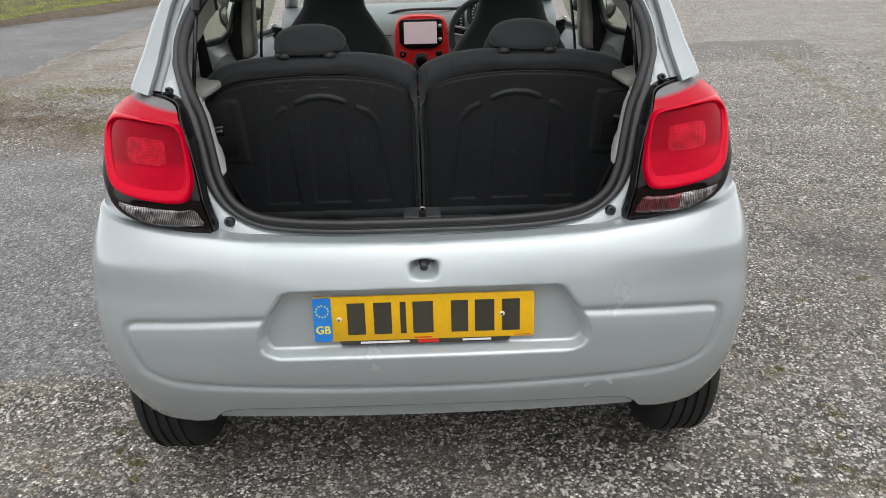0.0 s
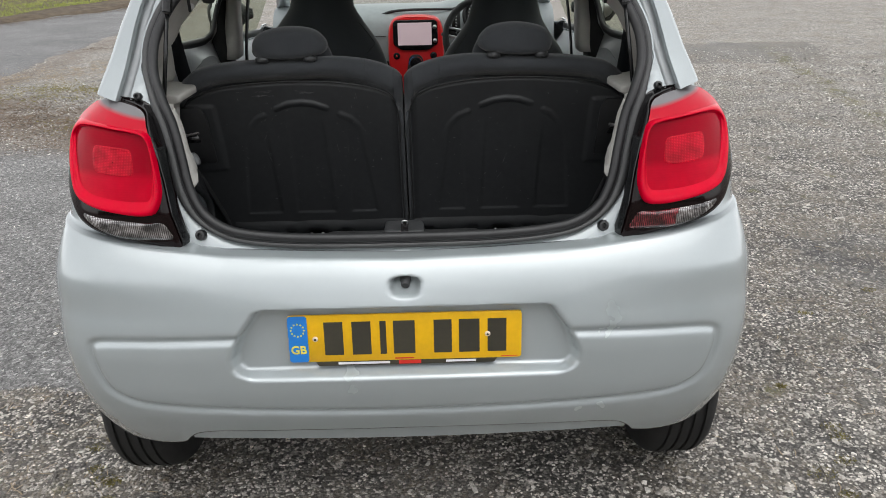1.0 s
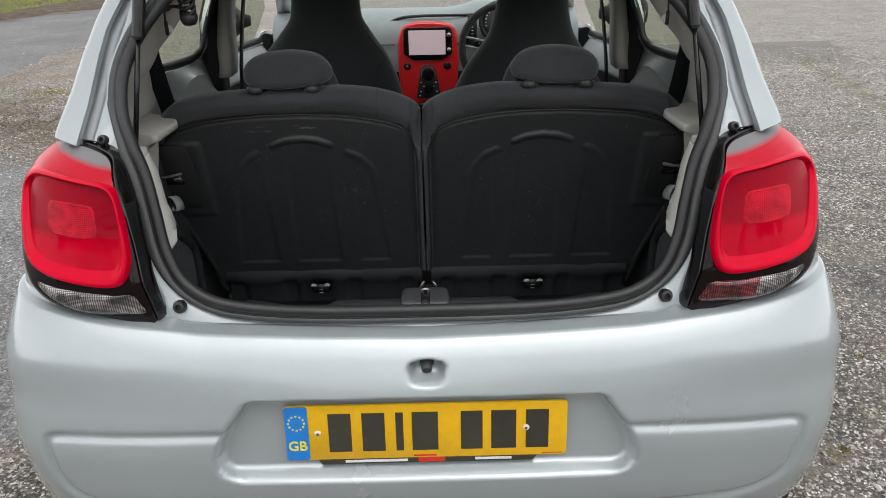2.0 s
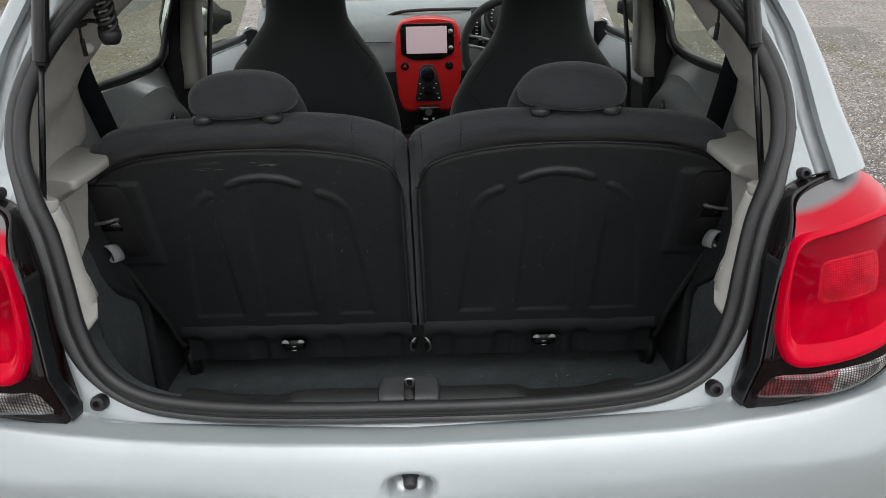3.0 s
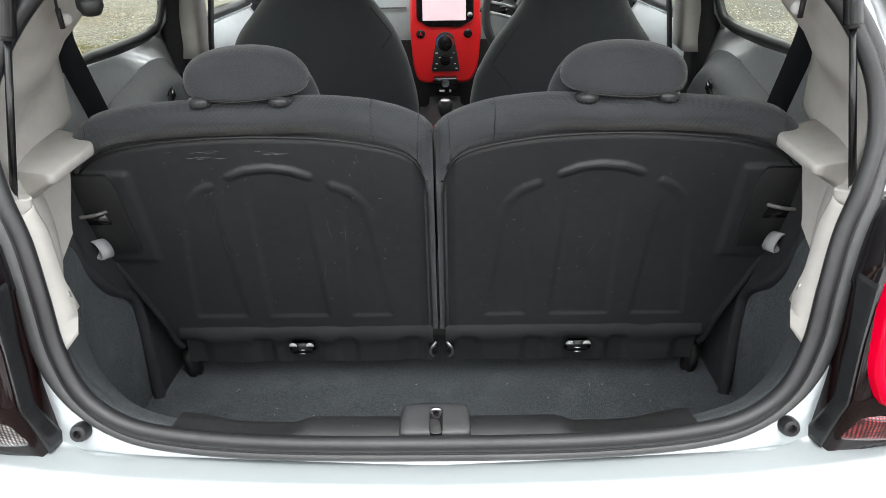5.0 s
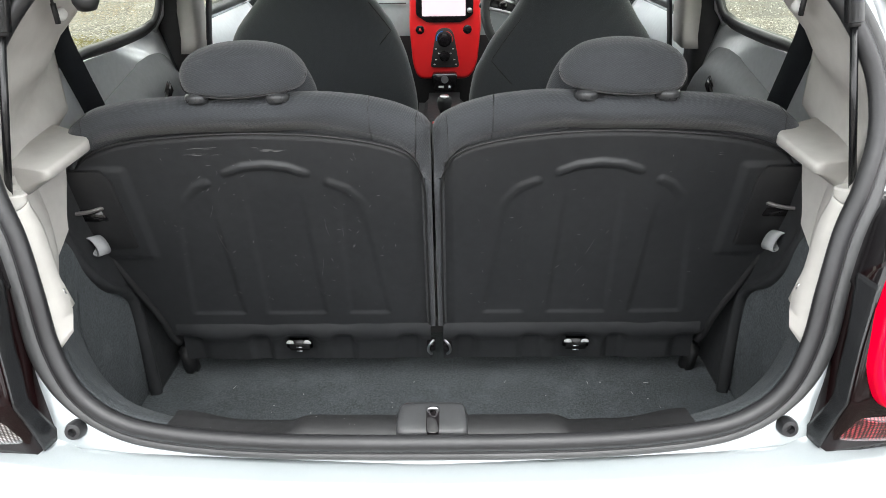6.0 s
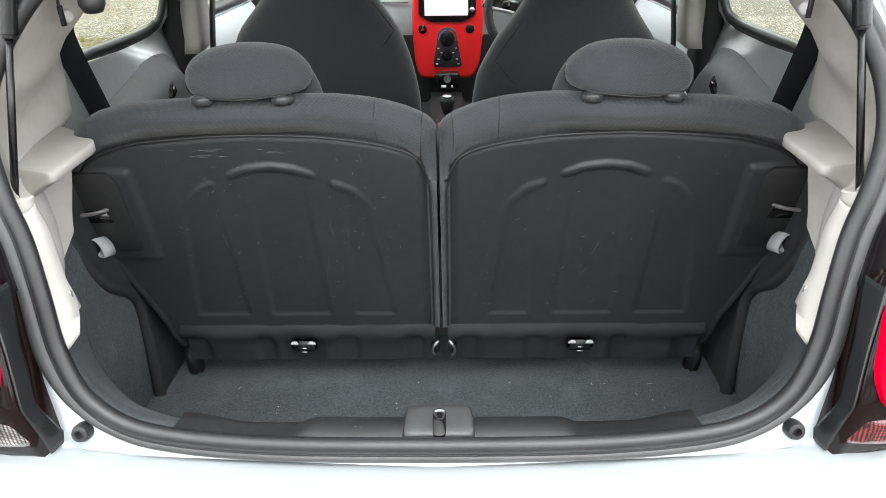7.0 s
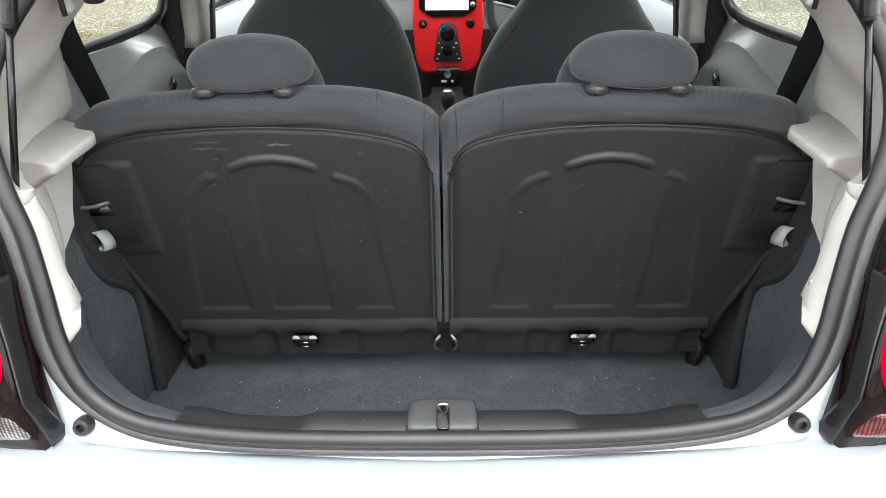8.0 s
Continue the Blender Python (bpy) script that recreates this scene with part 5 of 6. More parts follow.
CATCH = plain("catch_plastic", (0.026, 0.0265, 0.028), (0.040, 0.041, 0.043), 30, 0.33, 0.3, 700, rvar=0.2)
catch = part("boot_catch", catch_cover(), CATCH, car, "black moulded catch cover")
capsule = rounded([(-0.0085, -0.022), (0.0085, -0.022), (0.0085, 0.020), (-0.0085, 0.020)], 0.008, 5)
part("catch_slot", slab(capsule, lambda a, b, d: Vector((0.004 + a, 1.708 + 0.97 * b, 0.816 + 0.24 * (b - 0.004) + d)), 0.0105, 0.001), GLOSS, catch)
part("striker", tube(spline([(-0.001, 1.720, 0.824), (-0.001, 1.717, 0.834), (0.009, 1.717, 0.834), (0.009, 1.720, 0.824)], 16), 0.0022), STEEL, catch)


def sill_crumbs(count, seed):
    """Pale grit caught on the sill cover."""
    rnd = random.Random(seed)
    verts, faces = [], []
    for _ in range(count):
        x, y = rnd.uniform(-0.32, 0.32), rnd.uniform(1.692, 1.738)
        if abs(x - 0.003) < 0.056:
            continue
        z = line(((1.690, 0.808), (1.705, 0.806), (1.732, 0.797), (1.743, 0.792)), y - 0.06 * x * x) + 0.006 * step(0.25, 0.34, abs(x))
        z += 0.010 * step(0.185, 0.165, abs(x)) * step(1.697, 1.705, y)
        r, a, k = rnd.uniform(0.0004, 0.0011), rnd.uniform(0, 6.28), len(verts)
        for j in range(4):
            q = a + math.pi / 2 * j
            verts.append((x + r * rnd.uniform(0.6, 1.6) * math.cos(q), y + r * math.sin(q), z - 0.0004))
        verts.append((x, y, z + r))
        faces += [(k + j, k + (j + 1) % 4, k + 4) for j in range(4)]
    return verts, faces


tagged(part("grit", sill_crumbs(24, 12), LOOP, smooth=False), "pale grit on the black boot sill", "grit", kind="stuff")


# ---- pale trim round the opening ----
def jamb_trim(s):
    rows = []
    for k in range(31):
        z = 0.922 + 0.156 * k / 30
        x, y = seal_x(z), opening_y(0.5, z)
        reach = 0.030 + 0.012 * step(0.0, 0.15, k / 30) - 0.008 * step(0.7, 1.0, k / 30)
        slope = 0.012 * step(0.12, 0.0, k / 30)
        rows.append([(x + 0.004, y + 0.012, z), (x - 0.004, y + 0.008, z - slope), (x - 0.008, y + 0.018, z - slope * 0.5), (x - 0.007 - 0.005 * step(0.42, 0.30, k / 30), y + reach, z), (x - 0.001, y + reach + 0.012, z), (x + 0.03, y + reach + 0.02, z)])
    return flip(loft(rows, caps=False, closed=False), s)


def pillar_trim(s):
    """Moulded panel between the boot seal, the rear window and the seat."""
    rows = []
    for k in range(41):
        z = 0.87 + 0.52 * k / 40
        low = step(1.09, 1.06, z)
        xs = seal_x(max(z, 0.95))
        y = opening_y(0.55, z)
        yf = 2.190 - 0.125 * low - 0.05 * step(1.0, 0.87, z) + 0.02 * step(1.15, 1.35, z)
        xf = 0.610 - 0.045 * step(1.205, 1.265, z)
        lean = 0.045 * step(1.12, 1.30, z)
        a = [(xs + 0.006, y + 0.012, z), (xs + 0.004, y + 0.03, z)]
        near = step(1.21, 1.10, z) * (1 - low)
        m1 = (xs + 0.022 - lean * 0.5 + 0.03 * low + 0.022 * near, y + 0.08, z)
        m2 = (xs + 0.030 - lean + 0.035 * low + 0.048 * near, y + 0.08 + 0.45 * (yf - y - 0.08), z)
        m3 = (xf - 0.006, yf - 0.04, z)
        rows.append(a + [m1, m2, m3, (xf, yf - 0.012, z), (xf + 0.012, yf, z), (xf + 0.06, yf + 0.005, z)])
    verts, faces = loft([[Vector(p) for p in spline(r, 22)] for r in rows], caps=False, closed=False)
    return flip((verts, faces), s)


def shelf_support(s):
    """The ledge that carries a parcel shelf."""
    poly = rounded([(0.645, 1.945), (0.585, 1.925), (0.5225, 1.910), (0.5155, 2.034), (0.537, 2.070), (0.645, 2.135)], 0.014, 5)
    n = len(poly)
    rings = []
    for z, k in ((1.045, 0.045), (1.062, 0.026), (1.071, 0.008), (1.0745, 0.0), (1.0845, 0.0), (1.0878, 0.0015), (1.0892, 0.005)):
        rings.append([(x + k * (1 if x < 0.58 else 0), y + (0.3 * k if y < 1.95 else -0.3 * k), z) for x, y in poly])
    return flip(loft(rings), s)


def strut(s):
    foot, mid, top = Vector((s * 0.535, 1.832, 1.085)), Vector((s * 0.510, 1.875, 1.285)), Vector((s * 0.484, 1.925, 1.49))
    rod = part("gas_strut", tube([foot, foot.lerp(mid, 0.5), mid], 0.0048, 14), STRUT, car, "black gas strut holding the tailgate")
    sleeve = part("sleeve", tube([mid - (mid - foot) * 0.005, mid.lerp(top, 0.02), mid.lerp(top, 0.5), top], 0.0115, 18), STRUT, rod)
    sharp(sleeve)
    part("collar", tube([mid - (mid - foot) * 0.03, mid], 0.0075, 14), BLACK, rod)
    # socket in the trim
    base = sharp(part("strut_socket", lathe([(0.024, -0.05), (0.023, -0.012), (0.021, 0.004), (0.018, 0.006), (0.012, 0.002), (0.002, 0.0)], foot, (mid - foot), 20), TRIM, rod))
    return rod


for s in (-1, 1):
    jamb = thick(part("jamb_trim", jamb_trim(s), TRIM, car, "pale grey plastic edge trim"), 0.003)
    sharp(jamb, 60)
    part("trim_clip", block((s * (seal_x(0.957) - 0.009), opening_y(0.5, 0.957) + 0.046, 0.957), (0.008, 0.012, 0.030), 0.002, (0, s * 14, 0)), TRIM, jamb)
    part("clip_slot", block((s * (seal_x(0.966) - 0.011), opening_y(0.5, 0.966) + 0.040, 0.968), (0.006, 0.006, 0.010), 0.001, (0, s * 14, 0)), STEEL, jamb)
    pil = part("pillar_trim", pillar_trim(s), TRIM, car, "pale grey moulded pillar trim")
    def low_panel(u, v):
        z = 0.928 + 0.15 * v
        y1 = 1.967 + 0.045 * step(0.0, 0.14, v) + 0.042 * step(0.1, 0.85, v)
        return (0.570 + 0.006 * math.sin(3 * u), 1.85 + (y1 - 1.85) * u, z + 0.03 * (1 - u) * (1 - v))
    part("lower_trim", flip(grid(low_panel, 14, 14), s), TRIM, pil)
    ledge = part("shelf_ledge", shelf_support(s), TRIM, pil)
    sharp(ledge, 70)
    part("shelf_screw", lathe([(0.0005, 0.0), (0.008, 0.0), (0.009, 0.004), (0.006, 0.009), (0.0005, 0.010)], (s * 0.490, 1.985, 1.283), (-s, -0.5, 0.1), 16), LINING, pil)
    part("shelf_cord", tube(spline([(s * 0.486, 1.968, 1.276), (s * 0.486, 1.965, 1.300), (s * 0.480, 1.955, 1.345), (s * 0.470, 1.93, 1.41)], 16), 0.002, 6), BLACK, pil)
    part("cord_plug", tube([(s * 0.486, 1.968, 1.274), (s * 0.486, 1.966, 1.300)], 0.0036, 10), BLACK, pil)
    strut(s)

# coiled cable up by the hinge on the passenger side
coil = []
for k in range(150):
    a = k * 0.42
    u = k / 149
    c = Vector((-0.435, 1.95, 1.313)).lerp(Vector((-0.432, 1.93, 1.43)), u)
    coil.append(c + Vector((0.013 * math.cos(a), 0.009 * math.sin(a), 0.009 * math.sin(a))))
tail = spline([(-0.480, 1.955, 1.324), (-0.465, 1.955, 1.328), (-0.450, 1.953, 1.326), (-0.437, 1.95, 1.316)], 14)
cable = part("coiled_cable", tube(tail + coil, 0.0034, 8), BLACK, car, "black coiled wiring cable")
part("cable_end", lathe([(0.002, -0.016), (0.012, -0.015), (0.0165, -0.006), (0.0165, 0.004), (0.012, 0.006), (0.002, 0.006)], (-0.435, 1.95, 1.310), (0.05, -0.1, 1), 20), BLACK, cable)
part("cable_boot", lathe([(0.002, -0.01), (0.006, -0.01), (0.007, 0.0), (0.004, 0.012), (0.002, 0.012)], (-0.482, 1.957, 1.324), (1, 0, 0.1), 14), BLACK, cable)


# ---- rear seat, two separate backs ----
def back_plane(z):
    return 2.07 + 0.27 * (1.053 - z)


PANEL_TOP = ((0.012, 0.981), (0.018, 1.018), (0.034, 1.05), (0.064, 1.0665), (0.106, 1.078), (0.15, 1.0855), (0.19, 1.09), (0.28, 1.0935), (0.34, 1.092), (0.4, 1.0875), (0.453, 1.082), (0.497, 1.0725), (0.538, 1.056), (0.562, 1.036), (0.585, 0.996))
PANEL_LOW = ((0.0, 0.640), (0.512, 0.638), (0.522, 0.676), (0.585, 0.875))
ROLL_TOP = ((0.0, 1.093), (0.012, 1.110), (0.03, 1.122), (0.06, 1.135), (0.11, 1.147), (0.18, 1.153), (0.27, 1.149), (0.35, 1.148), (0.445, 1.142), (0.512, 1.129), (0.55, 1.108), (0.575, 1.07), (0.585, 1.0))


def seg_dist(x, z, pts):
    best = 9.0
    for (ax, az), (bx, bz) in zip(pts, pts[1:]):
        dx, dz = bx - ax, bz - az
        t = min(max(((x - ax) * dx + (z - az) * dz) / (dx * dx + dz * dz), 0), 1)
        best = min(best, math.hypot(x - ax - t * dx, z - az - t * dz))
    return best


RIB_ARCH = [(0.202, 1.017), (0.23, 1.029), (0.264, 1.034), (0.30, 1.030), (0.330, 1.018)]
RIB_IN = [(0.092, 0.885), (0.106, 0.93), (0.120, 0.962), (0.140, 0.986), (0.166, 0.998)]
RIB_OUT = [(0.366, 0.999), (0.382, 0.991), (0.402, 0.969), (0.414, 0.935)]


def panel_relief(x, z):
    """Pressed shapes of the seat-back board: low ribs and shallow wells."""
    h = 0.0060 * math.exp(-((seg_dist(x, z, RIB_ARCH) / 0.0068) ** 4)) * max(0.0, 1 - abs((x - 0.265) / 0.080) ** 4)
    h += 0.0034 * math.exp(-((seg_dist(x, z, RIB_IN) / 0.0075) ** 3)) * step(0.92, 1.00, z)
    h += 0.0034 * math.exp(-((seg_dist(x, z, RIB_OUT) / 0.0075) ** 3)) * step(0.94, 1.00, z)
    top_arch = 1.009 - 2.2 * (x - 0.265) ** 2
    for x0, x1 in ((0.080, 0.168), (0.200, 0.322), (0.352, 0.462)):
        k = (z - 0.69) / 0.32
        a, b = x0 + 0.040 * k * (1 if x0 < 0.15 else 0.25), x1 - 0.040 * k * (1 if x0 > 0.3 else 0.25)
        inside = step(0.0, 0.013, x - a) * step(0.0, 0.013, b - x) * step(0.0, 0.011, z - 0.694) * step(0.0, 0.10, top_arch - z)
        h -= 0.0036 * inside
    # raised field of the latch cover
    h += 0.006 * step(0.0, 0.016, x - (0.478 + 0.10 * max(0, z - 0.86) * 0.2)) * step(0.0, 0.016, z - 0.835) * step(0.0, 0.014, 1.036 - z)
    return h


def seat_panel(s):
    def at(u, v):
        x = 0.019 + (0.585 - 0.019) * u
        z0, z1 = line(PANEL_LOW, x), smoothed(PANEL_TOP, x)
        z = z0 + (z1 - z0) * v
        edge = 0.006 * step(0.0, 0.03, min(u, 1 - v, 1 - u))
        return (x, back_plane(z) - 0.004 - edge - panel_relief(x, z), z)
    return flip(grid(at, 210, 170), s)


def roll_section(x):
    """Section of the padded roll at x, from the board over the top to its front."""
    u = (x - 0.0025) / 0.583
    top = smoothed(ROLL_TOP, x)
    end = min(step(0.0, 0.03, u), step(1.0, 0.95, u))
    puff = 0.5 + 0.5 * end
    y = back_plane(top)
    low = max(0.66, line(PANEL_LOW, x))
    zp = smoothed(PANEL_TOP, max(x, 0.0145)) - 0.010 if x > 0.0145 else 0.98
    edge = 0.013 * step(0.024, 0.012, x)
    crumple = 0.0016 * noise.noise((x * 22, 3.1, 0)) * end
    sec = [(back_plane(low) + 0.004 - edge, low), (back_plane(zp) + 0.003 - edge, zp), (back_plane(zp) - 0.011 * puff, zp + 0.006), (back_plane(zp) - 0.021 * puff + crumple, zp + 0.35 * (top - zp)), (back_plane(zp) - 0.021 * puff + crumple, zp + 0.66 * (top - zp)), (y - 0.002, top - 0.010), (y + 0.014, top - 0.003), (y + 0.036, top - 0.005), (y + 0.070, top - 0.020), (y + 0.105, top - 0.05), (y + 0.125, top - 0.09), (y + 0.16, low)]
    return [(x, p.y, p.z) for p in spline([(0, a, b) for a, b in sec], 30)]


def seat_roll(s):
    """Padded fabric wrapped over the top and inner edge of the back."""
    return flip(loft([roll_section(0.0025 + 0.583 * k / 90) for k in range(91)], caps=True, closed=False), s)


def roll_seam(s, x, lean):
    """A stitched seam across the roll."""
    pts = []
    for k in range(3, 24):
        p = roll_section(x + lean * (k - 3) / 20)[k]
        pts.append((p[0], p[1] - 0.0004, p[2] + 0.0002))
    return flip(tube(pts, 0.0007, 6), s)


def seat_flap(s):
    """The folded lower edge of the board: a rounded shelf, then bulges between recesses."""
    def at(u, v):
        x = 0.012 + 0.488 * u
        recess = 0.0
        for c, w in ((0.054, 0.024), (0.182, 0.024), (0.268, 0.038), (0.344, 0.021), (0.485, 0.034)):
            recess = max(recess, step(w * 1.15, w * 0.5, abs(x - c)))
        z = 0.671 - 0.093 * v
        roll = math.sin(math.pi * min(v / 0.30, 1.0) * 0.5)
        y = back_plane(0.671) - 0.010 - 0.006 * math.sin(math.pi * min(v / 0.42, 1.0)) + 0.016 * v
        y += (0.004 + 0.011 * recess) * step(0.24 + 0.12 * (1 - recess), 0.52 + 0.08 * (1 - recess), v) + 0.004 * noise.noise((x * 14, v * 1.5, s))
        return (x, y, z - 0.004 * roll * (1 - recess) - 0.010 * recess * step(0.5, 1.0, v))
    return flip(grid(at, 140, 30), s)


def scuff_marks(s, seed, count):
    """Short pale scratches on the board: rubbed lines near its top and stray nicks."""
    rnd = random.Random(seed)
    verts, faces = [], []

    def mark(x, z, length, angle, w):
        n, bend = 5, rnd.uniform(-0.25, 0.25)
        k = len(verts)
        for i in range(n):
            u = (i / (n - 1) - 0.5) * length
            px = x + u * math.cos(angle) - bend * u * u / length * math.sin(angle)
            pz = z + u * math.sin(angle) + bend * u * u / length * math.cos(angle)
            half = w * (0.25 + math.sin(math.pi * (i + 0.5) / n)) * rnd.uniform(0.6, 1.0)
            y = back_plane(pz) - 0.0104 - panel_relief(px, pz)
            verts.append((px - half * math.sin(angle), y, pz + half * math.cos(angle)))
            verts.append((px + half * math.sin(angle), y, pz - half * math.cos(angle)))
        faces.extend((k + 2 * i, k + 2 * i + 1, k + 2 * i + 3, k + 2 * i + 2) for i in range(n - 1))

    for _ in range(count):
        kind = rnd.random()
        if kind < 0.30 and s < 0:
            # rubbed rows under the top edge
            c = rnd.choice(((0.385, 1.066), (0.36, 1.065), (0.335, 1.066), (0.375, 1.0545), (0.35, 1.054), (0.262, 1.062), (0.245, 1.060)))
            mark(c[0] + rnd.gauss(0, 0.014), c[1] + rnd.gauss(0, 0.0016), rnd.uniform(0.004, 0.020), rnd.gauss(0, 0.05), rnd.uniform(0.00012, 0.0003))
        elif kind < 0.94:
            mark(rnd.uniform(0.06, 0.47), rnd.uniform(0.72, 1.055), rnd.uniform(0.003, 0.008), rnd.uniform(0, 3.14), rnd.uniform(0.0002, 0.0005))
        else:
            mark(rnd.uniform(0.15, 0.45), rnd.uniform(0.80, 1.0), rnd.uniform(0.02, 0.05), rnd.uniform(1.0, 2.2), rnd.uniform(0.00012, 0.00025))
    return flip((verts, faces), s)


def pillow(outline, y0, depth, lean, n=56, rings=22):
    """A stuffed cushion over an outline of (x, z)."""
    edge = blend_ring(outline, n)
    c = sum(edge, Vector()) / n
    rows = []
    for k in range(rings + 1):
        a = math.pi * (0.02 + 0.96 * k / rings)
        f = math.sin(a) ** 0.42
        y = y0 - depth * math.copysign(abs(math.cos(a)) ** 0.9, math.cos(a))
        rows.append([(c.x + (p.x - c.x) * f, y + lean * (c.y + (p.y - c.y) * f - c.y), c.y + (p.y - c.y) * f) for p in edge])
    return loft(rows)


def headrest(s):
    m = 0.006 if s < 0 else 0.0
    shape = [(0.379, 1.163), (0.378, 1.188), (0.357, 1.209), (0.315, 1.2205), (0.265, 1.222), (0.222, 1.213), (0.197, 1.192), (0.192, 1.172), (0.207, 1.156), (0.262, 1.1455), (0.325, 1.1445), (0.366, 1.150)]
    return flip(pillow([(x - m, z) for x, z in shape], 2.076, 0.037, 0.10), s)


def headrest_saddle(s):
    """Front half of the rest, hooking down over the backrest towards the middle."""
    shape = [(0.372, 1.135), (0.368, 1.175), (0.345, 1.200), (0.30, 1.212), (0.25, 1.212), (0.212, 1.196), (0.188, 1.165), (0.178, 1.128), (0.20, 1.120), (0.28, 1.118), (0.35, 1.122)]
    return flip(pillow(shape, 2.112, 0.028, 0.05), s)


def headrest_piping(s):
    m = 0.006 if s < 0 else 0.0
    pts = [(0.381, 2.070, 1.168), (0.373, 2.058, 1.1555), (0.345, 2.045, 1.151), (0.295, 2.0405, 1.149), (0.235, 2.045, 1.1545), (0.203, 2.058, 1.163), (0.192, 2.070, 1.177)]
    return flip(tube(spline([(x - m, y, z) for x, y, z in pts], 30), 0.0015, 8), s)


for s in (-1, 1):
    label = "folding rear seat back in black fabric with a scuffed board"
    back = part("rear_seat_back", seat_roll(s), FABRIC, car, label)
    part("back_board", seat_panel(s), BACKING, back)
    part("lower_flap", seat_flap(s), BACKING, back)
    tagged(part("scuffing", scuff_marks(s, 5 if s < 0 else 9, 110 if s < 0 else 45), SCUFF, back), "pale scratches", kind="stuff")
    part("side_bolster", flip(tube(spline([(0.596, back_plane(0.92) - 0.002, 0.92), (0.572, back_plane(0.847) - 0.008, 0.847), (0.549, back_plane(0.775) - 0.010, 0.775), (0.522, back_plane(0.688) - 0.010, 0.688), (0.516, back_plane(0.64) - 0.008, 0.640), (0.508, back_plane(0.61) - 0.004, 0.612)], 30), 0.0066, 10), s), BLACK, back)
    part("headrest_saddle", headrest_saddle(s), FABRIC, back)
    part("headrest", headrest(s), FABRIC, back)
    part("headrest_seam", headrest_piping(s), BLACK, back)
    part("seam", roll_seam(s, 0.088, 0.010), BLACK, back)
    part("seam", roll_seam(s, 0.540, -0.012), BLACK, back)
    part("seam", roll_seam(s, 0.040, -0.030), BLACK, back)
    part("board_edge", flip(tube([Vector((0.0135, back_plane(z) - 0.011, z)) for z in [0.66 + 0.02 * k for k in range(17)]] + [Vector((x, back_plane(smoothed(PANEL_TOP, x)) - 0.011, smoothed(PANEL_TOP, x) - 0.002)) for x in [0.017 + 0.0078 * k for k in range(70)]], 0.0021, 8), s), BLACK, back)
    for x in ((0.231, 0.352) if s > 0 else (0.229, 0.349)):
        guide = part("headrest_guide", lathe([(0.001, -0.008), (0.014, -0.008), (0.017, -0.005), (0.0178, 0.001), (0.016, 0.005), (0.010, 0.007), (0.008, 0.03), (0.001, 0.03)], (s * x, 2.054, 1.1465), (0, 0.12, 1), 24), GUIDE, back)
    # latch cover, release handle and loop
    place = lambda a, b, d: Vector((s * a, back_plane(b) - 0.012 - d, b))
    poly = rounded([(0.508, 0.867), (0.592, 0.866), (0.622, 0.93), (0.616, 1.028), (0.523, 1.028), (0.512, 1.006)], 0.007, 4)
    if s < 0:
        poly = list(reversed(poly))
    cover = part("latch_cover", slab(poly, place, 0.010, 0.004), BLACK, back)
    sharp(cover)
    slot = rounded([(0.537, 0.930), (0.602, 0.930), (0.606, 0.952), (0.545, 0.956)], 0.006)
    part("handle_slot", slab(slot if s > 0 else list(reversed(slot)), lambda a, b, d: place(a, b, d + 0.0095), 0.0015), GLOSS, back)
    part("release_handle", tube(spline([(s * 0.612, 2.064, 0.952), (s * 0.59, 2.060, 0.953), (s * 0.562, 2.060, 0.956), (s * 0.546, 2.066, 0.958), (s * 0.540, 2.08, 0.956)], 16), 0.0034, 8), HANDLE, back)
    axis = Vector((s * 0.32, -0.85, 0.22)).normalized()
    across = axis.cross(Vector((0, 0, 1)))
    loop = [Vector((s * 0.566, 2.078, 0.886)) + Vector((0, 0, 0.0165)) * math.cos(a) + across * 0.0105 * math.sin(a) + Vector((s * 0.004 * math.cos(a), 0, 0)) for a in (2 * math.pi * k / 28 for k in range(28))]
    part("webbing_loop", sweep(loop, [(-0.0013, -0.0125), (0.0013, -0.0125), (0.0013, 0.0125), (-0.0013, 0.0125)], closed=True, up=tuple(axis)), LOOP, back, "pale grey webbing loop")
    # anchor hooks peeping through the flap
    hook = part("anchor_plate", block((s * 0.268, 2.170, 0.619), (0.050, 0.012, 0.030), 0.006), BLACK, back)
    for dx in (-0.0165, 0.0165):
        part("anchor_tab", slab([(s * 0.268 + dx + 0.0078 * math.cos(a), 0.625 + 0.0078 * math.sin(a)) for a in (math.pi * k / 10 for k in range(11))], lambda a, b, d: Vector((a, 2.163 - d, b)), 0.002), TAB, back, "off-white tab")
    part("anchor_wire", block((s * 0.268, 2.163, 0.616), (0.012, 0.002, 0.0016), 0.0005), STEEL, back)
    part("anchor_bar", block((s * 0.268, 2.163, 0.607), (0.012, 0.002, 0.002), 0.0005), STEEL, back)
    part("pivot", lathe([(0.002, -0.008), (0.012, -0.008), (0.014, 0.0), (0.012, 0.008), (0.002, 0.008)], (s * 0.016 + 0.004, 2.178, 0.611), (1, 0, 0), 16), GLOSS, back)
    part("pivot_hook", tube(spline([(s * 0.010 + 0.004, 2.166, 0.630), (s * 0.019 + 0.004, 2.160, 0.622), (s * 0.021 + 0.004, 2.160, 0.608), (s * 0.015 + 0.004, 2.164, 0.598)], 14), 0.0026, 8), STEEL, back, "bright steel hook")
    part("seat_foot", block((s * 0.512, 2.225, 0.545), (0.03, 0.03, 0.075), 0.008, (10, 0, s * 8)), BLACK, back)
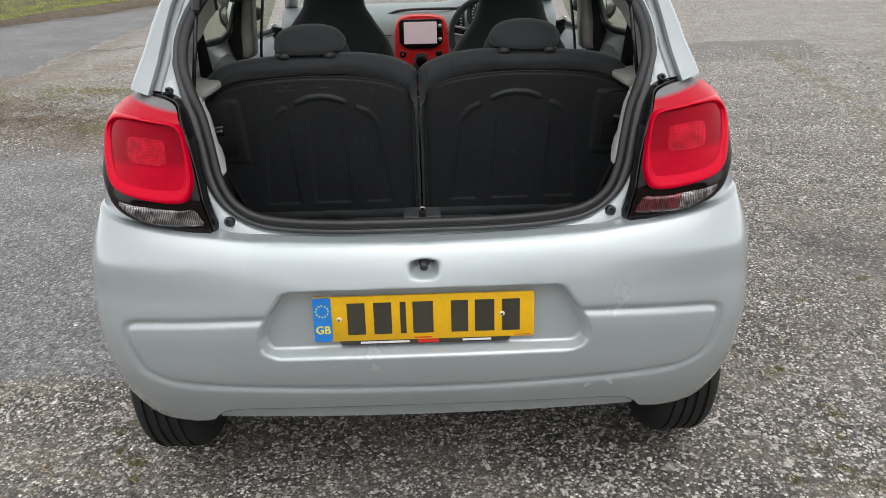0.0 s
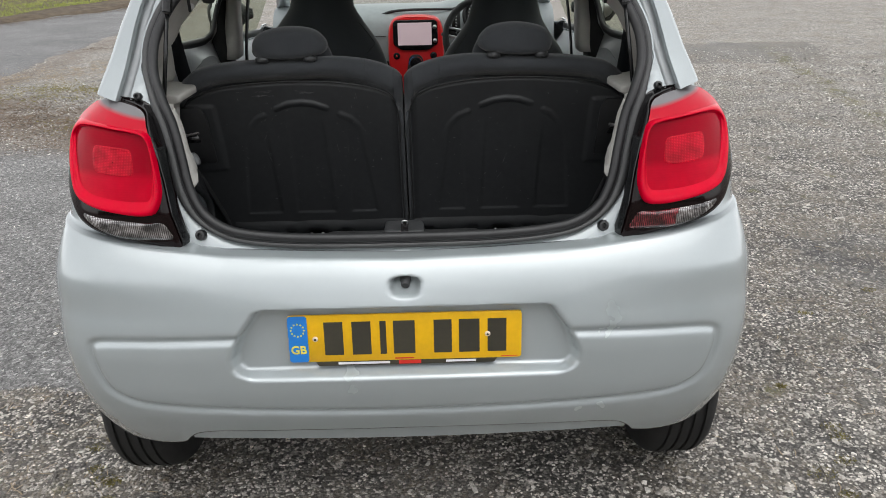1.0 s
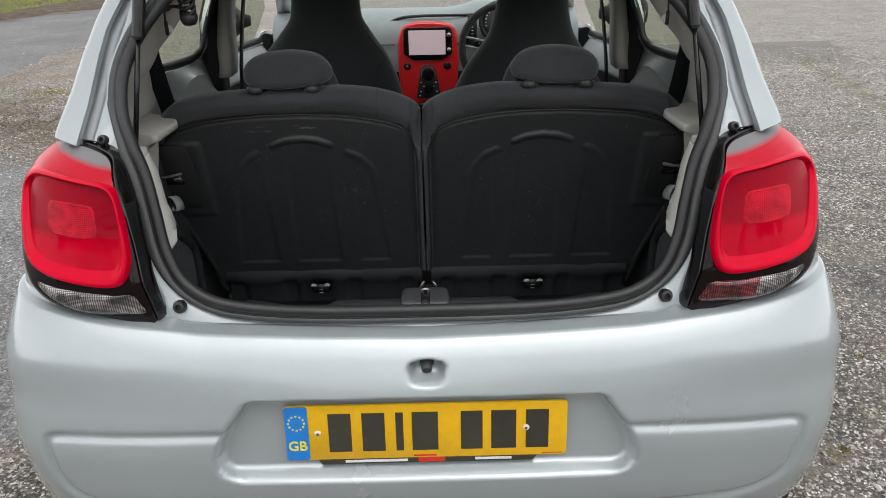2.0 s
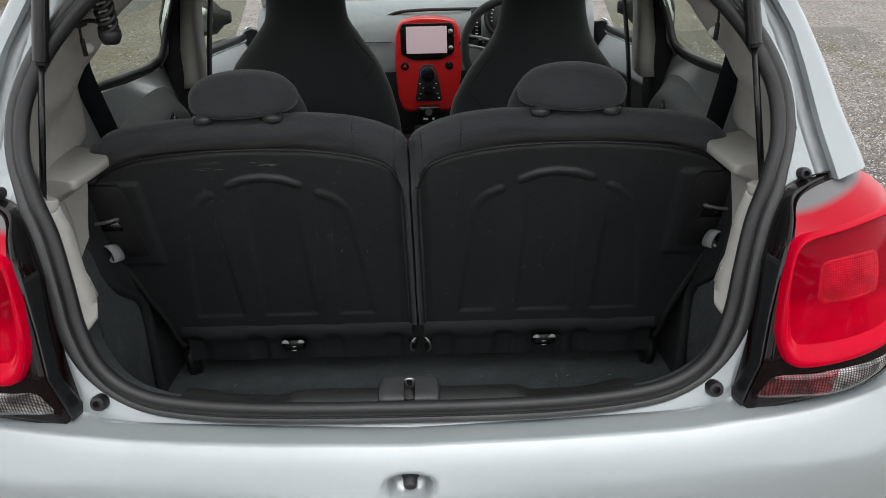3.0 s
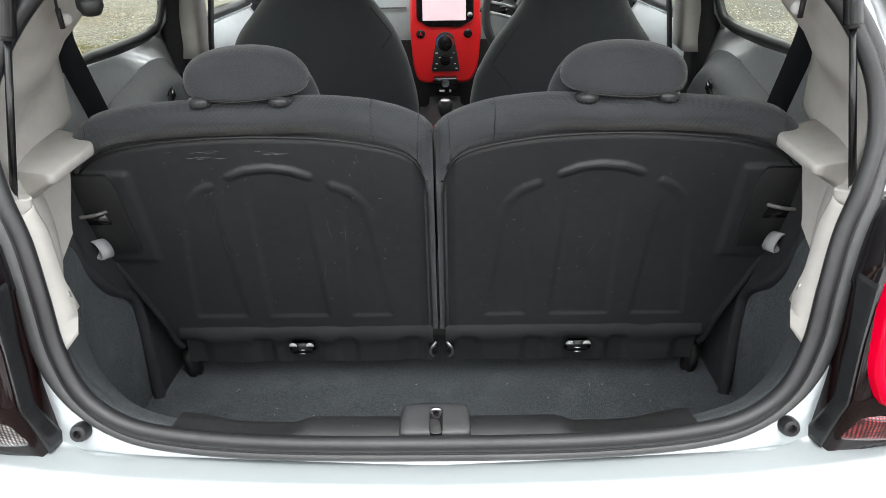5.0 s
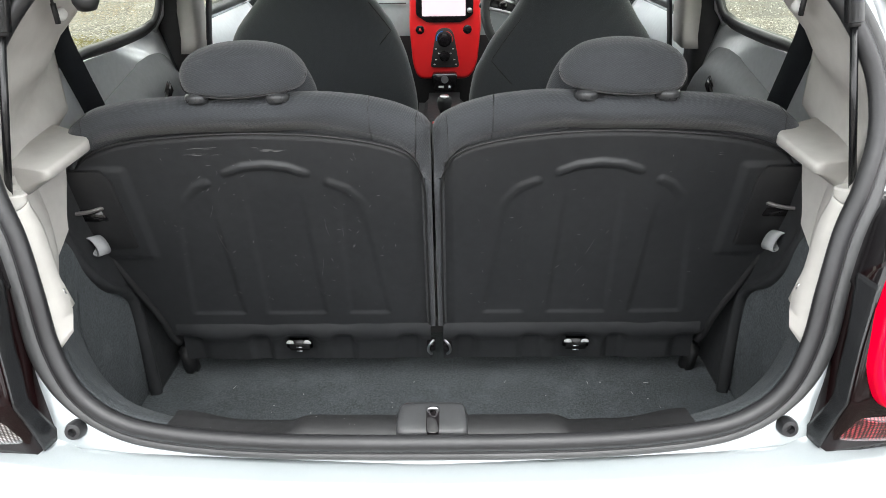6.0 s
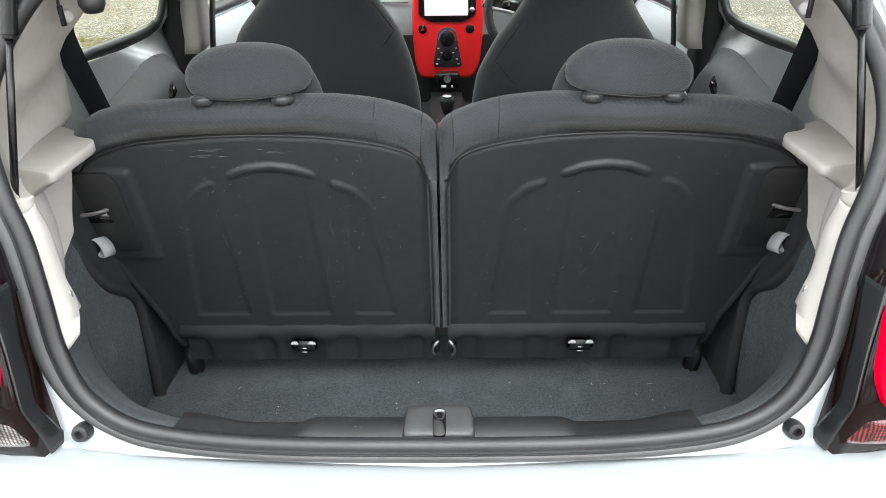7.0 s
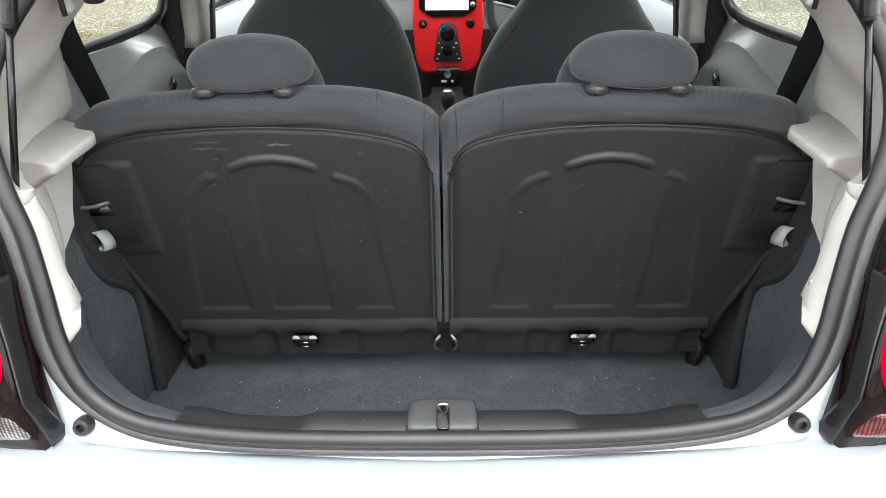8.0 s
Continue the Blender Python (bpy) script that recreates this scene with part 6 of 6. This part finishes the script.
part("seam_tag", block((0.003, 2.090, 1.092), (0.004, 0.005, 0.003), 0.0006), REDPRINT, car, "small red fabric tag")


# ---- cabin sides ----
def quarter_window(s):
    pts = [(2.20, 1.160), (2.41, 1.134), (2.55, 1.121), (2.70, 1.107), (2.755, 1.108), (2.783, 1.125), (2.80, 1.20), (2.795, 1.32), (2.60, 1.345), (2.35, 1.335), (2.20, 1.31)]
    loop = [Vector((s * (side_x(z) - 0.004), y, z)) for y, z in pts]
    smooth_loop = spline(loop, 90, closed=True)
    win = part("quarter_window", sweep(smooth_loop, [(-0.012, -0.010), (0.011, -0.010), (0.012, 0.001), (0.004, 0.0035), (0.0, 0.0), (-0.004, 0.0035), (-0.0115, 0.006)], closed=True, up=(s, 0, 0.45)), RUBBER, car, "fixed rear window in a black rubber surround")
    mid = [[Vector((s * (side_x(q.z) - 0.004), q.y, q.z)) for q in (Vector((0, 2.55, 1.22)).lerp(p, k) for p in smooth_loop)] for k in (1.0, 0.66, 0.33, 0.02)]
    pane = part("pane", loft(mid, caps=False), CLEAR, win)
    pane.visible_shadow = False


QUARTER_TOP = ((2.16, 0.965), (2.315, 1.023), (2.385, 1.041), (2.475, 1.053), (2.555, 1.060), (2.655, 1.061), (2.735, 1.051), (2.795, 1.023), (2.85, 0.963))


def quarter_trim(s):
    def at(u, v):
        y = 2.16 + 0.69 * u
        zt = smoothed(QUARTER_TOP, y)
        z = 0.45 + (zt - 0.45) * v
        swell = math.sin(math.pi * min(max((y - 2.2) / 0.66, 0), 1))
        x = 0.655 - 0.030 * step(1.0, 0.90, v) - 0.014 * swell * step(0.95, 0.75, v)
        return (x, y, z)
    return flip(grid(at, 44, 36), s)


for s in (-1, 1):
    quarter_window(s)
    side = part("rear_side_trim", quarter_trim(s), SIDEGREY, car, "charcoal moulded side trim")
    # black block stands for the dark slot in the trim
    part("trim_slot", block((s * 0.622, 2.662, 0.975), (0.010, 0.060, 0.034), 0.006, (24, 0, 0)), GLOSS, side)
    # inner skin above the trim
    def skin(u, v):
        y = 2.16 + 0.69 * u
        top = window_low(y) + 0.006
        low = smoothed(QUARTER_TOP, y) - 0.012
        z = low + (top - low) * v
        x_top = side_x(top) - 0.012
        return (0.652 + (x_top - 0.652) * (0.75 * v + 0.25 * v * v), y, z)
    thick(part("inner_skin", flip(grid(skin, 24, 12), s), SILVER_IN, side, "silver inner metal in lightened body paint"), 0.002, 1.0)
    def post_strip(u, v):
        z = 1.075 + 0.31 * v
        return (side_x(z) + (cab_x(2.85, z) - side_x(z)) * u - 0.008 - 0.014 * math.sin(math.pi * u), 2.79 + 0.062 * u, z)
    thick(part("window_post", flip(grid(post_strip, 8, 14), s), SILVER_IN, side), 0.002, 1.0)
    # door pillar: dark outer, pale upper trim
    def post_x(z):
        return min(line(((0.3, 0.70), (0.98, 0.69), (1.02, 0.674), (1.22, 0.669), (1.40, 0.56)), z), cab_x(2.85, z) - 0.008)
    post = part("door_pillar", flip(loft([[(cab_x(2.85, z) - 0.004, 2.850, z), (post_x(z), 2.845, z), (post_x(z) - 0.034, 2.852, z), (post_x(z) - 0.046, 2.95, z), (cab_x(2.95, z) - 0.004, 2.985, z)] for z in (0.35, 0.6, 0.85, 1.0, 1.05, 1.1, 1.15, 1.2, 1.25, 1.3, 1.35, 1.40)]), s), BLACK, car, "black door pillar")
    trim_rings = []
    for k in range(15):
        z = 1.018 + 0.38 * k / 14
        x = min(0.653 - 0.16 * (z - 1.02), post_x(z) - 0.01)
        w = 0.047 - 0.016 * step(1.03, 1.22, z)
        trim_rings.append([(x, 2.856, z), (x - w * 0.85, 2.860, z), (x - w, 2.870, z), (x - w, 2.955, z), (x, 2.962, z)])
    part("pillar_cover", flip(loft(trim_rings), s), TRIM, post)
    # belts
    strap = [Vector((s * x, y, z)) for x, y, z in ((0.590, 2.185, 1.262), (0.612, 2.205, 1.215), (0.620, 2.25, 1.14), (0.623, 2.295, 1.06), (0.62, 2.34, 0.95))]
    part("rear_belt", sweep(spline(strap, 20), [(-0.0195, -0.001), (0.0195, -0.001), (0.0195, 0.001), (-0.0195, 0.001)], up=(-s * 0.42, -0.88, 0.2)), BELT, car, "black woven seat belt")
    front = [Vector((s * x, y, z)) for x, y, z in ((0.530, 2.93, 1.38), (0.566, 2.90, 1.15), (0.585, 2.885, 0.95), (0.60, 2.87, 0.55))]
    part("front_belt", sweep(spline(front, 16), [(-0.022, -0.001), (0.022, -0.001), (0.022, 0.001), (-0.022, 0.001)], up=(-s, 0, 0)), BELT, car, "black woven seat belt")
    # front door inside
    inner = part("door_card", flip(grid(lambda u, v: (side_x(0.4 + v * 0.55) - 0.05 - 0.03 * step(1.0, 0.8, v), 2.99 + 0.92 * u, 0.35 + v * (0.60 - 0.06 * u)), 20, 14), s), GREYBLACK, car, "charcoal door lining")
    def door_shoulder(u, v):
        y = 2.992 + 0.93 * u
        top = window_low(y) - 0.008
        return (0.672 + (side_x(top) - 0.020 - 0.672) * (0.7 * v + 0.3 * v * v), y, top - 0.105 * (1 - v))
    thick(part("door_shoulder", flip(grid(door_shoulder, 24, 10), s), SILVER_IN, inner, "silver upper door skin in lightened body paint"), 0.002, 1.0)
    sillstrip = part("window_strip", sweep([Vector((s * (side_x(window_low(y)) - 0.012), y, window_low(y) + 0.004)) for y in (2.99, 3.2, 3.4, 3.6, 3.8, 3.93)], [(-0.016, -0.014), (0.016, -0.014), (0.016, 0.012), (-0.016, 0.012)]), RUBBER, inner)
    gl = part("door_glass", flip(grid(lambda u, v: (cab_x(2.99 + 0.84 * u, window_low(2.99 + 0.84 * u) + v * (0.33 - 0.10 * max(0, u - 0.5))) - 0.006, 2.99 + 0.84 * u, window_low(2.99 + 0.84 * u) + v * (0.33 - 0.10 * max(0, u - 0.5))), 12, 8), s), CLEAR, car)
    gl.visible_shadow = False
    # mirror
    mirror = part("wing_mirror", loft([[(s * (0.74 + 0.20 * k), 3.80 + 0.05 * math.cos(a) * r - 0.0, 1.075 + 0.07 * math.sin(a) * r) for a in (2 * math.pi * i / 20 for i in range(20))] for k, r in ((0.0, 0.3), (0.15, 0.45), (0.3, 0.9), (0.6, 1.0), (0.9, 0.95), (1.0, 0.6))]), BLACK, car, "black wing mirror")
    part("mirror_glass", slab([(0.86 + 0.065 * math.cos(a), 1.075 + 0.052 * math.sin(a)) for a in (2 * math.pi * i / 24 for i in range(24))], lambda a, b, d: Vector((s * a, 3.752 - d, b)), 0.003), STEEL, mirror)

part("cabin_floor", block((0, 3.25, 0.335), (1.36, 1.95, 0.03), 0.005), BLACK, car)
part("bulkhead", block((0, 4.28, 0.65), (1.30, 0.04, 0.66), 0.005), BLACK, car)


# ---- front seats ----
def front_seat(s):
    rows = []
    mid, shift = (0.347, 0.0) if s > 0 else (0.325, 0.02)
    table = ((0.42, 0.235), (0.60, 0.255), (0.83, 0.262), (0.955, 0.243), (1.043, 0.212), (1.128, 0.150), (1.19, 0.112), (1.28, 0.104), (1.36, 0.100), (1.41, 0.085), (1.44, 0.045))
    if s > 0:
        table = ((0.42, 0.235), (0.60, 0.255), (0.83, 0.268), (0.92, 0.256), (0.965, 0.236), (1.02, 0.207), (1.078, 0.164), (1.13, 0.133), (1.215, 0.113), (1.36, 0.100), (1.41, 0.085), (1.44, 0.045))
    for k in range(52):
        z = 0.42 + 1.02 * k / 51
        w = smoothed(table, z)
        cy = 2.985 - 0.16 * (z - 0.9)
        d = 0.065 * (1.0 if z < 1.1 else max(0.35, 1 - (z - 1.1) * 1.6))
        cx = mid - shift * step(1.0, 1.25, z)
        ring_pts = []
        for i in range(40):
            a = 2 * math.pi * i / 40
            c, q = math.cos(a), math.sin(a)
            X = (1 if c >= 0 else -1) * abs(c) ** 0.62
            Y = (1 if q >= 0 else -1) * abs(q) ** 0.8
            ring_pts.append((cx + w * X, cy + d * Y + 0.025 * X * X, z))
        rows.append(ring_pts)
    seat = part("front_seat", flip(loft(rows), s), FRONT_CLOTH, car, "charcoal fabric front seat with a built-in headrest")
    cush = part("cushion", block((s * 0.325, 3.22, 0.50), (0.48, 0.52, 0.18), 0.05, (6, 0, 0), 4), FRONT_CLOTH, seat)
    seam = ((0.176, 2.934, 1.125), (0.145, 2.945, 1.082), (0.124, 2.955, 1.050)) if s < 0 else ((0.212, 2.930, 1.085), (0.166, 2.941, 1.019), (0.136, 2.954, 0.969))
    fork = ((0.124, 2.955, 1.050), (0.138, 2.937, 1.036), (0.152, 2.930, 1.020)) if s < 0 else ((0.136, 2.954, 0.969), (0.158, 2.940, 0.946), (0.190, 2.931, 0.912))
    for pts in (seam, fork):
        part("seam", tube(spline([(s * x, y, z) for x, y, z in pts], 14), 0.0013, 6), RUBBER, seat)


for s in (-1, 1):
    front_seat(s)


# ---- dashboard ----
def dashboard():
    prof = [(3.98, 0.60), (3.96, 0.80), (3.965, 0.93), (3.99, 1.01), (4.04, 1.050), (4.14, 1.066), (4.34, 1.055)]
    rows = []
    for k in range(61):
        x = -0.69 + 1.38 * k / 60
        hood = 0.035 * math.exp(-(((x - 0.34) / 0.16) ** 4))
        rows.append([(x, y + 0.03 * x * x, z + (hood if i >= 3 else 0)) for i, (y, z) in enumerate(prof)])
    return loft([[Vector(p) for p in spline(r, 24)] for r in rows], caps=False, closed=False)


dash = part("dashboard", dashboard(), DASH, car, "grey-green dashboard with a red centre console")


part("lower_dash", grid(lambda u, v: ((2 * u - 1) * 0.68, 3.945 + 0.03 * (2 * u - 1) ** 2 - 0.01 * v, 0.45 + 0.37 * v), 20, 8), BLACK, dash)


# black strip along the dark underside of the dash hood
part("dash_dark_strip", sweep(spline([(-0.16, 4.02, 1.030), (-0.10, 4.015, 1.048), (0.0, 4.012, 1.054), (0.15, 4.012, 1.054), (0.30, 4.02, 1.052)], 24), [(-0.004, -0.006), (0.004, -0.006), (0.004, 0.006), (-0.004, 0.006)]), BLACK, dash)
part("dash_seam", sweep([Vector((-0.66 + 0.52 * k / 10, 3.960 + 0.03 * (-0.66 + 0.52 * k / 10) ** 2, 0.937)) for k in range(11)], [(-0.002, -0.002), (0.002, -0.002), (0.002, 0.002), (-0.002, 0.002)]), GREYBLACK, dash)


def console():
    outline = [(-0.100, 0.665), (0.098, 0.665), (0.128, 0.72), (0.142, 0.86), (0.138, 0.98), (0.118, 1.026), (0.05, 1.040), (-0.05, 1.040), (-0.105, 1.024), (-0.126, 0.98), (-0.130, 0.86), (-0.120, 0.72)]
    return slab(rounded(outline, 0.03, 4), lambda a, b, d: Vector((a + 0.003, 3.955 - 0.10 * (1.0 - b) - d, b)), 0.05, 0.016, 5)


part("centre_console", console(), CONSOLE, dash, "gloss red console")
face = lambda a, b, d: Vector((a + 0.003, 3.955 - 0.10 * (1.0 - b) - 0.05 - d, b))
part("screen_surround", slab(rounded([(-0.103, 0.905), (-0.06, 0.878), (0.065, 0.878), (0.112, 0.905), (0.112, 1.005), (0.10, 1.018), (-0.09, 1.018), (-0.103, 1.005)], 0.012), face, 0.006, 0.003), GLOSS, dash)
sharp(part("screen", slab(rounded([(-0.080, 0.902), (0.083, 0.902), (0.083, 1.006), (-0.080, 1.006)], 0.004), lambda a, b, d: face(a, b, d + 0.006), 0.002), SCREEN, dash, "blank pale pink display"), 20)
for x, z, r in ((0.098, 0.985, 0.010), (0.098, 0.922, 0.010)):
    part("screen_knob", lathe([(0.001, 0.0), (r, 0.0), (r * 0.9, 0.012), (0.001, 0.013)], face(x, z, 0.006), (0, -1, 0), 20), STEEL, dash)
for x in (-0.089, 0.090):
    part("console_button", lathe([(0.001, 0.0), (0.0165, 0.0), (0.0165, 0.003), (0.0135, 0.005), (0.001, 0.004)], face(x, 0.852, 0.0), (0, -1, 0), 24), GLOSS, dash)
part("hazard_mark", slab([(-0.0965, 0.8475), (-0.0815, 0.8475), (-0.089, 0.8605)], lambda a, b, d: face(a, b, d + 0.0048), 0.0008), REDPRINT, dash)
part("heater_panel", slab(rounded([(-0.052, 0.712), (0.060, 0.712), (0.045, 0.80), (0.036, 0.845), (0.018, 0.858), (-0.010, 0.858), (-0.028, 0.845), (-0.037, 0.80)], 0.012), face, 0.004, 0.002), BLACK, dash)
for z, r in ((0.815, 0.026), (0.755, 0.020)):
    knob = part("heater_knob", lathe([(0.001, 0.0), (r, 0.0), (r, 0.004), (r * 0.72, 0.006), (r * 0.66, 0.022), (0.001, 0.023)], face(0.003, z, 0.004), (0, -1, 0), 28), GLOSS, dash)
    sharp(knob)
for a0, a1, mt in ((100, 195, BLUE), (-15, 80, REDPRINT)):
    arc = [face(0.003 + 0.031 * math.cos(radians(a)), 0.817 + 0.031 * math.sin(radians(a)), 0.005) for a in range(a0, a1, 6)]
    part("heat_arc", tube(arc, 0.0013, 6), mt, dash)
for x, z in ((-0.030, 0.782), (0.036, 0.782), (-0.018, 0.765), (0.026, 0.765), (-0.030, 0.742), (0.040, 0.742), (-0.036, 0.724), (0.046, 0.724)):
    part("heater_mark", block(face(x, z, 0.0048), (0.008, 0.001, 0.004), 0.0), WHITE, dash)
part("socket_panel", slab(rounded([(-0.040, 0.632), (0.046, 0.632), (0.052, 0.70), (-0.046, 0.70)], 0.014), lambda a, b, d: Vector((a + 0.003, 3.86 - d, b)), 0.04, 0.006), GLOSS, dash)
part("socket_ring", lathe([(0.0122, 0.0), (0.0142, 0.0), (0.0142, 0.002), (0.0122, 0.002), (0.0115, -0.006), (0.001, -0.006)], (0.006, 3.818, 0.680), (0, -1, 0), 24), SIDEGREY, dash)
part("usb_port", block((-0.008, 3.817, 0.652), (0.020, 0.004, 0.008), 0.001), WHITE, dash)
part("aux_port", block((0.024, 3.817, 0.652), (0.008, 0.004, 0.009), 0.001), WHITE, dash)
tunnel = part("tunnel", block((0.003, 3.55, 0.48), (0.20, 0.75, 0.26), 0.04, (0, 0, 0), 3), BLACK, car)
lever = part("gear_lever", tube([(0.006, 3.50, 0.56), (0.006, 3.49, 0.66)], 0.011, 12), BLACK, car, "black gear lever with a metal-topped knob")
part("gear_knob", lathe([(0.002, -0.035), (0.015, -0.033), (0.023, -0.008), (0.026, 0.012), (0.022, 0.026), (0.002, 0.030)], (0.007, 3.488, 0.685), (0, -0.1, 1), 24), GREYBLACK, lever)
part("knob_cap", lathe([(0.001, 0.0), (0.017, 0.0), (0.015, 0.003), (0.001, 0.004)], (0.007, 3.485, 0.714), (0, -0.1, 1), 20), STEEL, lever)


def steering_wheel():
    c = Vector((0.322, 3.58, 0.975))
    ax = Vector((0, -0.90, 0.43)).normalized()
    u, w = Vector((1, 0, 0)), ax.cross(Vector((1, 0, 0)))
    rim_pts = [c + (u * math.cos(a) + w * math.sin(a)) * 0.175 for a in (2 * math.pi * k / 48 for k in range(48))]
    wheel_ob = part("steering_wheel", sweep(rim_pts, ring(0.0155, 12), closed=True, up=tuple(ax)), GREYBLACK, car, "charcoal steering wheel with silver spoke trims")
    hubp = part("hub", lathe([(0.002, -0.02), (0.075, -0.02), (0.085, 0.0), (0.07, 0.02), (0.002, 0.028)], c, ax, 32), GREYBLACK, wheel_ob)
    for a in (170, 10, 270):
        d = u * math.cos(radians(a)) + w * math.sin(radians(a))
        part("spoke", sweep([c + d * 0.06, c + d * 0.12, c + d * 0.170], [(-0.020, -0.008), (0.020, -0.008), (0.020, 0.008), (-0.020, 0.008)], up=tuple(ax)), GREYBLACK, wheel_ob)
        if a != 270:
            for lift in (0.016, -0.020):
                part("spoke_trim", sweep([c + d * 0.075 + ax * 0.010 + w * (lift - 0.006), c + d * 0.165 + ax * 0.010 + w * lift], [(-0.005, -0.002), (0.005, -0.002), (0.005, 0.002), (-0.005, 0.002)], up=tuple(ax)), STEEL, wheel_ob)
            part("spoke_button", lathe([(0.001, 0.0), (0.015, 0.0), (0.013, 0.005), (0.001, 0.006)], c + d * 0.118 + ax * 0.008 - w * 0.002, ax, 20), GLOSS, wheel_ob)
    part("stalk", tube([(0.20, 3.66, 0.97), (0.13, 3.64, 0.985)], 0.008, 10), BLACK, car)


steering_wheel()
cluster = part("instrument_cluster", lathe([(0.002, -0.05), (0.085, -0.05), (0.09, 0.02), (0.078, 0.03), (0.074, 0.012), (0.002, 0.010)], (0.325, 3.93, 1.03), (0, -1, 0.25), 40), BLACK, car, "round black instrument cluster")
tacho = part("tachometer", block((0.205, 3.915, 1.015), (0.040, 0.03, 0.115), 0.008, (0, 0, 0)), BLACK, cluster)
for k in range(7):
    part("tacho_mark", block((0.205, 3.8985, 0.972 + 0.0145 * k), (0.010, 0.002, 0.003), 0.0), WHITE, tacho)
part("dial_face", lathe([(0.001, 0.0), (0.070, 0.0), (0.069, 0.002), (0.001, 0.002)], (0.325, 3.918, 1.033), (0, -1, 0.25), 40), GREYBLACK, cluster)
for k in range(18):
    a = radians(-30 + 240 * k / 17)
    part("dial_mark", block((0.325 + 0.06 * math.cos(a), 3.912, 1.035 + 0.06 * math.sin(a)), (0.004, 0.002, 0.007), 0.0, (0, -math.degrees(a) + 90, 0)), WHITE, cluster)


# ---- behind the camera: bare trees, mirrored in the lamps; a hedge added to shade ----
HEDGE = plain("hedge_leaf", (0.035, 0.05, 0.02), (0.07, 0.085, 0.035), 2, 0.8)


def limb(verts, faces, a, b, ra, rb, n):
    d = (b - a).normalized()
    u = d.orthogonal().normalized()
    w = d.cross(u)
    k = len(verts)
    for p, r in ((a, ra), (b, rb)):
        verts.extend(p + (u * math.cos(2 * math.pi * i / n) + w * math.sin(2 * math.pi * i / n)) * r for i in range(n))
    faces.extend((k + i, k + (i + 1) % n, k + n + (i + 1) % n, k + n + i) for i in range(n))


def bare_tree(seed, height):
    rnd = random.Random(seed)
    trunk, crown = ([], []), ([], [])

    def grow(p, d, length, r, level):
        for _ in range(3):
            q = p + d * (length / 3)
            store = trunk if level == 0 else crown
            limb(store[0], store[1], p, q, r, r * 0.82, 8 if level == 0 else 5 if level < 3 else 3)
            p, r = q, r * 0.82
            d = (d + Vector((rnd.uniform(-1, 1), rnd.uniform(-1, 1), rnd.uniform(-0.4, 0.8))) * 0.16).normalized()
            if level < 5:
                for _ in range(1 if level else 2):
                    side = Vector((rnd.uniform(-1, 1), rnd.uniform(-1, 1), rnd.uniform(0.0, 0.9)))
                    grow(p, (d * 0.55 + side.normalized() * 0.8).normalized(), length * rnd.uniform(0.55, 0.75), r * 0.6, level + 1)

    grow(Vector((0, 0, -0.1)), Vector((0, 0, 1)), height * 0.5, height * 0.018, 0)
    tree = new("bare_tree")
    tagged(tree, "tall bare deciduous tree at the edge of the tarmac", "tree", "trees round the tarmac")
    part("trunk", trunk, BARK, tree)
    tagged(part("crown", crown, BARK, tree), "fine leafless twigs", kind="stuff")
    return tree


first = bare_tree(3, 11)
second = bare_tree(8, 12.5)
first.matrix_basis = pose(-4.5, -11, 0, 0, 0, 20)
second.matrix_basis = pose(3.0, -12.5, 0, 0, 0, 75)
for src, x, y, turn in ((first, 9.0, -11.5, 150), (second, -11.0, -12.5, 200), (first, 15.5, -13, 260), (second, -17.5, -14, 310), (first, -0.8, -15.5, 95), (second, 6.2, -16, 15), (first, -7.6, -17, 170)):
    copy_thing(src, pose(x, y, 0, 0, 0, turn))


# unseen hedge, added to block low light and darken reflections
def hedge_leaves():
    rnd = random.Random(21)
    verts, faces = [], []
    for _ in range(34000):
        x = rnd.uniform(-26, 26)
        top = 3.8 + 0.9 * noise.noise((x * 0.35, 2, 7)) + 0.3 * noise.noise((x * 1.4, 5, 1))
        z = top * rnd.random() ** 0.8
        y = -9.6 + rnd.gauss(0, 0.45)
        r = rnd.uniform(0.07, 0.15)
        m = pose(x, y, z, rnd.uniform(0, 360), rnd.uniform(0, 360), rnd.uniform(0, 360))
        k = len(verts)
        verts += [m @ Vector(p) for p in ((-r, 0, 0), (0, -r * 0.5, 0.01), (r, 0, 0), (0, r * 0.5, 0.01))]
        faces.append((k, k + 1, k + 2, k + 3))
    return verts, faces


tagged(part("hedge", hedge_leaves(), HEDGE, smooth=False), "unseen dark hedge added to block low light", "hedge", kind="stuff")
